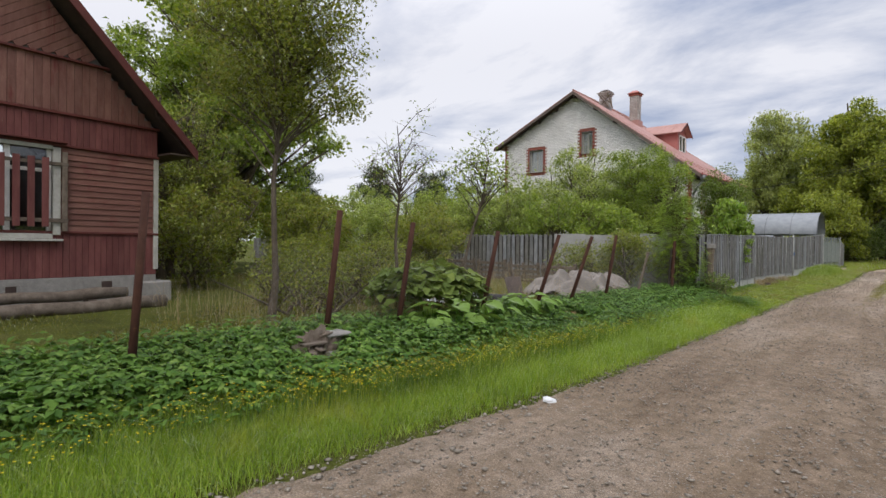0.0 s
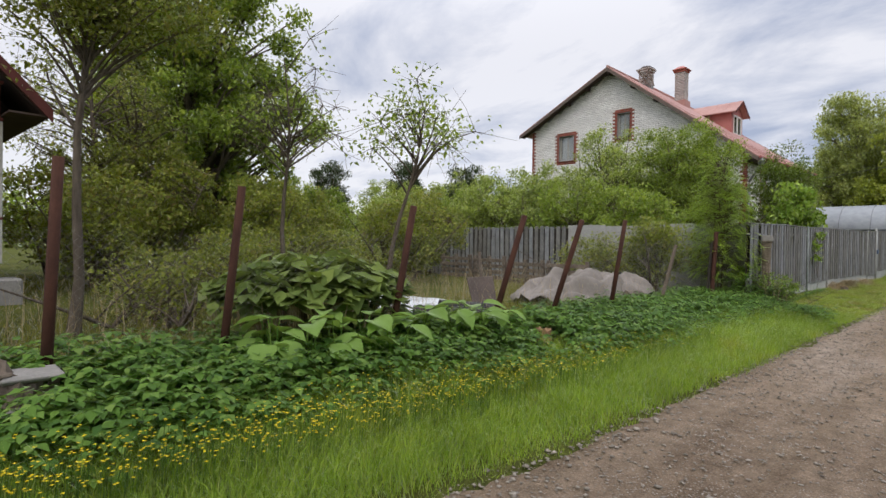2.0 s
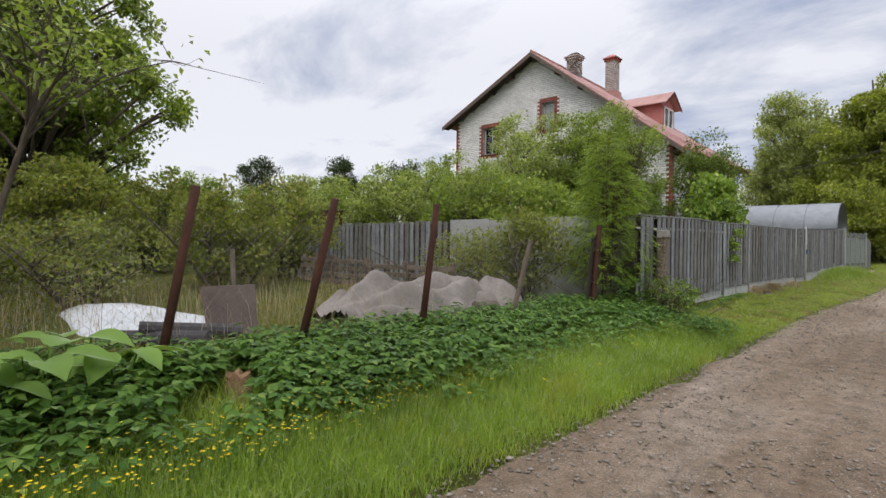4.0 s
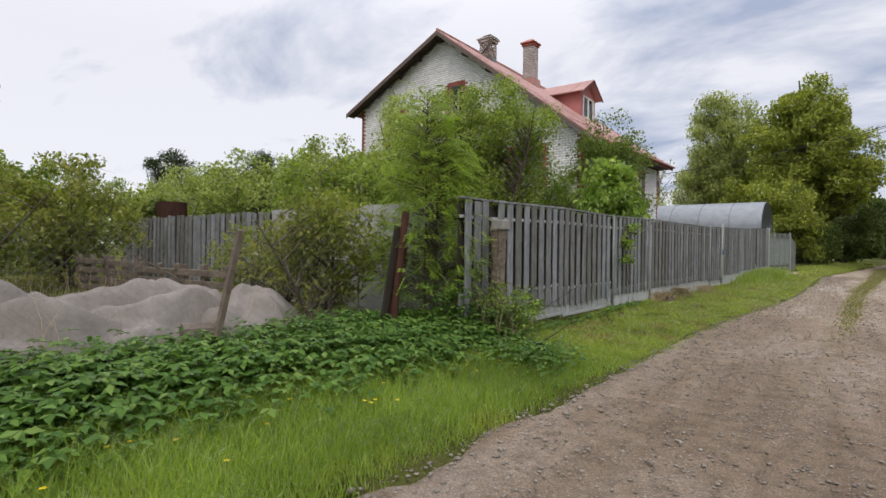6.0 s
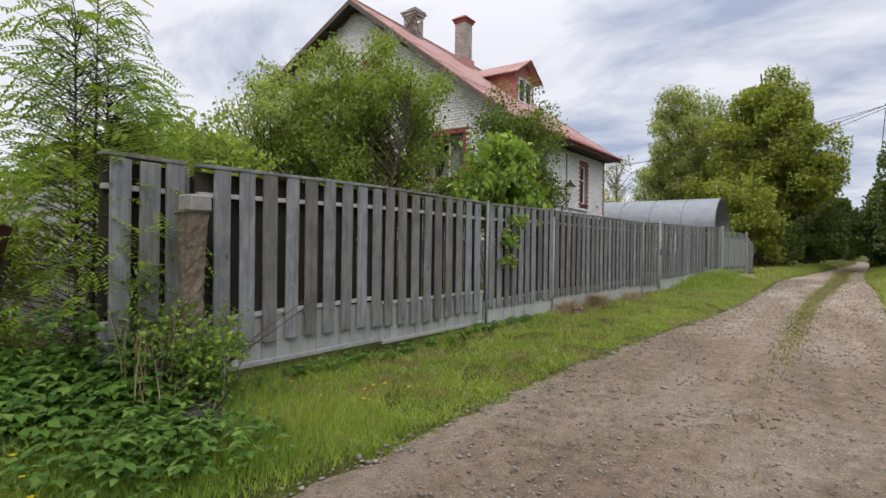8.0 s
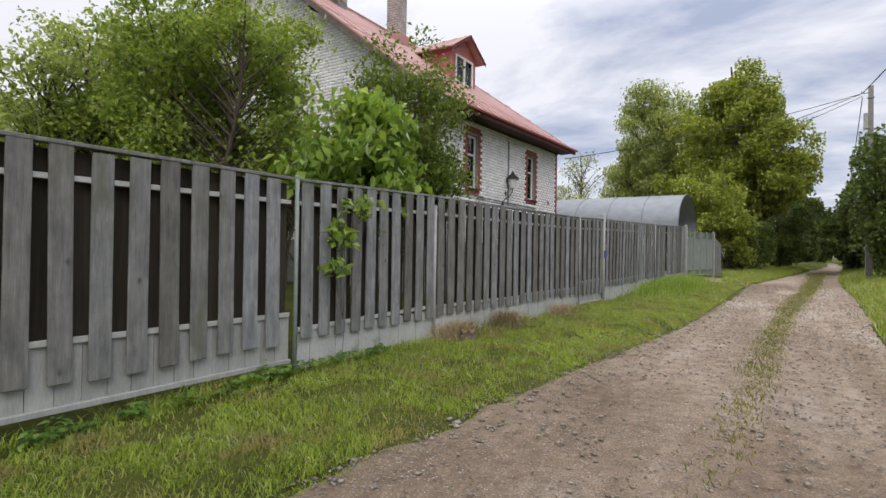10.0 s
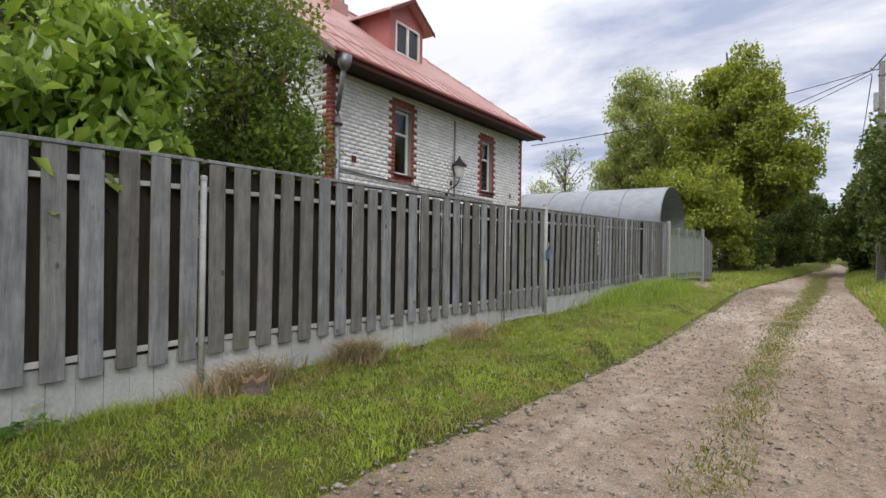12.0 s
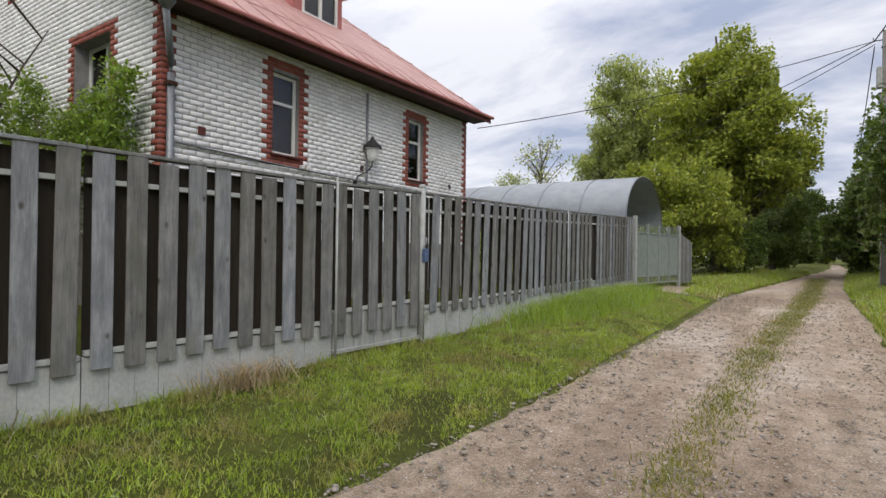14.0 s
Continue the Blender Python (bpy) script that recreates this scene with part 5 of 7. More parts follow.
for i in range(12):
    z = ZF + i * 0.24
    part("side_board", boxes((-RD, -0.06, -0.028, 0.0, z + 0.003, z + 0.237), bevel=0.004), CLAP, rh)
# window with casing and slatted shutter boards
rw = new("window"); rw.parent = rh
rw["label"] = "window in peeling white casing behind nailed slats"
part("casing", boxes((-0.02, 0.045, -WU0 - 0.0, -WU0 + 0.12, WZA - 0.02, WZB + 0.02), (-0.02, 0.045, -WU1 - 0.12, -WU1, WZA - 0.02, WZB + 0.02), (-0.02, 0.043, -WU1, -WU0, WZB - 0.02, WZB + 0.09), (-0.02, 0.047, -WU1, -WU0, WZA - 0.09, WZA - 0.0), bevel=0.006), OLDWHITE, rw, "peeling white casing")
part("drip_board", boxes((-0.02, 0.14, -WU1 - 0.2, -WU0 + 0.2, WZB + 0.095, WZB + 0.13), bevel=0.006), MAROON, rw)
part("sill", boxes((-0.02, 0.12, -WU1 - 0.14, -WU0 + 0.14, WZA - 0.13, WZA - 0.092), bevel=0.006), OLDWHITE, rw)
um = (WU0 + WU1) / 2
part("frame", boxes((-0.10, -0.04, -WU0 - 0.06, -WU0, WZA, WZB - 0.02), (-0.10, -0.04, -WU1, -WU1 + 0.06, WZA, WZB - 0.02), (-0.10, -0.04, -um - 0.04, -um + 0.04, WZA, WZB - 0.02), (-0.10, -0.042, -WU1 + 0.06, -WU0 - 0.06, WZB - 0.42, WZB - 0.36)), WHITEP, rw, "white window frame")
g = part("pane", boxes((-0.075, -0.07, -WU1 + 0.02, -WU0 - 0.02, WZA + 0.01, WZB - 0.03)), GLASS, rw)
g.visible_shadow = False
for i in range(6):
    u = WU0 + 0.13 + i * 0.205
    part("slat", boxes((0.095, 0.115, -u - 0.052, -u + 0.052, WZA + 0.12, WZB - 0.18), bevel=0.004), REDBOARD, rw, "nailed red slat")
part("cross_bar", boxes((0.05, 0.094, -WU1 - 0.1, -WU0 + 0.22, WZB - 0.30, WZB - 0.24), (0.05, 0.094, -WU1 - 0.1, -WU0 + 0.22, WZA + 0.2, WZA + 0.27), bevel=0.005), DEADWOOD, rw, "grey cross bars")
part("shutter_post", boxes((0.05, 0.09, -WU0 + 0.13, -WU0 + 0.21, WZA + 0.05, WZB - 0.05), bevel=0.005), DEADWOOD, rw)
# roof
sl2 = (R_AP - 3.42) / (RW / 2)
for sgn in (1, -1):
    ye = -RW / 2 + sgn * (RW / 2 + 0.55)
    ze = R_AP - sl2 * (RW / 2 + 0.55)
    for nm, lift, th, mat, xo in (("roof_slope", 0.12, 0.035, DARKFELT, 0.55), ("roof_deck", 0.08, 0.03, SOFFIT, 0.53)):
        pts = [(-RW / 2, R_AP + lift), (ye, ze + lift), (ye, ze + lift - th), (-RW / 2, R_AP + lift - th)]
        part(nm, prism(bmesh.new(), pts, "x", -RD - 0.4, xo), mat, rh)
    part("barge_board", prism(bmesh.new(), [(-RW / 2, R_AP + 0.12), (ye, ze + 0.12), (ye, ze - 0.08), (-RW / 2, R_AP - 0.08)], "x", 0.552, 0.585), MAROON, rh, "dark red barge board")
    part("eave_boxing", boxes((-RD, 0.5, min(ye, -0.0 if sgn > 0 else ye) + (0.02 if sgn > 0 else 0), max(ye, -RW if sgn < 0 else ye) - 0.02, ze - 0.02, ze + 0.01)) if sgn < 0 else boxes((-RD, 0.5, 0.02, ye - 0.02, ze + 0.0, ze + 0.03)), SOFFIT, rh)
    for k in range(6):
        x = 0.4 - k * 1.4
        part("rafter", prism(bmesh.new(), [(-RW / 2 + sgn * (RW / 2 - 0.2), R_AP - sl2 * (RW / 2 - 0.2) + 0.045), (ye - sgn * 0.03, ze + 0.07), (ye - sgn * 0.03, ze - 0.03), (-RW / 2 + sgn * (RW / 2 - 0.2), R_AP - sl2 * (RW / 2 - 0.2) - 0.08)], "x", x - 0.05, x), SOFFIT, rh)
# logs in front of the wall
for k, (x, u0, u1, z, r, lab) in enumerate(((0.42, 0.75, 5.6, 0.15, 0.10, "old grey log lying along the house wall"), (0.85, 0.25, 5.9, -0.02, 0.115, "weathered bare log on the ground by the house"))):
    p0 = Matrix.LocRotScale((-11.45, 4.4, 0.55), Euler((0, 0, RHA)), None)
    lg = thing("log", p0 @ Vector((x, -u0, z)), lab, "log", RHA)
    n = 9
    L = u1 - u0
    part("trunk", one_tube([(0.03 * math.sin(i), -L * i / n, 0.02 * math.sin(i * 2.3)) for i in range(n + 1)], [r * (1 + 0.08 * math.sin(i * 1.7)) for i in range(n + 1)], 10), DEADWOOD, lg, smooth=True)
    for uu in (0.6, 3.6) if k == 0 else ():
        part("block", boxes((-0.12, 0.12, -uu - 0.07, -uu + 0.07, -r - 0.22, -r + 0.01)), DEADWOOD, lg)

# ---- plants: builders ----


def unit(v):
    return v / np.maximum(np.linalg.norm(v, axis=1, keepdims=True), 1e-9)


def leaf_arrays(P, D, U, L, W, fold=0.25):
    """Folded leaves: each has a stalk end, a tip and two sides raised along the fold."""
    n = len(P)
    S = unit(np.cross(D, U))
    U2 = np.cross(S, D)
    L, W = np.broadcast_to(L, n)[:, None], np.broadcast_to(W, n)[:, None]
    a, t = P - D * L * 0.5, P + D * L * 0.5 - U2 * L * 0.08
    m = P - D * L * 0.08 + U2 * W * fold
    V = np.stack([a, m + S * W * 0.5, t, m - S * W * 0.5], 1).reshape(-1, 3)
    i = np.arange(n)[:, None] * 4
    F = np.concatenate([i + [0, 1, 2], i + [0, 2, 3]], 1).reshape(-1, 3)
    return V, F


def blade_arrays(P, h, w, lean, g):
    n = len(P)
    th = g.uniform(0, 2 * np.pi, n)
    S = np.stack([np.cos(th), np.sin(th), np.zeros(n)], 1) * (w * 0.5)[:, None]
    ph = g.uniform(0, 2 * np.pi, n)
    B = np.stack([np.cos(ph), np.sin(ph), np.zeros(n)], 1) * (lean * h)[:, None]
    Z = np.zeros((n, 3)); Z[:, 2] = h
    V = np.stack([P - S, P + S, P + Z * 0.55 + B * 0.3 + S * 0.7, P + Z * 0.55 + B * 0.3 - S * 0.7, P + Z * (1 - 0.25 * lean[:, None]) + B], 1).reshape(-1, 3)
    i = np.arange(n)[:, None] * 5
    F = np.concatenate([i + [0, 1, 2], i + [0, 2, 3], i + [3, 2, 4]], 1).reshape(-1, 3)
    return V, F


def tube_arrays(paths, sides=5):
    """Tapered bars; paths: lists of (points, radii)."""
    VV, FF, off = [], [], 0
    ang = np.arange(sides) * 2 * np.pi / sides
    for pts, rad in paths:
        pts, rad = np.asarray(pts, float), np.asarray(rad, float)
        d = unit(np.gradient(pts, axis=0))
        ref = np.where(np.abs(d[:, 2:3]) > 0.9, [[1.0, 0, 0]], [[0, 0, 1.0]])
        a = unit(np.cross(d, ref)); b = np.cross(d, a)
        ring = pts[:, None] + (a[:, None] * np.cos(ang)[None, :, None] + b[:, None] * np.sin(ang)[None, :, None]) * rad[:, None, None]
        n = len(pts)
        VV.append(ring.reshape(-1, 3))
        i, k = np.meshgrid(np.arange(n - 1), np.arange(sides), indexing="ij")
        k2 = (k + 1) % sides
        FF.append(np.stack([off + i * sides + k, off + i * sides + k2, off + (i + 1) * sides + k2, off + (i + 1) * sides + k], -1).reshape(-1, 4))
        off += n * sides
    return np.concatenate(VV), np.concatenate(FF)


def random_dirs(g, n, flat=1.0):
    v = g.normal(size=(n, 3)); v[:, 2] *= flat
    return unit(v)


def grow(name, label, category, base, top, trunk_r, crowns, leaf_mat, leaves, leaf_l, clumps, clump_r, seed, ratio=0.62, bark=None, lean=(0, 0), stems=1, droop=0.2, group="", twigs=3, blossom=0, sink=0.1, steep=0.55):
    """A tree or bush: one or more tapered stems, a limb to every clump of the crown, twigs, and leaves about the clumps.
    crowns: ellipsoids (x, y, z, rx, ry, rz) from the base."""
    g = np.random.default_rng(seed)
    gz = ground_z(base[0], base[1])
    root = thing(name, (base[0], base[1], gz), label, category, 0, group)
    vol = np.array([c[3] * c[4] * c[5] for c in crowns]) ** 0.8
    cl = []
    while len(cl) < clumps:
        c = crowns[g.choice(len(crowns), p=vol / vol.sum())]
        d = g.normal(size=3); d /= np.linalg.norm(d)
        wob = 1 + 0.22 * noise.noise((d[0] * 2.2 + seed, d[1] * 2.2, d[2] * 2.2))
        r = g.random() ** (1 / 2.6) * wob
        p = np.array(c[:3]) + d * r * np.array(c[3:])
        if p[2] > 0.12:
            cl.append(p)
    cl = np.array(cl)
    paths, tr = [], []
    for s in range(stems):
        o = g.normal(size=2) * (0.0 if stems == 1 else 0.12 + 0.03 * stems)
        sp = o * (1.0 if stems == 1 else 2.6) + np.array(lean) * 1.0
        k = 8
        pts = np.array([[o[0] * 0.6 * (stems > 1) + sp[0] * (i / k) ** 1.2 + 0.03 * top * math.sin(i * 1.3 + s) * 0.3 * (i > 0), o[1] * 0.6 * (stems > 1) + sp[1] * (i / k) ** 1.2 + 0.03 * top * math.cos(i * 1.1 + s * 2) * 0.3 * (i > 0), -sink + (top + sink) * i / k] for i in range(k + 1)])
        tr.append(pts)
        rad = trunk_r * (1 - 0.86 * np.linspace(0, 1, k + 1) ** 0.9)
        rad[0] *= 1.35
        paths.append((pts, rad))
    for p in cl:
        t = tr[g.integers(stems)]
        hd = np.hypot(*(p[:2] - t[-1, :2] * 0.5))
        za = np.clip(p[2] - steep * hd - 0.1 * top, 0.12 * top, top * 0.97)
        a = np.array([np.interp(za, t[:, 2], t[:, j]) for j in range(3)])
        m = (a + p) / 2 + np.array([0, 0, 0.12 * hd]) + g.normal(size=3) * 0.06 * np.linalg.norm(p - a)
        pts = np.array([(1 - u) ** 2 * a + 2 * u * (1 - u) * m + u * u * p for u in np.linspace(0, 1, 5)])
        r0 = min(trunk_r * 0.42, 0.018 + 0.016 * np.linalg.norm(p - a)) * (1 - 0.5 * za / top)
        paths.append((pts, np.linspace(r0, 0.25 * r0 + 0.002, 5)))
    for k in range(stems):
        Vt, Ft = tube_arrays(paths[k:k + 1], 7)
        np_object("trunk" if stems == 1 else "stem", Vt, Ft, bark or BARK, root, "", True)
    Vt, Ft = tube_arrays(paths[stems:], 5)
    np_object("limb_spray", Vt, Ft, bark or BARK, root, "", True)["kind"] = "stuff"
    if twigs:
        tw = []
        for p in cl:
            for _ in range(twigs):
                q = p + g.normal(size=3) * clump_r * np.array([0.8, 0.8, 0.7])
                mm = (p + q) / 2 + g.normal(size=3) * 0.1 * clump_r
                tw.append((np.array([p, mm, q]), np.array([0.0065, 0.0045, 0.0025]) * max(0.7, min(2.2, clump_r * 2))))
        Vt, Ft = tube_arrays(tw, 3)
        np_object("twig_spray", Vt, Ft, bark or BARK, root)["kind"] = "stuff"
    if leaves:
        wgt = g.uniform(0.35, 1.0, clumps) ** 1.5
        idx = g.choice(clumps, leaves, p=wgt / wgt.sum())
        P = cl[idx] + np.clip(g.normal(size=(leaves, 3)), -1.7, 1.7) * clump_r * np.array([0.62, 0.62, 0.5])
        P[:, 2] = np.maximum(P[:, 2], 0.05)
        D = random_dirs(g, leaves); D[:, 2] -= droop; D = unit(D)
        U = random_dirs(g, leaves); U[:, 2] = np.abs(U[:, 2]) + 0.8; U = unit(U)
        ll = leaf_l * g.uniform(0.65, 1.3, leaves)
        V, F = leaf_arrays(P, D, U, ll, ll * ratio)
        np_object("crown", V, F, leaf_mat, root)
    if blossom:
        idx = g.choice(clumps, blossom)
        P = cl[idx] + g.normal(size=(blossom, 3)) * clump_r * 0.6
        V, F = leaf_arrays(P, random_dirs(g, blossom), random_dirs(g, blossom), 0.05, 0.05)
        np_object("blossom", V, F, BLOSSOM, root, "scattered white blossom")["kind"] = "stuff"
    return root


# ---- trees and bushes, yard by yard ----
grow("yard_tree", "slender yard tree with sparse young leaves", "tree", (-7.75, 4.75), 6.3, 0.062,
     [(0.0, 0.15, 5.2, 1.35, 1.45, 1.9), (-0.4, -0.1, 4.3, 1.1, 1.0, 1.2), (0.1, 0.9, 4.3, 0.8, 0.8, 0.9)], OLIVE, 24000, 0.068, 120, 0.34, 21, lean=(0.1, 0.3), twigs=5, steep=0.25)
grow("big_yard_tree", "tall full-crowned green tree at the back of the yard", "tree", (-22.0, 10.9), 11.8, 0.28,
     [(0, 0, 8.4, 4.1, 4.1, 4.8), (0.5, 0.3, 5.2, 4.0, 4.0, 3.0)], APPLE, 52000, 0.19, 270, 0.46, 22, twigs=2)
grow("thin_apple_tree", "leaning young apple tree with few leaves", "tree", (-6.5, 8.05), 3.1, 0.05,
     [(0.4, 0.55, 2.75, 0.65, 0.85, 0.42), (0.3, 0.4, 3.2, 0.35, 0.45, 0.42), (0.1, -0.1, 2.6, 0.5, 0.5, 0.25)], APPLE, 1000, 0.07, 24, 0.3, 23, lean=(0.4, 0.5), twigs=7, steep=0.5)
grow("bare_sapling", "sparse old apple tree with bare twigs in the yard", "tree", (-7.0, 6.9), 3.5, 0.045,
     [(0.0, 0.15, 2.75, 0.75, 0.8, 0.5), (0.1, 0.3, 3.5, 0.3, 0.3, 0.5)], APPLE, 420, 0.06, 26, 0.26, 24, twigs=8, steep=0.15)
grow("old_fruit_tree", "old fruit tree with bare mossy limbs and few leaves", "tree", (-17.6, 6.9), 5.6, 0.16,
     [(0, 0, 4.4, 2.4, 2.2, 1.6), (0.4, 0.4, 3.0, 1.6, 1.6, 0.9)], OLIVE, 5200, 0.1, 90, 0.5, 26, stems=2, twigs=8, steep=0.2)
for i, (x, y, h, r, n, L, mat, lab) in enumerate((
        (-12.3, 13.1, 2.3, 1.3, 6000, 0.075, OLIVE, "rounded olive-green bush in the yard"),
        (-13.9, 15.6, 2.6, 1.3, 5200, 0.08, OLIVE, "rounded olive-green bush by the board fence"),
        (-15.8, 10.8, 3.0, 1.6, 5600, 0.09, OLIVE, "shaded olive bush under the big tree"),
        (-16.6, 8.0, 3.6, 1.7, 6000, 0.10, DARKLEAF, "dense dull-green bush behind the wooden house"),
        (-19.5, 8.5, 3.2, 1.8, 5500, 0.12, DARKLEAF, "dense dull-green bush behind the wooden house"),
        (-18.6, 13.6, 2.9, 1.7, 5200, 0.10, OLIVE, "shaded olive bush under the big tree"),
        (-24.0, 16.5, 4.0, 2.4, 6500, 0.15, APPLE, "full green bush at the back of the yard"),
        (-28.0, 13.0, 5.0, 2.8, 6500, 0.17, APPLE, "full green bush at the back of the yard"),
        # these two bushes are added as a stand-in for shade by the house
        (-13.6, 6.3, 2.3, 1.2, 3200, 0.08, DARKLEAF, "dull bush added for the shade beside the wooden house"),
        (-17.5, 6.0, 3.0, 1.4, 3600, 0.09, DARKLEAF, "dull bush added for the shade beside the wooden house"),
        (-12.8, 8.8, 1.25, 1.1, 2400, 0.07, OLIVE, "low weedy bush in the yard grass"),
        (-8.9, 7.6, 1.2, 0.8, 1500, 0.06, OLIVE, "low weedy bush in the yard grass"),
        (-9.4, 5.9, 1.0, 0.75, 1200, 0.055, OLIVE, "low weedy bush in the yard grass"),
        (-7.9, 5.8, 0.95, 0.6, 1000, 0.05, OLIVE, "low weedy bush in the yard grass"),
        (-10.6, 9.9, 1.35, 0.9, 1900, 0.06, OLIVE, "low weedy bush in the yard grass"),
        (-6.35, 16.3, 1.7, 0.9, 4600, 0.06, OLIVE, "brushy olive shrub against the cement sheets"),
        (-8.2, 16.6, 1.45, 0.8, 2600, 0.06, OLIVE, "brushy olive shrub against the cement sheets"))):
    grow("bush", lab, "bush", (x, y), h * 0.8, 0.03 + 0.006 * h, [(0, 0, h * 0.55, r, r, h * 0.48)], mat, int(n * 1.35), L * 1.3, int(34 + 24 * r), 0.23 + 0.04 * r, 40 + i, stems=5, group="yard bushes", twigs=3)
for i, (x, y, h, r) in enumerate(((-11.3, 20.6, 3.6, 1.5), (-13.6, 21.4, 4.1, 1.6), (-16.2, 21.2, 4.0, 1.6), (-18.8, 22.0, 4.0, 1.7), (-21.6, 22.5, 4.3, 1.9), (-15.4, 24.0, 4.9, 1.5), (-8.4, 19.8, 3.2, 1.2), (-24.8, 24.0, 4.4, 2.1), (-28.5, 25.5, 4.9, 2.3), (-20.5, 27.5, 5.6, 2.2), (-25.5, 30.0, 6.0, 2.4), (-17.6, 18.9, 2.9, 1.0), (-31.0, 21.0, 5.0, 2.4), (-33.5, 29.0, 6.2, 2.6))):
    grow("orchard_bush", "light green orchard bush behind the side fence", "bush", (x, y), h * 0.85, 0.06, [(0, 0, h * 0.62, r, r, h * 0.42)], PALELEAF if i % 3 else APPLE, 7500, 0.125, 80, 0.30, 60 + i, stems=3, group="orchard bushes", blossom=150 if i % 2 else 0)
grow("plum_tree", "young plum tree with pale leaves before the gable", "tree", (-12.6, 25.3), 6.0, 0.09, [(0, 0, 4.6, 1.5, 1.4, 2.2), (0.4, 0.3, 3.0, 1.5, 1.5, 1.4)], PALELEAF, 8500, 0.11, 120, 0.28, 80, stems=2, blossom=250)
grow("plum_tree", "young plum tree with pale leaves and some blossom", "tree", (-10.6, 23.0), 4.8, 0.08, [(0, 0, 3.6, 1.4, 1.4, 1.7)], PALELEAF, 6800, 0.105, 95, 0.28, 81, stems=2, blossom=500)
grow("plum_tree", "pale-leaved fruit tree with some blossom", "tree", (-14.6, 26.6), 5.2, 0.08, [(0, 0, 3.8, 1.5, 1.4, 1.8)], PALELEAF, 6200, 0.11, 90, 0.28, 82, stems=2, blossom=500)
grow("apple_tree", "broad leafy apple tree behind the board fence", "tree", (-8.7, 24.2), 5.0, 0.075, [(0, 0, 4.2, 1.95, 1.95, 1.9), (-0.4, -0.3, 3.0, 2.1, 1.9, 1.2)], APPLE, 36000, 0.092, 170, 0.33, 83, stems=2, twigs=3)
grow("guelder_bush", "bright guelder rose bush leaning over the fence", "bush", (-5.35, 24.45), 2.3, 0.02, [(0.1, -0.1, 2.7, 0.7, 0.75, 0.75), (0.1, 0.35, 2.9, 0.6, 0.5, 0.8), (0.1, -0.5, 2.2, 0.6, 0.7, 0.5), (0.15, 0.1, 1.9, 0.7, 0.8, 0.6)], VIBURN, 3600, 0.175, 50, 0.28, 84, ratio=0.58, stems=5, droop=0.9)
grow("dark_bush", "tall dense dark green bush behind the fence", "bush", (-6.05, 26.5), 3.6, 0.04, [(0, 0, 3.5, 1.0, 1.05, 1.75), (-0.2, 0.2, 2.4, 1.1, 1.15, 1.1)], DEEP, 20000, 0.085, 150, 0.32, 85, stems=5)
grow("climbing_vine", "green climbing vine on the gable corner of the brick house", "vine", (-10.0, 30.15), 3.6, 0.014, [(-0.5, 0, 3.0, 1.5, 0.22, 0.85), (0.9, 0.05, 3.4, 0.55, 0.2, 0.9), (-2.2, 0, 3.4, 0.4, 0.25, 1.5)], VIBURN, 10500, 0.08, 130, 0.2, 86, stems=4)
grow("dark_bush", "dense dark bush against the brick house", "bush", (-11.9, 28.6), 3.2, 0.05, [(0, 0, 2.9, 1.5, 1.0, 1.4)], DEEP, 14000, 0.085, 100, 0.3, 87, stems=4)
# beyond the brick house
grow("willow_tree", "tall pale willow tree beyond the arched canopy", "tree", (-9.8, 68.0), 15.5, 0.35, [(0, 0, 10.8, 3.1, 3.3, 5.2), (-0.8, 0, 7.0, 3.5, 3.6, 3.8)], WILLOW, 40000, 0.3, 260, 0.75, 90, ratio=0.4, droop=0.6)
grow("maple_tree", "large bright green maple tree beside the lane", "tree", (-3.6, 64.0), 15.2, 0.4, [(-0.7, 0, 9.8, 3.6, 3.6, 4.0), (0.9, 0, 12.3, 2.2, 2.2, 2.8), (1.2, 0, 7.6, 4.2, 4.0, 3.6), (-1.6, 0, 5.0, 4.6, 4.2, 3.0)], MAPLE, 76000, 0.29, 380, 0.72, 91)
grow("lane_bush", "dense green bush overhanging the lane", "bush", (-4.6, 57.0), 5.5, 0.12, [(0, 0, 3.2, 3.0, 3.2, 2.9)], MAPLE, 15000, 0.22, 80, 0.6, 92, stems=4)
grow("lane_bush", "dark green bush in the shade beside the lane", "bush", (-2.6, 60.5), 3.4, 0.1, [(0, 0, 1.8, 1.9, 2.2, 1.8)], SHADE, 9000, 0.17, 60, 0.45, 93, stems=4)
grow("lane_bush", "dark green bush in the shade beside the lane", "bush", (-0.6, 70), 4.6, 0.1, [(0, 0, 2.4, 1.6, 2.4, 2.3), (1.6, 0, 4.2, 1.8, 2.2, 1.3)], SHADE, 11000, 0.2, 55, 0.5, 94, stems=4)
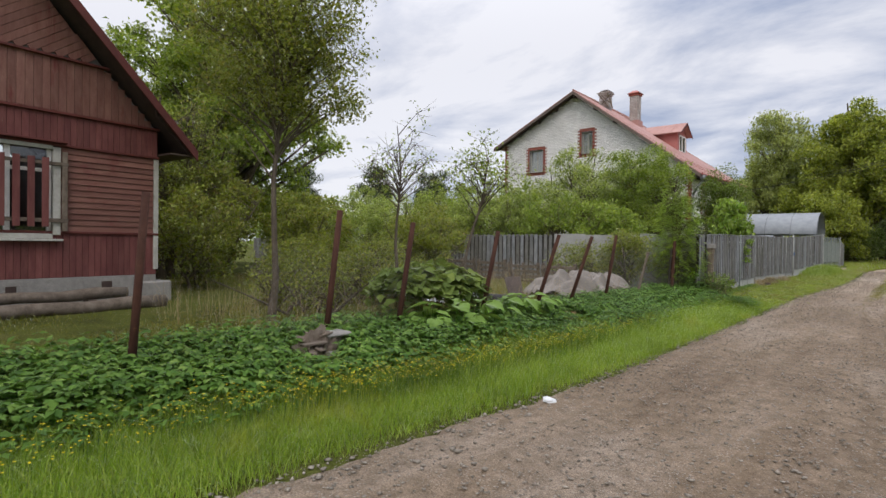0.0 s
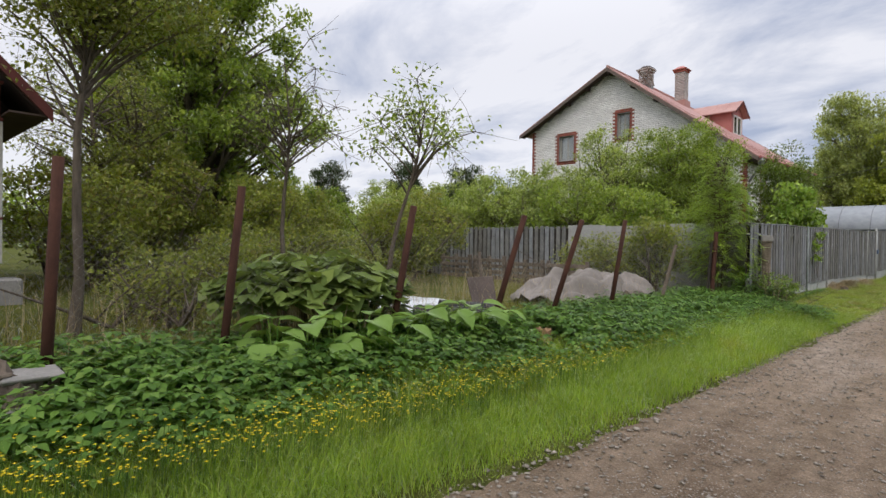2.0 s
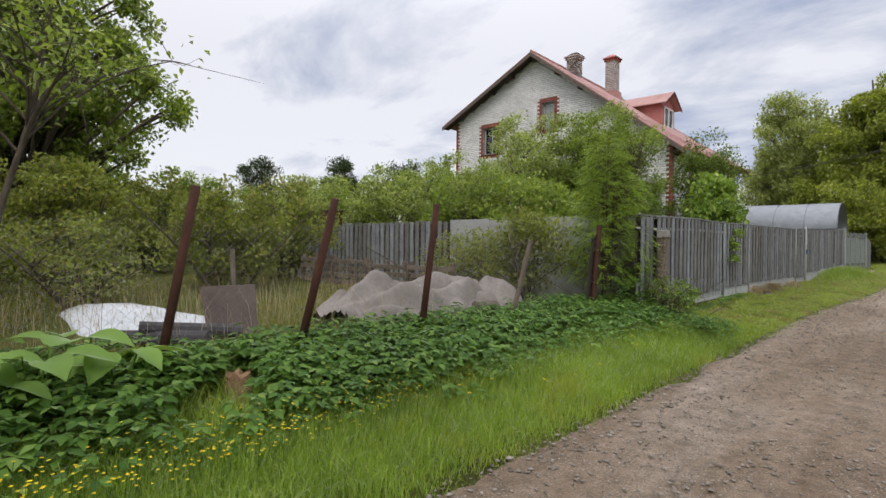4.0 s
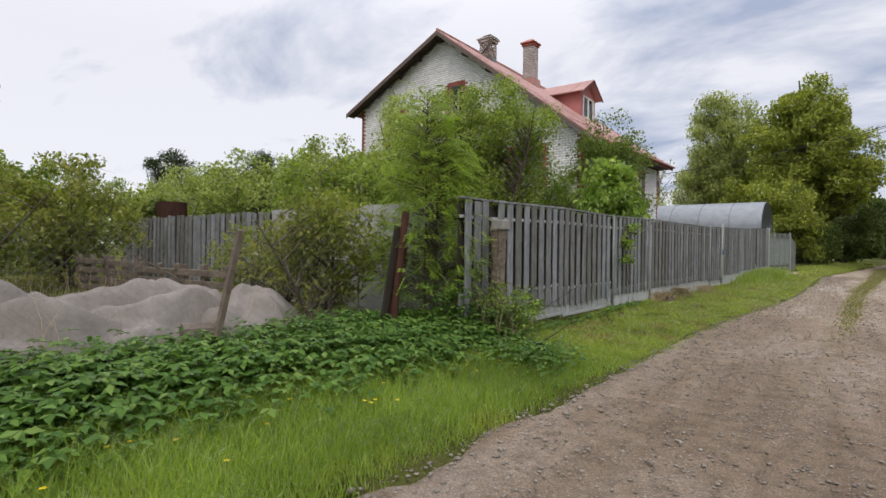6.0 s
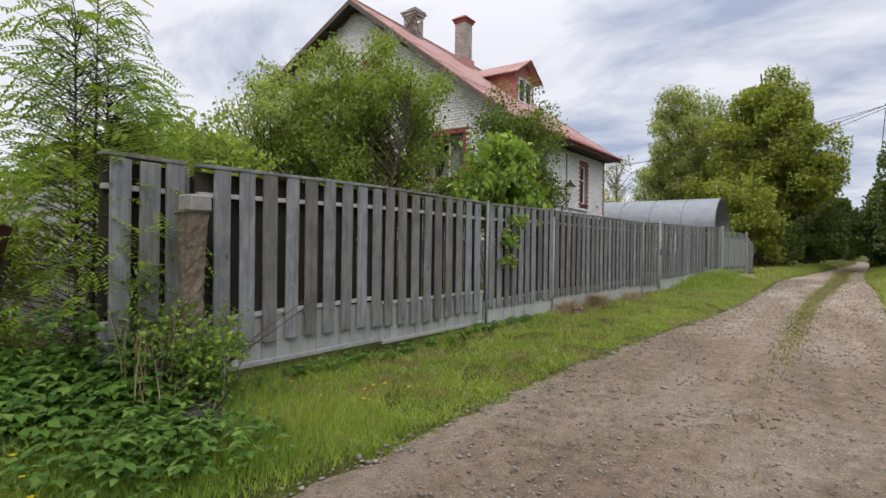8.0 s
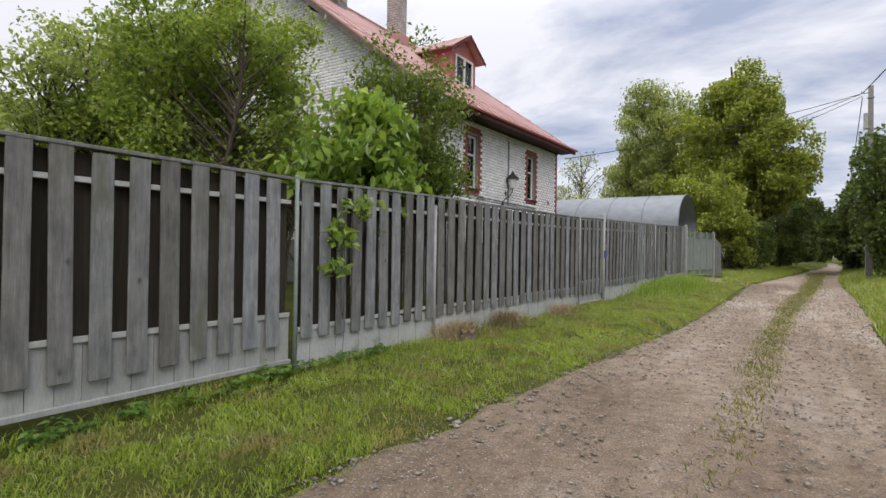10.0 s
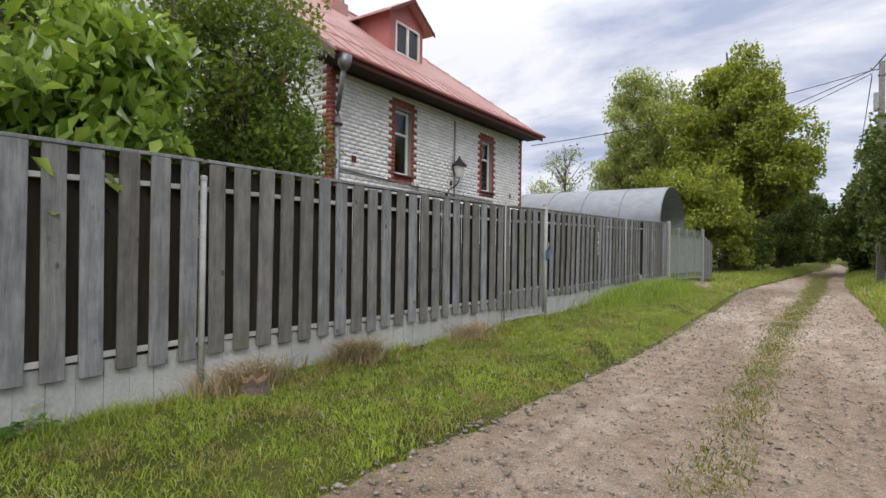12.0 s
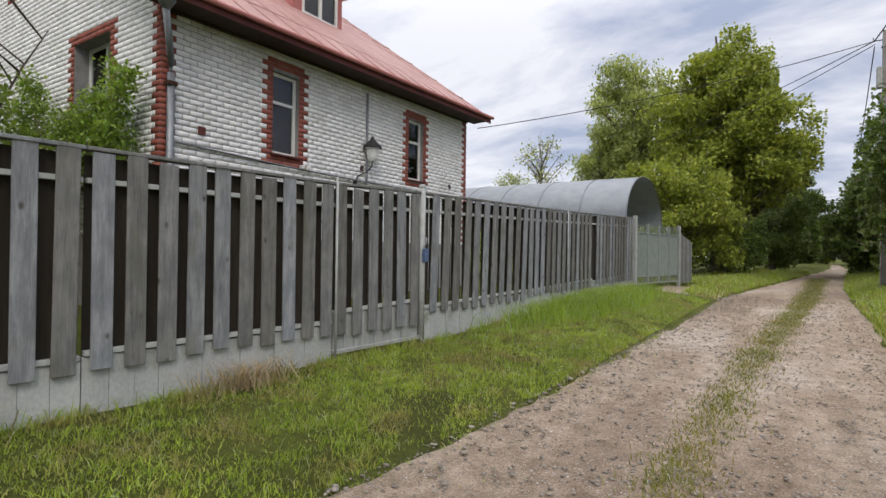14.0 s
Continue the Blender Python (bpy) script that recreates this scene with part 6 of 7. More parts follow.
for i, (x, y, h, r) in enumerate(((4.1, 46.6, 7.0, 1.5), (5.2, 59.0, 8.0, 2.0), (6.9, 53.0, 9.0, 2.5), (6.3, 68.0, 10.0, 2.6), (7.6, 80.0, 12.0, 3.3), (10.0, 60.0, 11.5, 3.3), (9.6, 100.0, 13.0, 4.0), (3.0, 128.0, 9.0, 3.6), (9.0, 134.0, 9.0, 4.0), (6.5, 150.0, 10.0, 5.0), (0.2, 92.0, 10.0, 3.0), (-1.2, 80.0, 9.0, 2.8), (4.6, 65.0, 6.0, 2.0), (5.8, 73.0, 6.0, 1.7), (12.0, 118.0, 12.0, 4.5))):
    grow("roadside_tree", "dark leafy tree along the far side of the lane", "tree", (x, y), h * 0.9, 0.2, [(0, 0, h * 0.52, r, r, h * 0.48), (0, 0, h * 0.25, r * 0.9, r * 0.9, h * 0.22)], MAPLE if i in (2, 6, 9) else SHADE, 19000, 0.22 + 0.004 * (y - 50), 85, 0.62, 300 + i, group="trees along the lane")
grow("dead_tree", "bare grey dying tree behind the canopy", "tree", (-13.2, 58.0), 8.0, 0.14, [(0, 0, 6.6, 1.6, 1.6, 1.9)], WILLOW, 500, 0.2, 34, 0.55, 108, twigs=8)
grow("dead_tree", "small bush with bare twigs by the house", "tree", (-12.0, 52.0), 5.2, 0.08, [(0, 0, 4.0, 1.3, 1.3, 1.3)], WILLOW, 1800, 0.14, 30, 0.4, 109, twigs=5)
for i, (x, y, h) in enumerate(((-46, 42, 11.0), (-40, 45, 10.0), (-33, 52, 9.5), (-52, 36, 10.0))):
    grow("pine_tree", "dark far pine tree above the orchard", "tree", (x, y), h * 0.95, 0.2, [(0, 0, h * 0.8, 2.0, 2.0, h * 0.18), (0, 0, h * 0.6, 2.3, 2.3, h * 0.14)], PINE, 6000, 0.34, 34, 0.6, 110 + i, ratio=0.3, group="far pines")
# far woods that close the view
g = np.random.default_rng(5)
VV, FF, off = [], [], 0
for k in range(230):
    a = math.radians(g.uniform(-178, 178))
    d = g.uniform(58, 85)
    cx, cy = -6 + d * math.sin(a), 20 + d * math.cos(a)
    if -6 < cx - (cy * 0.045) < 7 and cy > 0:
        d += 90; cx, cy = 6 + (d * math.sin(a)), 20 + d * math.cos(a)
    if abs(a) < 0.12 and cy < 100:
        continue
    h = g.uniform(5.5, 8.5) * (1.0 if d < 100 else 1.6)
    n = 620
    P = np.array([cx, cy, h * 0.5]) + unit(g.normal(size=(n, 3))) * (g.random((n, 1)) ** 0.4) * np.array([3.4, 3.4, h * 0.52])
    P[:, 2] = np.maximum(P[:, 2], 0.1)
    ll = g.uniform(0.35, 0.7, n)
    V, F = leaf_arrays(P, random_dirs(g, n), random_dirs(g, n), ll, ll * 0.7)
    VV.append(V); FF.append(F + off); off += len(V)
woods = np_object("far_woods", np.concatenate(VV), np.concatenate(FF), APPLE)
tagged(woods, "belt of green woods far behind the yards", "woods", kind="stuff")

# rowan sapling at the fence corner: feathered leaves on drooping stalks
g = np.random.default_rng(31)
rx, ry = -5.2, 17.12
rowan = thing("rowan_sapling", (rx, ry, ground_z(rx, ry)), "slender young rowan with feathery leaves by the fence corner", "tree")
H = 3.55
paths = []
for s in range(4):
    o = g.normal(size=2) * 0.13
    paths.append((np.array([[o[0] * (1 + 0.5 * u), o[1] * (1 + 0.5 * u), -0.1 + (H - 0.35 * s) * u] for u in np.linspace(0, 1, 7)]), np.linspace(0.022, 0.004, 7)))
PL, DL, UL, LL = [], [], [], []
for k in range(1150):
    st = paths[g.integers(4)][0]
    z = g.uniform(0.14, 1.0) ** 0.95 * st[-1, 2]
    b = np.array([np.interp(z, st[:, 2], st[:, j]) for j in range(3)])
    a = g.uniform(0, 2 * np.pi)
    reach = (0.18 + 0.68 * (1 - z / H) ** 0.8) * g.uniform(0.5, 1.15)
    out = np.array([math.cos(a), math.sin(a), 0.25])
    e = b + out * reach + np.array([0, 0, 0.06])
    if g.random() < 0.5:
        paths.append((np.array([b, (b + e) / 2 + [0, 0, 0.03], e]), np.array([0.005, 0.004, 0.002])))
    rd = unit(np.array([[math.cos(a + g.normal() * 0.7), math.sin(a + g.normal() * 0.7), -0.35 + 0.4 * g.normal()]]))[0]
    sd = unit(np.cross(rd, [0, 0, 1.0])[None])[0]
    LR = g.uniform(0.17, 0.26)
    for q in range(6):
        c = e + rd * LR * (q + 0.6) / 6.5 + np.array([0, 0, -0.02 * (q / 6) ** 2])
        for sg in (-1, 1):
            PL.append(c + sd * sg * 0.026); DL.append(sd * sg * 0.9 + rd * 0.45 + [0, 0, -0.1]); UL.append([0.1 * g.normal(), 0.1 * g.normal(), 1]); LL.append(0.07 * (1 - 0.25 * abs(q - 2.5) / 3))
V, F = tube_arrays(paths[:4], 6)
np_object("stem", V, F, BARK, rowan, smooth=True)
V, F = tube_arrays(paths[4:], 3)
np_object("twig_spray", V, F, BARK, rowan)["kind"] = "stuff"
PL, DL, UL, LL = np.array(PL), unit(np.array(DL)), unit(np.array(UL)), np.array(LL)
V, F = leaf_arrays(PL, DL, UL, LL, LL * 0.34)
np_object("crown", V, F, ROWAN, rowan, "feathery bright leaves")

# knotweed: broad dull leaves in layers over brown stalks
g = np.random.default_rng(33)
kx, ky = -6.15, 6.85
kw = thing("knotweed_clump", (kx, ky, ground_z(kx, ky)), "broad mound of dull green leaves over brown stalks", "plant")
n = 1000
a, rr = g.uniform(0, 2 * np.pi, n), np.sqrt(g.random(n))
P = np.stack([0.9 * rr * np.cos(a), 1.2 * rr * np.sin(a), 0.0 * a], 1)
tier = np.where(g.random(n) < 0.72, 0, np.where(g.random(n) < 0.6, 1, 2))
P[:, 2] = 0.60 + 0.36 * (1 - rr ** 3) - 0.17 * tier + g.normal(size=n) * 0.035 + 0.06 * np.sin(P[:, 0] * 9) * np.sin(P[:, 1] * 7)
D = np.stack([np.cos(a + g.normal(size=n)), np.sin(a + g.normal(size=n)), -0.25 + 0.2 * g.normal(size=n)], 1)
U = np.stack([0.3 * g.normal(size=n), 0.3 * g.normal(size=n), np.ones(n)], 1)
ll = g.uniform(0.16, 0.34, n)
V, F = leaf_arrays(P, unit(D), unit(U), ll, ll * 0.74, 0.12)
np_object("foliage", V, F, KNOTWEED, kw)["kind"] = "stuff"
st = []
for k in range(260):
    p = P[g.integers(n)]
    st.append((np.array([[p[0] * 0.8, p[1] * 0.8, -0.05], [p[0] * 0.9, p[1] * 0.95, p[2] * 0.5], p]), np.array([0.008, 0.006, 0.003])))
V, F = tube_arrays(st, 4)
np_object("stalk_mass", V, F, DRY, kw)["kind"] = "stuff"


# big soft leaves: each plant a rosette whose leaves are pieces of their own
def big_leaf_mesh(seed):
    g2 = random.Random(seed)
    bm = bmesh.new()
    n, m = 7, 5
    rows = []
    for i in range(n):
        u = i / (n - 1)
        w = 0.40 * (math.sin(math.pi * min(1, u * 1.02 + 0.06)) ** 0.7) * (1 - 0.35 * u) + 0.004
        if i == n - 1:
            w = 0.004
        rows.append([bm.verts.new((w * (j / (m - 1) * 2 - 1), u, 0.16 * abs(j / (m - 1) * 2 - 1) * w * 2 - 0.28 * u * u + 0.012 * math.sin(9 * u + j * 2 + seed) + g2.uniform(-0.006, 0.006))) for j in range(m)])
    for p, q in zip(rows, rows[1:]):
        for j in range(m - 1):
            bm.faces.new((p[j], p[j + 1], q[j + 1], q[j]))
    me = bpy.data.meshes.new("leaf"); bm.to_mesh(me); bm.free()
    me.materials.append(BURDOCK)
    for f in me.polygons:
        f.use_smooth = True
    return me


LEAVES = [big_leaf_mesh(i) for i in range(4)]
pg = random.Random(17)
spots = [(-5.42, 5.95), (-5.15, 5.85), (-4.95, 6.1), (-4.98, 6.42), (-4.92, 6.68), (-5.35, 7.1), (-5.5, 6.55), (-5.2, 7.62), (-5.1, 7.85), (-4.92, 7.95), (-4.85, 8.2), (-5.15, 8.45), (-5.0, 8.7), (-4.8, 6.95)]
for (x, y) in spots:
    pl = thing("burdock_plant", (x, y, ground_z(x, y)), "burdock plant with large soft bright green leaves", "plant", 0, "burdock along the fence")
    k = pg.randint(5, 7)
    a0 = pg.uniform(0, 6.3)
    bm = bmesh.new()
    for i in range(k):
        a = a0 + i * 2.4
        h = pg.uniform(0.34, 0.64)
        r = pg.uniform(0.06, 0.2)
        s = pg.uniform(0.23, 0.37)
        px_, py_ = r * math.sin(-a), r * math.cos(a)
        share("leaf", LEAVES[pg.randrange(4)], pl, (px_, py_, h), a, pg.uniform(-0.35, 0.25), pg.uniform(-0.25, 0.25), (s, s, s))
        tube(bm, [(0, 0, -0.03), (px_ * 0.6, py_ * 0.6, h * 0.6), (px_, py_, h)], [0.008, 0.006, 0.005], 5)
    part("stalk", bm, HERB, pl)

# ---- grass and herbs ----


def grass_object(name, label, x, y, h, w, lean, mat, seed, zfun=None):
    g2 = np.random.default_rng(seed)
    z = (zfun or ground_zv)(x, y) - 0.01
    V, F = blade_arrays(np.stack([x, y, z], 1), h, w, lean, g2)
    return tagged(np_object(name, V, F, mat), label, "grass", kind="stuff")


g = np.random.default_rng(50)
# long verge grass before the gate
n = 120000
y = 18.5 - 20.5 * g.random(n) ** 0.85
d = np.abs(g.normal(size=n)) * 0.62 + g.uniform(-0.05, 0.3, n)
x = table_v(y, EDGE_L) + 0.05 - d
patch = 0.6 + 0.4 * np.sin(y * 1.7 + 2 * np.sin(x * 2.3))
h = g.uniform(0.05, 0.20, n) * (0.55 + 0.75 * np.clip(d / 0.7, 0, 1)) * (0.75 + 0.5 * patch)
grass_object("verge_grass", "long bright green grass on the lane verge", x, y, h, g.uniform(0.004, 0.008, n), g.uniform(0.2, 0.9, n), GRASS, 51)
# grass among the herbs
n = 48000
y = g.uniform(-1.5, 17.6, n); x = table_v(y, EDGE_L) - g.uniform(0.8, 2.9, n)
grass_object("mixed_grass", "loose grass among the herbs", x, y, g.uniform(0.12, 0.38, n), g.uniform(0.005, 0.009, n), g.uniform(0.3, 1.0, n), GRASS, 52)
# mown strip between the lane and the board fence
tufts, per = 16000, 12
n = tufts * per
ty_ = 17.8 + 25 * g.random(tufts) ** 1.35
spread_ = g.choice([0.03, 0.05, 0.2], tufts)
y = np.repeat(ty_, per) + g.normal(size=n) * np.repeat(spread_, per)
tall = np.repeat(g.uniform(0.5, 1.5, tufts), per)
fx = table_v(y, FENCE_X); ex = table_v(y, EDGE_L)
u = np.repeat(g.random(tufts), per)
x = np.maximum(fx + 0.03 + (ex + 0.12 - fx) * u + g.normal(size=n) * np.repeat(spread_, per), fx + 0.03)
bare = np.sin(y * 2.1 + 1.5 * np.sin(x * 3)) * np.sin(x * 4.1 + y) + 0.5 * np.sin(y * 5.3 + 2 * np.sin(x * 6.1))
keep = (bare > -0.62) | (g.random(n) < 0.22)
x, y, u, tall = x[keep], y[keep], u[keep], tall[keep]
m = len(x)
grass_object("mown_grass", "short green grass strip along the board fence", x, y, g.uniform(0.02, 0.075, m) * tall * (1 + 1.0 * (u < 0.08)), g.uniform(0.005, 0.010, m), g.uniform(0.3, 1.1, m), MOWN, 53)
n = 11000
y = g.normal(38.0, 1.8, n); x = table_v(y, FENCE_X) + 0.1 + np.abs(g.normal(size=n)) * 0.45
grass_object("tall_grass_tuft", "tall grass tufts at the foot of the fence", x, y, g.uniform(0.15, 0.5, n), g.uniform(0.007, 0.014, n), g.uniform(0.3, 0.9, n), GRASS, 54)
# strip between the wheel tracks
n = 70000
y = 17 + 46 * g.random(n) ** 1.1
mid = np.interp(y, [17, 23, 29, 33.5, 37.7, 44, 59, 66], [-0.75, -0.5, -0.3, -0.1, 0.2, 0.7, 1.5, 2.1])
clump = 0.5 + 0.5 * np.sin(y * 3.3 + 2.0 * np.sin(y * 0.9)) * np.sin(y * 1.1 + 4)
x = mid + g.normal(size=n) * (0.11 + 0.004 * np.clip(y - 30, 0, 30))
keep = g.random(n) < np.clip((y - 21) / 12, 0.015, 1) * (0.25 + 0.75 * clump)
x, y = x[keep], y[keep]; m = len(x)
zr_v = lambda xx, yy: table_v(yy, ROAD_Z) + 0.035
grass_object("track_grass", "thin grass strip between the wheel tracks", x, y, g.uniform(0.02, 0.075, m), g.uniform(0.006, 0.012, m), g.uniform(0.4, 1.2, m), YARDGRASS, 55, zr_v)
# far side of the lane and beyond
n = 30000
y = g.uniform(24, 75, n); x = table_v(y, EDGE_R) + np.abs(g.normal(size=n)) * 1.4 - 0.05
grass_object("far_verge_grass", "rough grass on the far side of the lane", x, y, g.uniform(0.08, 0.35, n), g.uniform(0.012, 0.025, n), g.uniform(0.3, 0.9, n), MOWN, 56)
n = 26000
y = g.uniform(43, 75, n); x = table_v(y, EDGE_L) - np.abs(g.normal(size=n)) * 1.6 + 0.05
ok = (y > 48.5) | (x > -2.4)
x, y = x[ok], y[ok]; m = len(x)
grass_object("far_verge_grass", "rough grass past the metal gate", x, y, g.uniform(0.05, 0.28, m), g.uniform(0.012, 0.025, m), g.uniform(0.3, 0.9, m), MOWN, 57)
# yard grass
n = 90000
x = -5.3 - 13 * g.random(n) ** 1.5; y = g.uniform(-1.5, 17.4, n)
ca, sa = math.cos(RHA), math.sin(RHA)
lx = (x + 11.45) * ca + (y - 4.4) * sa
ly = -(x + 11.45) * sa + (y - 4.4) * ca
keep = ~((lx < 0.05) & (ly < 0.1))
x, y = x[keep], y[keep]; m = len(x)
grass_object("yard_grass", "uneven mossy yard grass", x, y, g.uniform(0.04, 0.2, m) * (0.7 + 0.5 * np.sin(x * 1.1 + y * 0.8)), g.uniform(0.006, 0.012, m), g.uniform(0.3, 1.1, m), YARDGRASS, 58)
# dry stalks in the yard and along the plinth
n = 1500
x = -5.6 - 5 * g.random(n); y = g.uniform(3.5, 17, n)
grass_object("dry_stalks", "dry brown stalks of last year", x, y, g.uniform(0.3, 0.9, n), g.uniform(0.004, 0.007, n), g.uniform(0.1, 0.5, n), DRY, 59)
n = 2600
y = np.concatenate([g.normal(26.75, 0.15, 1300), g.normal(25.35, 0.22, 800), g.normal(29.0, 0.25, 500)]); x = table_v(y, FENCE_X) + 0.1 + np.abs(g.normal(size=n)) * 0.12
grass_object("dry_tuft", "dry straw-coloured grass tuft at the fence foot", x, y, g.uniform(0.1, 0.4, n), g.uniform(0.006, 0.012, n), g.uniform(0.5, 1.3, n), DRY, 60)


def herb_arrays(g, x, y, h, leaflet, spread):
    """Ground elder: three groups of three toothed leaflets on each stalk, held nearly flat."""
    n = len(x)
    z = ground_zv(x, y)
    P, D, U, L = [], [], [], []
    a0 = g.uniform(0, 2 * np.pi, n)
    for gr in range(3):
        a = a0 + gr * 2.09 + g.normal(size=n) * 0.25
        c = np.stack([x + np.cos(a) * spread * h, y + np.sin(a) * spread * h, z + h + g.normal(size=n) * 0.02], 1)
        for k in (-1, 0, 1):
            b = a + k * 1.05
            d = np.stack([np.cos(b), np.sin(b), -0.2 + 0.15 * g.normal(size=n)], 1)
            ln = leaflet * g.uniform(0.7, 1.25, n) * (1.0 if k == 0 else 0.85)
            P.append(c + unit(d) * ln[:, None] * 0.55); D.append(d); L.append(ln)
            U.append(np.stack([0.22 * g.normal(size=n), 0.22 * g.normal(size=n), np.ones(n)], 1))
    return leaf_arrays(np.concatenate(P), unit(np.concatenate(D)), unit(np.concatenate(U)), np.concatenate(L), np.concatenate(L) * 0.6, 0.12)


n = 11500
y = g.uniform(-1.5, 17.3, n)
u = g.random(n)
x = table_v(y, EDGE_L) - 1.12 - (1.7 - 0.25 * (y > 9)) * u + g.normal(size=n) * 0.15
lo = np.clip((table_v(y, EDGE_L) - x - 0.6) / 1.0, 0.25, 1)
keep = g.random(n) < 0.25 + 0.75 * (0.5 + 0.5 * np.sin(y * 0.9 + 1.4 * np.sin(x * 1.8)))
keep |= u > 0.35
for ex, ey, er in ((-4.86, 9.55, 0.22), (-4.6, 9.35, 0.32), (-4.4, 9.15, 0.3), (-4.25, 8.95, 0.28), (-5.3, 3.93, 0.36), (-5.0, 3.65, 0.32)):
    keep &= np.hypot(x - ex, y - ey) > er
x, y, lo = x[keep], y[keep], lo[keep]
V, F = herb_arrays(g, x, y, g.uniform(0.14, 0.36, len(x)) * (0.5 + 0.6 * lo), 0.098, 0.34)
tagged(np_object("ground_elder", V, F, HERB), "dense carpet of ground elder leaves below the fence", "herbs", kind="stuff")
st = [(np.array([[a, b, c - 0.02], [a, b, c + hh]]), np.array([0.004, 0.003])) for a, b, c, hh in zip(x[::3], y[::3], ground_zv(x[::3], y[::3]), g.uniform(0.1, 0.25, len(x[::3])))]
V, F = tube_arrays(st, 3)
tagged(np_object("herb_stalks", V, F, HERB), "thin green herb stalks", "herbs", kind="stuff")
# small weeds at the fence foot and bushes by the concrete post
y = np.concatenate([g.normal(17.25, 0.22, 170), g.normal(16.9, 0.2, 120), g.uniform(17.6, 24, 130), g.normal(16.75, 0.28, 260)])
x = np.concatenate([g.normal(-4.15, 0.15, 170), g.normal(-4.6, 0.2, 120), -4.35 + np.abs(g.normal(size=130)) * 0.08, g.normal(-3.4, 0.25, 260)])
V, F = herb_arrays(g, x, y, np.concatenate([g.uniform(0.15, 0.55, 170), g.uniform(0.2, 0.8, 120), g.uniform(0.03, 0.12, 130), g.uniform(0.06, 0.26, 260)]), 0.075, 0.3)
tagged(np_object("corner_weeds", V, F, HERB), "leafy weeds round the concrete post", "herbs", kind="stuff")
grow("currant_bush", "small bright currant bush before the concrete post", "bush", (-3.95, 17.3), 0.6, 0.012, [(0, 0, 0.52, 0.33, 0.34, 0.33)], VIBURN, 1500, 0.05, 26, 0.12, 140, stems=8, twigs=3)
grow("currant_bush", "small bright currant bush before the concrete post", "bush", (-4.5, 17.2), 0.9, 0.012, [(0, 0, 0.7, 0.3, 0.3, 0.42)], VIBURN, 1500, 0.05, 26, 0.12, 141, stems=8, twigs=3)
# dead brown canes by the post
g2 = np.random.default_rng(88)
cp = []
for i in range(26):
    bx, by = -4.0 + g2.normal() * 0.16, 17.0 + g2.normal() * 0.14
    h = g2.uniform(0.3, 0.95); dx_, dy_ = g2.normal() * 0.14, g2.normal() * 0.1
    z0 = ground_z(bx, by) - 0.03
    cp.append((np.array([[bx, by, z0], [bx + dx_ * 0.4, by + dy_ * 0.4, z0 + h * 0.6], [bx + dx_, by + dy_, z0 + h]]), np.array([0.006, 0.005, 0.002])))
V, F = tube_arrays(cp, 4)
tagged(np_object("dead_canes", V, F, DRY), "thin dead brown canes beside the concrete post", "stalks", kind="stuff")
# sprigs that hang over the fence
grow("hanging_sprig", "leafy sprig hanging through the fence", "plant", (-4.28, 23.05), 0.5, 0.006, [(0, 0, 1.45, 0.1, 0.2, 0.16), (0, -0.1, 1.05, 0.08, 0.14, 0.1), (0.0, 0.12, 1.75, 0.1, 0.2, 0.12)], VIBURN, 150, 0.115, 16, 0.1, 142, stems=1, twigs=2)
# buttercups
n = 3000
y = g.uniform(-1, 10.5, n)
x = table_v(y, EDGE_L) - 0.55 - np.abs(g.normal(size=n)) * 0.3
keep = g.random(n) < np.clip(1.25 - np.abs(y - 5.2) / 5.0, 0.08, 1)
x, y = x[keep], y[keep]; n = len(x)
z = ground_zv(x, y); hh = g.uniform(0.2, 0.36, n)
st = [(np.array([[a, b, c], [a + 0.01, b, c + h1 * 0.6], [a + 0.015, b + 0.01, c + h1]]), np.array([0.0022, 0.0018, 0.0015])) for a, b, c, h1 in zip(x, y, z, hh)]
V, F = tube_arrays(st, 3)
tagged(np_object("buttercup_stalks", V, F, HERB), "thin buttercup stalks", "flowers", kind="stuff")
P = np.repeat(np.stack([x + 0.015, y + 0.01, z + hh], 1), 4, 0)
a = np.tile(np.arange(4) * np.pi / 2, n) + g.normal(size=4 * n) * 0.2
D = np.stack([np.cos(a), np.sin(a), np.full(4 * n, 0.35)], 1)
V, F = leaf_arrays(P + unit(D) * 0.006, unit(D), np.tile([[0, 0, 1.0]], (4 * n, 1)), 0.012, 0.010, 0.1)
tagged(np_object("buttercups", V, F, YELLOW), "small yellow buttercups on the verge", "flowers", kind="stuff")
n = 60
y = g.uniform(10.5, 19, n); x = table_v(y, EDGE_L) - g.uniform(0.4, 1.3, n)
z = ground_zv(x, y) + 0.16
P = np.repeat(np.stack([x, y, z], 1), 5, 0); a = np.tile(np.arange(5) * 1.257, n)
D = np.stack([np.cos(a), np.sin(a), np.full(5 * n, 0.2)], 1)
V, F = leaf_arrays(P + unit(D) * 0.01, unit(D), np.tile([[0, 0, 1.0]], (5 * n, 1)), 0.026, 0.02, 0.1)
tagged(np_object("dandelions", V, F, YELLOW), "few yellow dandelions in the grass", "flowers", kind="stuff")

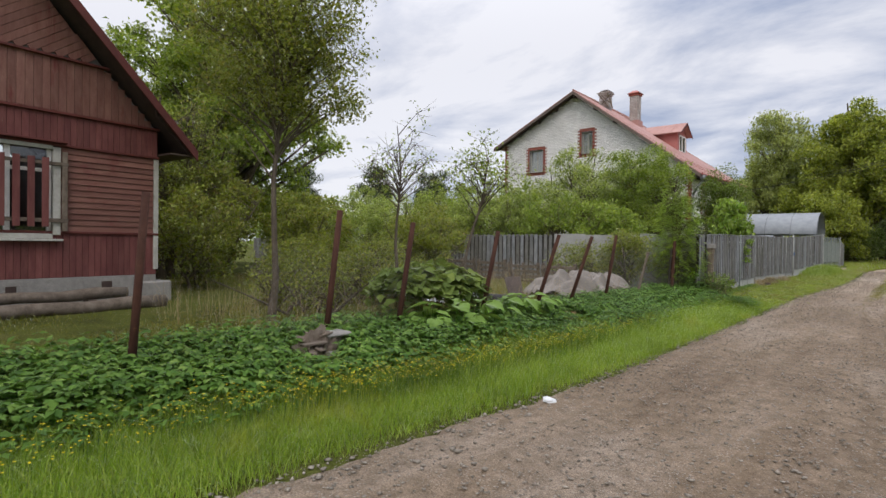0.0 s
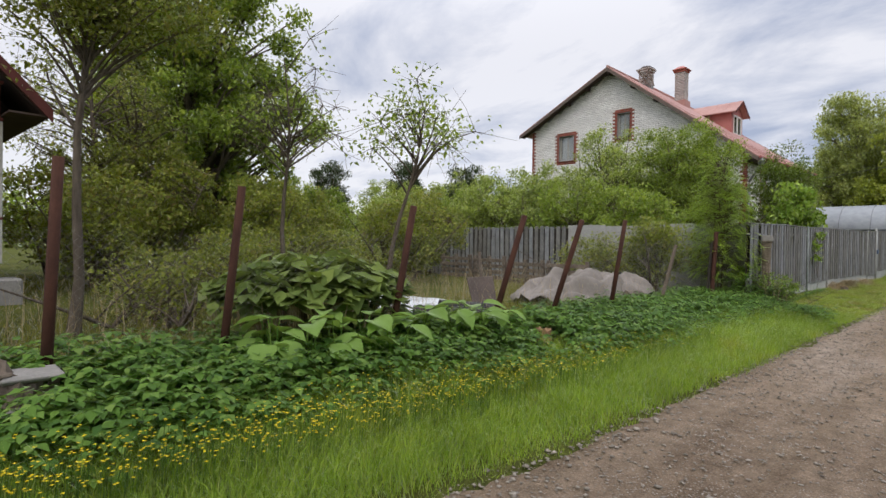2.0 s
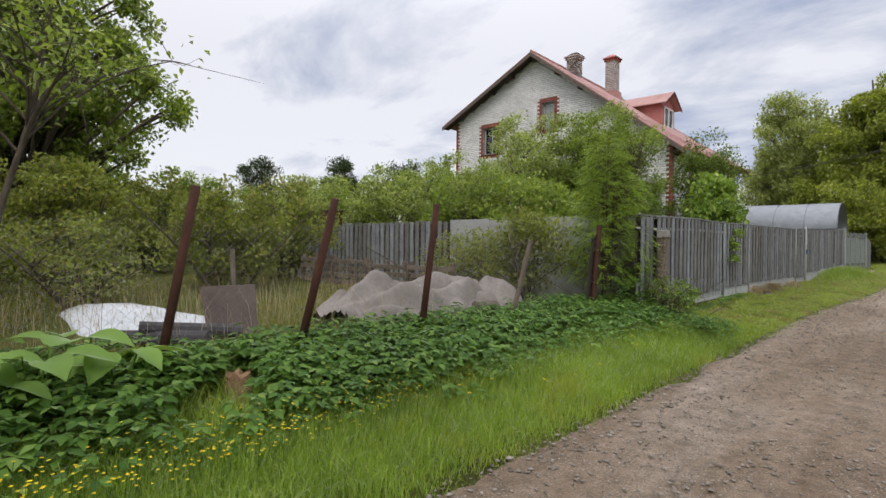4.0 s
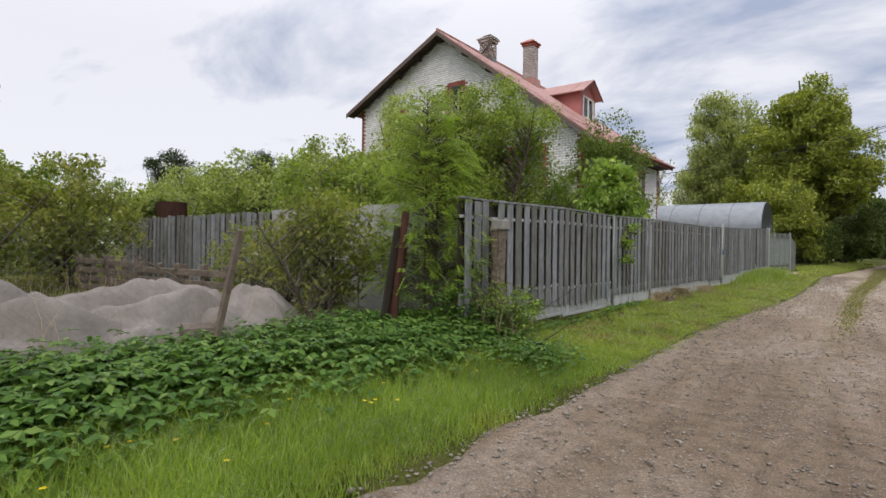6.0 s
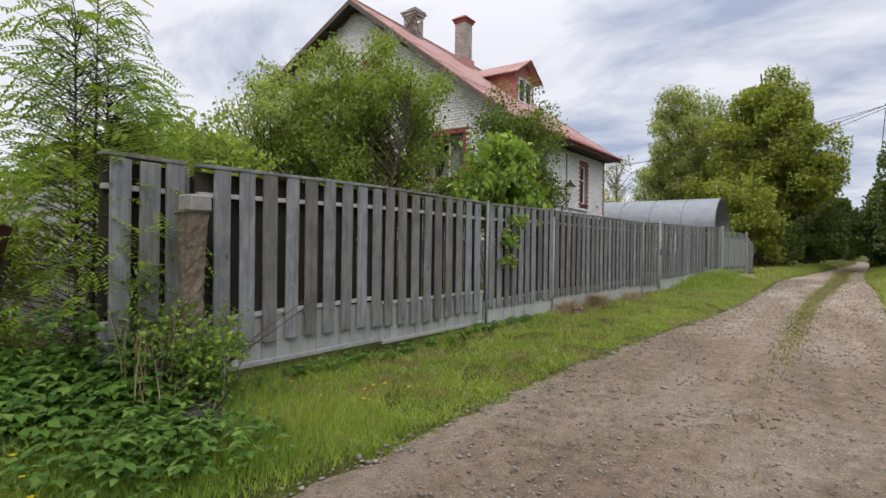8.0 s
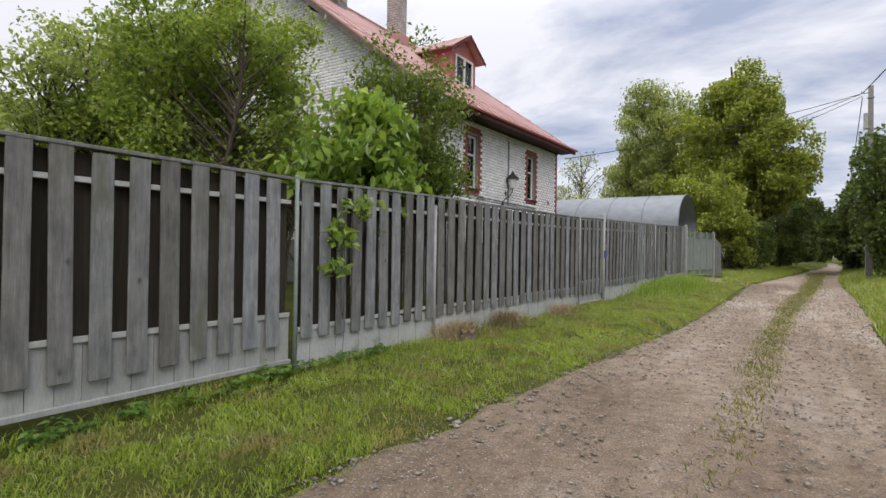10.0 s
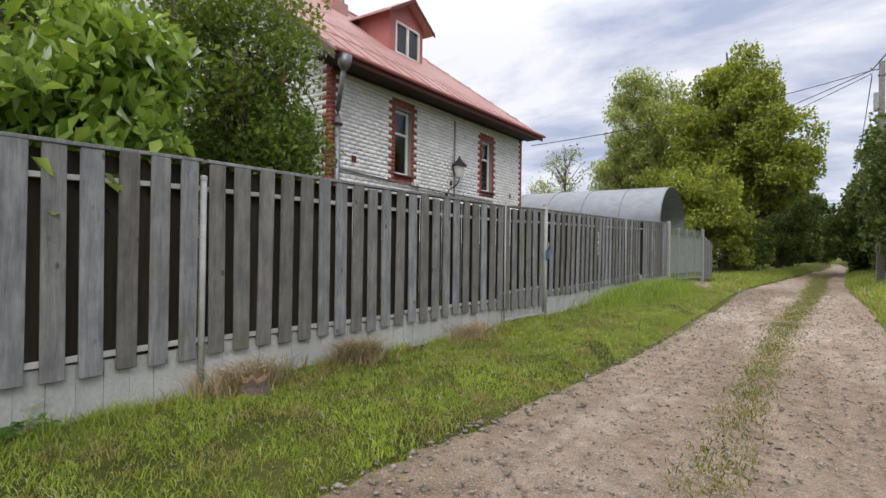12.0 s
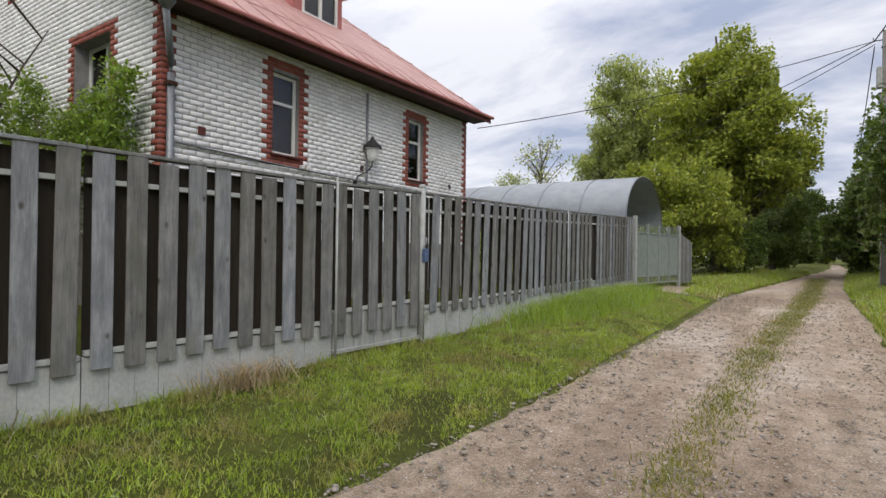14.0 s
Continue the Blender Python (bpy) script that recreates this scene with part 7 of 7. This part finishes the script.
# ---- loose things ----
# rusty posts and wire netting
POSTS = ((-5.6, 1.94, -5.45, 2.0, 2.15), (-5.59, 4.24, -5.39, 4.28, 2.1), (-5.6, 5.57, -5.4, 5.64, 2.0), (-5.42, 7.43, -5.16, 7.49, 1.92), (-5.336, 9.14, -4.93, 9.22, 1.89), (-5.27, 10.44, -4.85, 10.5, 1.88), (-5.21, 12.1, -4.96, 12.05, 1.94))
nf = thing("wire_fence", (-5.25, 1.9, ground_z(-5.25, 2)), "sagging wire netting fence on leaning rusty posts", "fence")
oz = ground_z(-5.25, 2)


def line_x(y):
    return float(np.interp(y, [q[1] for q in POSTS] + [14.0, 16.5], [q[0] for q in POSTS] + [-5.2, -5.0])) + 5.25


for x, y, xt, yt, zt in POSTS:
    gz_ = ground_z(x, y) - 0.2
    k = (0.55 - gz_) / (zt - 0.55)
    part("fence_post", one_tube([(x - (xt - x) * k + 5.25, y - (yt - y) * k - 1.9, gz_ - oz), (xt + 5.25, yt - 1.9, zt - oz)], [0.043, 0.038], 8), RUST, nf, "leaning rusty pipe", smooth=True)
part("fence_post", boxes((-0.028, 0.028, -0.028, 0.028, -0.2, 1.4), bevel=0.006), DEADWOOD, nf, "leaning grey concrete stake")
last = nf.children[-1]
last.location, last.rotation_euler = (0.06, 13.9 - 1.9, ground_z(-5.2, 14) - oz), (-0.1, 0.2, 0)
wires = []
ztop, zbot, y0_, y1_ = 1.42, 0.02, 3.2, 15.4
stepw = 0.082
for k in range(int((y1_ - y0_ + ztop) / stepw)):
    for sg in (1, -1):
        ya = y0_ + k * stepw - (ztop if sg > 0 else 0)
        yb = ya + ztop * sg * 1.0 if sg > 0 else ya - ztop
        a, b = (ya, zbot), (ya + ztop, ztop) if sg > 0 else (ya - ztop, ztop)
        pa, pb = np.array(a), np.array(b)
        # keep between the ends
        t0, t1 = 0.0, 1.0
        dy_ = pb[0] - pa[0]
        for lim, lower in ((y0_, True), (y1_, False)):
            t = (lim - pa[0]) / dy_
            inc = dy_ > 0
            if lower == inc:
                t0 = max(t0, t)
            else:
                t1 = min(t1, t)
        if t1 - t0 < 0.03:
            continue
        q = [pa + (pb - pa) * t for t in (t0, (t0 + t1) / 2, t1)]
        wires.append((np.array([[line_x(p[0]) - 0.06 + 0.02 * math.sin(p[0] * 1.3) * p[1], p[0] - 1.9, p[1] + 0.03 * math.sin(p[0] * 0.9)] for p in q]), np.full(3, 0.0009)))
V, F = tube_arrays(wires, 3)
o = np_object("netting", V, F, WIRE, nf, "diamond wire netting")
o["kind"] = "stuff"

# rotten stump pile with a flat stone
def lump(name, label, category, loc, size, mat, seed, rough=0.25, smooth=False, res=3):
    bm = bmesh.new()
    bmesh.ops.create_icosphere(bm, subdivisions=res, radius=1.0)
    for v in bm.verts:
        d = v.co.normalized()
        k = 1 + rough * noise.noise(d * 2.0 + Vector((seed, 0, 0))) + rough * 0.5 * noise.noise(d * 5 + Vector((0, seed, 0)))
        v.co = Vector((d.x * size[0], d.y * size[1], max(-0.25, d.z) * size[2])) * k
    root = thing(name, loc, label, category)
    part("body", bm, mat, root, smooth=smooth)
    return root


px0, py0 = -5.33, 3.93
sp = lump("stump_pile", "crumbling rotten stump with a grey stone slab on it", "stump", (px0, py0, ground_z(px0, py0) - 0.02), (0.22, 0.30, 0.36), DEADWOOD, 3, 0.75, res=4)
part("stone_slab", boxes((-0.12, 0.2, 0.0, 0.36, 0.35, 0.40), bevel=0.02), CEMENT, sp, "flat grey stone slab")
part("brick_bit", boxes((0.14, 0.26, -0.02, 0.12, 0.10, 0.20), bevel=0.012), CEMENT, sp)
br = random.Random(8)
for i in range(9):
    b = part("bark_slab", boxes((-0.16, 0.16, -0.05, 0.05, -0.014, 0.014), bevel=0.006), DEADWOOD, sp, "splintered bark")
    b.location = (br.uniform(-0.1, 0.18), br.uniform(-0.3, 0.16), br.uniform(0.2, 0.38))
    b.rotation_euler = (br.uniform(-0.4, 0.4), br.uniform(-0.5, 0.6), br.uniform(0, 3.1))


def cut_stump(loc, r, h, label, mat):
    st = thing("tree_stump", loc, label, "stump")
    bm = bmesh.new()
    rings = []
    n = 14
    for i, (z, k) in enumerate(((-0.08, 1.35), (0.05, 1.1), (h * 0.6, 1.0), (h, 0.97))):
        rings.append([bm.verts.new((r * k * (1 + 0.12 * math.sin(3 * a + 1) + 0.06 * math.sin(7 * a)) * math.cos(a), r * k * (1 + 0.12 * math.sin(3 * a + 1)) * math.sin(a), z + (0.03 * math.sin(5 * a) if i == 3 else 0))) for a in np.linspace(0, 2 * math.pi, n, endpoint=False)])
    for p, q in zip(rings, rings[1:]):
        for k in range(n):
            bm.faces.new((p[k], p[(k + 1) % n], q[(k + 1) % n], q[k]))
    part("bark", bm, mat, st)
    bm = bmesh.new()
    c = bm.verts.new((0, 0, h - 0.01))
    top = [bm.verts.new((v.co.x, v.co.y, v.co.z) if False else (0.97 * r * (1 + 0.12 * math.sin(3 * a + 1) + 0.06 * math.sin(7 * a)) * math.cos(a), 0.97 * r * (1 + 0.12 * math.sin(3 * a + 1)) * math.sin(a), h + 0.03 * math.sin(5 * a))) for a, v in zip(np.linspace(0, 2 * math.pi, n, endpoint=False), [None] * n)]
    for k in range(n):
        bm.faces.new((c, top[k], top[(k + 1) % n]))
    part("cut_face", bm, ORANGEWOOD, st, "rough pale cut face")
    return st


cut_stump((-4.84, 9.55, ground_z(-4.84, 9.55) + 0.02), 0.105, 0.22, "small orange-brown rotten stump among the herbs", ORANGEWOOD)
cut_stump((-3.97, 25.28, ground_z(-3.97, 25.28)), 0.11, 0.13, "low sawn stump in dry grass by the fence", DEADWOOD)

# tarp over a heap
def cloth(name, label, cx, cy, rx, ry, h, mat, seed, n=56, edge=0.55, folds=0.08):
    root = thing(name, (cx, cy, 0), label, "tarp")
    xs = np.linspace(-1, 1, n)
    V = []
    for v in xs:
        for u in xs:
            d = math.hypot(u * (1 + 0.12 * math.sin(4 * v + seed)), v * (1 + 0.12 * math.sin(3 * u + seed * 2)))
            k = max(0.0, 1 - d ** 2.4) ** edge
            x, y = cx + u * rx * (1 + 0.1 * math.sin(5 * v + seed)), cy + v * ry * (1 + 0.1 * math.sin(4 * u))
            z = ground_z(x, y) + 0.012 + h * k * (0.75 + 0.35 * noise.noise((u * 1.6 + seed, v * 1.6, 0)))
            z += k * (folds * h * abs(noise.noise((u * 2.6 + seed, v * 2.6, 1))) + 0.12 * folds * h * noise.noise((u * 8, v * 8, seed)))
            V.append((x - cx, y - cy, z - (0.06 if k < 0.02 else 0.0)))
    F = [(j * n + i, j * n + i + 1, (j + 1) * n + i + 1, (j + 1) * n + i) for j in range(n - 1) for i in range(n - 1) if math.hypot(xs[i], xs[j]) < 1.05]
    np_object("sheet", V, F, mat, root, smooth=True)
    return root


heap = cloth("tarp_heap", "heap covered with a dirty beige tarpaulin", -6.9, 13.4, 1.15, 1.7, 0.52, TARP, 2.0, 84, folds=1.2)
part("log_under", one_tube([(1.0, 0.6, 0.47), (1.12, 1.0, 0.46)], 0.11, 10), DEADWOOD, heap, "dark log end under the tarp")
cloth("tarp_heap", "low heap under a wrinkled pale tarpaulin", -6.6, 15.0, 0.85, 0.75, 0.5, TARP, 5.0, 40, folds=0.5)
cloth("plastic_sheet", "white plastic sheet spread on the yard grass", -8.7, 10.0, 1.9, 0.85, 0.16, FILM, 4.0, 44, 0.8, 0.5)
fs = thing("felt_roll", (-6.55, 9.6, ground_z(-6.55, 9.6)), "dark rolls of roofing felt lying in the grass", "roll")
part("roll", one_tube([(-0.5, -0.45, 0.09), (0.35, 0.3, 0.1)], 0.09, 10), DARKFELT, fs)
part("roll", one_tube([(-0.15, -0.2, 0.21), (0.2, 0.75, 0.12)], 0.075, 10), DARKFELT, fs)
ms = thing("leaning_sheet", (-6.55, 10.35, ground_z(-6.55, 10.35)), "rusty brown sheet metal leaning on a stake", "sheet")
bm = boxes((-0.008, 0.008, -0.28, 0.3, 0, 0.62), bevel=0.003)
for v in bm.verts:
    v.co.x -= 0.3 * v.co.z
    v.co.y += 0.1 * v.co.z * (1 if v.co.y > 0 else -0.5)
part("panel", bm, CAPSLATE, ms)
part("stake", one_tube([(-0.12, 0.1, -0.1), (-0.3, 0.12, 1.05)], 0.03, 6), DEADWOOD, ms)

# old pallets
for i, (x, y, rz, tl) in enumerate(((-12.2, 15.4, 0.05, 0.12), (-10.9, 15.45, 0.02, 0.10), (-9.6, 15.5, 0.04, 0.14), (-8.3, 15.55, 0.08, 0.10))):
    pt = thing("pallet", (x, y, ground_z(x, y) - 0.02), "weathered grey-brown pallet standing on edge", "pallet", rz, "pallets by the side fence")
    for k in range(4):
        part("slat", boxes((-0.62, 0.62, -0.012, 0.012, 0.06 + k * 0.17, 0.16 + k * 0.17), bevel=0.004), DEADWOOD, pt)
        last = pt.children[-1]; last.rotation_euler = (tl, 0, random.Random(k + i).uniform(-0.02, 0.02))
    for k in (-0.55, 0, 0.55):
        b = part("runner", boxes((k - 0.045, k + 0.045, 0.015, 0.1, 0.0, 0.74), bevel=0.004), DEADWOOD, pt)
        b.rotation_euler = (tl, 0, 0)

# dark boards leaning together by the corner
lb = thing("leaning_boards", (-5.02, 16.12, ground_z(-5.02, 16.12)), "bundle of dark old boards leaning by the netting", "boards")
for i in range(5):
    b = part("board", boxes((-0.012 - 0.03 * i, 0.012 - 0.03 * i, -0.13 + 0.05 * i - 0.055, -0.13 + 0.05 * i + 0.055, -0.1, 1.5 - 0.12 * ((i * 2) % 5)), bevel=0.006), RUST if i % 2 else BACKBOARD, lb)
    b.rotation_euler = (-0.2 - 0.015 * i, 0.02 * i, 0)
part("pole", one_tube([(0.06, -0.02, -0.1), (0.05, 0.27, 1.68)], [0.05, 0.045], 8), RUST, lb, "dark rusty pole")

# black pipe mouth in the weeds
bp = thing("drain_pipe", (-3.4, 17.02, ground_z(-3.4, 17.02)), "black rubber drain pipe end lying in the weeds", "pipe", radians(-35))
bm = bmesh.new()
for (ra, za), (rb, zb) in (((0.17, 0.0), (0.175, 0.03)), ((0.175, 0.03), (0.165, 0.5)), ((0.165, 0.5), (0.14, 0.5)), ((0.14, 0.5), (0.145, 0.02)), ((0.145, 0.02), (0.17, 0.0))):
    for k in range(20):
        a, b = 2 * math.pi * k / 20, 2 * math.pi * (k + 1) / 20
        bm.faces.new([bm.verts.new((-zz, -rr * math.cos(t), 0.06 + rr * math.sin(t))) for rr, zz, t in ((ra, za, a), (ra, za, b), (rb, zb, b), (rb, zb, a))])
bmesh.ops.remove_doubles(bm, verts=bm.verts[:], dist=0.0005)
bmesh.ops.recalc_face_normals(bm, faces=bm.faces[:])
part("pipe", bm, RUBBER, bp, smooth=True)

# litter and stones on the lane
lt = lump("litter", "crumpled white plastic scrap on the gravel", "litter", (-2.87, 5.2, road_z(-2.87, 5.2) + 0.015), (0.07, 0.06, 0.045), FILM, 9, 0.6, res=2)
g = np.random.default_rng(77)
ico = [(0, 0, 1), (0.89, 0, 0.45), (0.28, 0.85, 0.45), (-0.72, 0.53, 0.45), (-0.72, -0.53, 0.45), (0.28, -0.85, 0.45), (0, 0, -0.4)]
IV = np.array(ico)
IF = np.array([(0, 1, 2), (0, 2, 3), (0, 3, 4), (0, 4, 5), (0, 5, 1), (6, 2, 1), (6, 3, 2), (6, 4, 3), (6, 5, 4), (6, 1, 5)])


def stones(name, label, n, smin, smax, where, seed):
    g = np.random.default_rng(seed)
    x, y = where(g, n)
    ok = (x > table_v(y, EDGE_L) - 0.12) & (x < table_v(y, EDGE_R))
    x, y = x[ok], y[ok]; n = len(x)
    m = np.clip((x - table_v(y, EDGE_L)) / (table_v(y, EDGE_R) - table_v(y, EDGE_L)), 0, 1)
    z = table_v(y, ROAD_Z) + 0.03 * (1 - np.abs(2 * m - 1)) + 0.006
    s = smin + (smax - smin) * g.random(n) ** 3
    th = g.uniform(0, 6.28, n)
    sc = np.stack([s * g.uniform(0.7, 1.3, n), s * g.uniform(0.7, 1.3, n), s * g.uniform(0.4, 0.8, n)], 1)
    L = IV[None] * sc[:, None] * (1 + 0.25 * g.normal(size=(n, 7, 1)))
    c, sn = np.cos(th)[:, None], np.sin(th)[:, None]
    W = np.stack([L[..., 0] * c - L[..., 1] * sn + x[:, None], L[..., 0] * sn + L[..., 1] * c + y[:, None], L[..., 2] + z[:, None]], -1)
    F = (IF[None] + (np.arange(n) * 7)[:, None, None]).reshape(-1, 3)
    return tagged(np_object(name, W.reshape(-1, 3), F, STONE), label, "gravel", kind="stuff")


def over_road(g, n):
    y = -1 + 46 * g.random(n) ** 1.25
    return table_v(y, EDGE_L) + (table_v(y, EDGE_R) - table_v(y, EDGE_L)) * g.random(n), y


def edge_band(g, n):
    y = 46 * g.random(n) ** 1.2
    return table_v(y, EDGE_L) + np.abs(g.normal(size=n)) * 0.28 - 0.05, y


stones("gravel", "loose grey gravel on the lane", 46000, 0.005, 0.024, over_road, 71)
stones("edge_gravel", "coarser stones along the lane edge", 3000, 0.006, 0.036, edge_band, 72)

# ---- utility pole and cables ----
ux, uy = 2.95, 48.4
uz = ground_z(ux, uy)
up = thing("utility_pole", (ux, uy, uz), "grey concrete utility pole with cables and boxes", "pole")
bm = bmesh.new()
zs = [(-0.5, 0.125), (9.0 - uz, 0.085)]
a, b = [[bm.verts.new((sx * w, sy * w * 0.85, z)) for sx, sy in ((-1, -1), (1, -1), (1, 1), (-1, 1))] for z, w in zs]
for k in range(4):
    bm.faces.new((a[k], a[(k + 1) % 4], b[(k + 1) % 4], b[k]))
bm.faces.new(b)
part("shaft", bm, CEMENT, up)
TOPZ = 9.0 - uz
part("meter_box", boxes((-0.24, -0.1, -0.13, 0.13, TOPZ - 1.9, TOPZ - 1.2), bevel=0.015), PALEPIPE, up, "pale service box")
part("meter_box", boxes((-0.2, -0.1, -0.09, 0.09, TOPZ - 2.4, TOPZ - 2.05), bevel=0.015), GALV, up)
for zz in (TOPZ - 0.55, TOPZ - 2.9):
    part("strap", boxes((-0.115, 0.115, -0.1, 0.1, zz, zz + 0.04)), GALV, up)
part("hook", one_tube([(-0.08, 0, TOPZ - 0.3), (-0.3, 0, TOPZ - 0.3), (-0.34, 0, TOPZ - 0.2)], 0.018, 6), CABLE, up)


def cable(p, q, sag, r=0.016):
    root = thing("overhead_cable", p, "thin black overhead cable", "cable", 0, "overhead cables")
    p, q = Vector(p), Vector(q)
    part("strand", one_tube([(q - p) * t + Vector((0, 0, -4 * sag * t * (1 - t))) for t in np.linspace(0, 1, 15)], r, 5), CABLE, root)


pt_ = (ux - 0.3, uy, uz + TOPZ - 0.3)
cable(pt_, (HX1 + 0.3, HY1 + 0.2, 5.5), 0.25, 0.014)
cable(pt_, (-16.0, 74.0, 10.0), 0.7, 0.016)
cable((pt_[0], pt_[1] - 0.1, pt_[2] - 0.15), (-15.0, 76.0, 9.3), 0.7, 0.014)
cable(pt_, (5.2, 8.0, 8.3), 0.55, 0.02)
cable((pt_[0], pt_[1], pt_[2] - 0.2), (6.0, 100.0, 8.5), 0.8, 0.018)

# shed with a dark tank behind the side fence
sh = thing("shed", (-16.6, 19.0, ground_z(-16.6, 19.0)), "low shed with a dark tank on its roof frame", "shed")
part("body", boxes((-1.1, 1.1, -0.8, 0.8, -0.1, 1.75), bevel=0.02), BOARD, sh)
part("roof_edge", boxes((-1.3, 1.3, -1.0, 1.0, 1.75, 1.85), bevel=0.01), DEADWOOD, sh)
part("tank", one_tube([(0.0, 0, 1.86), (0.0, 0, 2.4)], 0.42, 16), RUST, sh, "dark brown metal tank")
part("rack", boxes((-1.2, -0.5, -0.6, -0.56, 2.2, 2.25), (-1.2, -0.5, 0.56, 0.6, 2.2, 2.25), (-1.2, -1.15, -0.6, -0.56, 1.85, 2.2), (-1.2, -1.15, 0.56, 0.6, 1.85, 2.2)), GALV, sh)

# ---- the bricks nearest to the lane, one by one ----
for a, b, z, c in near_rows[:300]:
    share("brick", one_brick, house, (HX1 + 0.0005 * ((int(z * 1000) + int(a * 100)) % 7), (a + b) / 2, z), 0, 0, 0, (1, (b - a) / BR_L, 1))
V, F = brick_arrays([(a, b, z, BR_H) for a, b, z, c in near_rows[300:]] or [(31.0, 31.2, 2.0, BR_H)], side_put, 0.006)
np_object("white_bricks", V, F, WBRICK, house)["kind"] = "stuff"
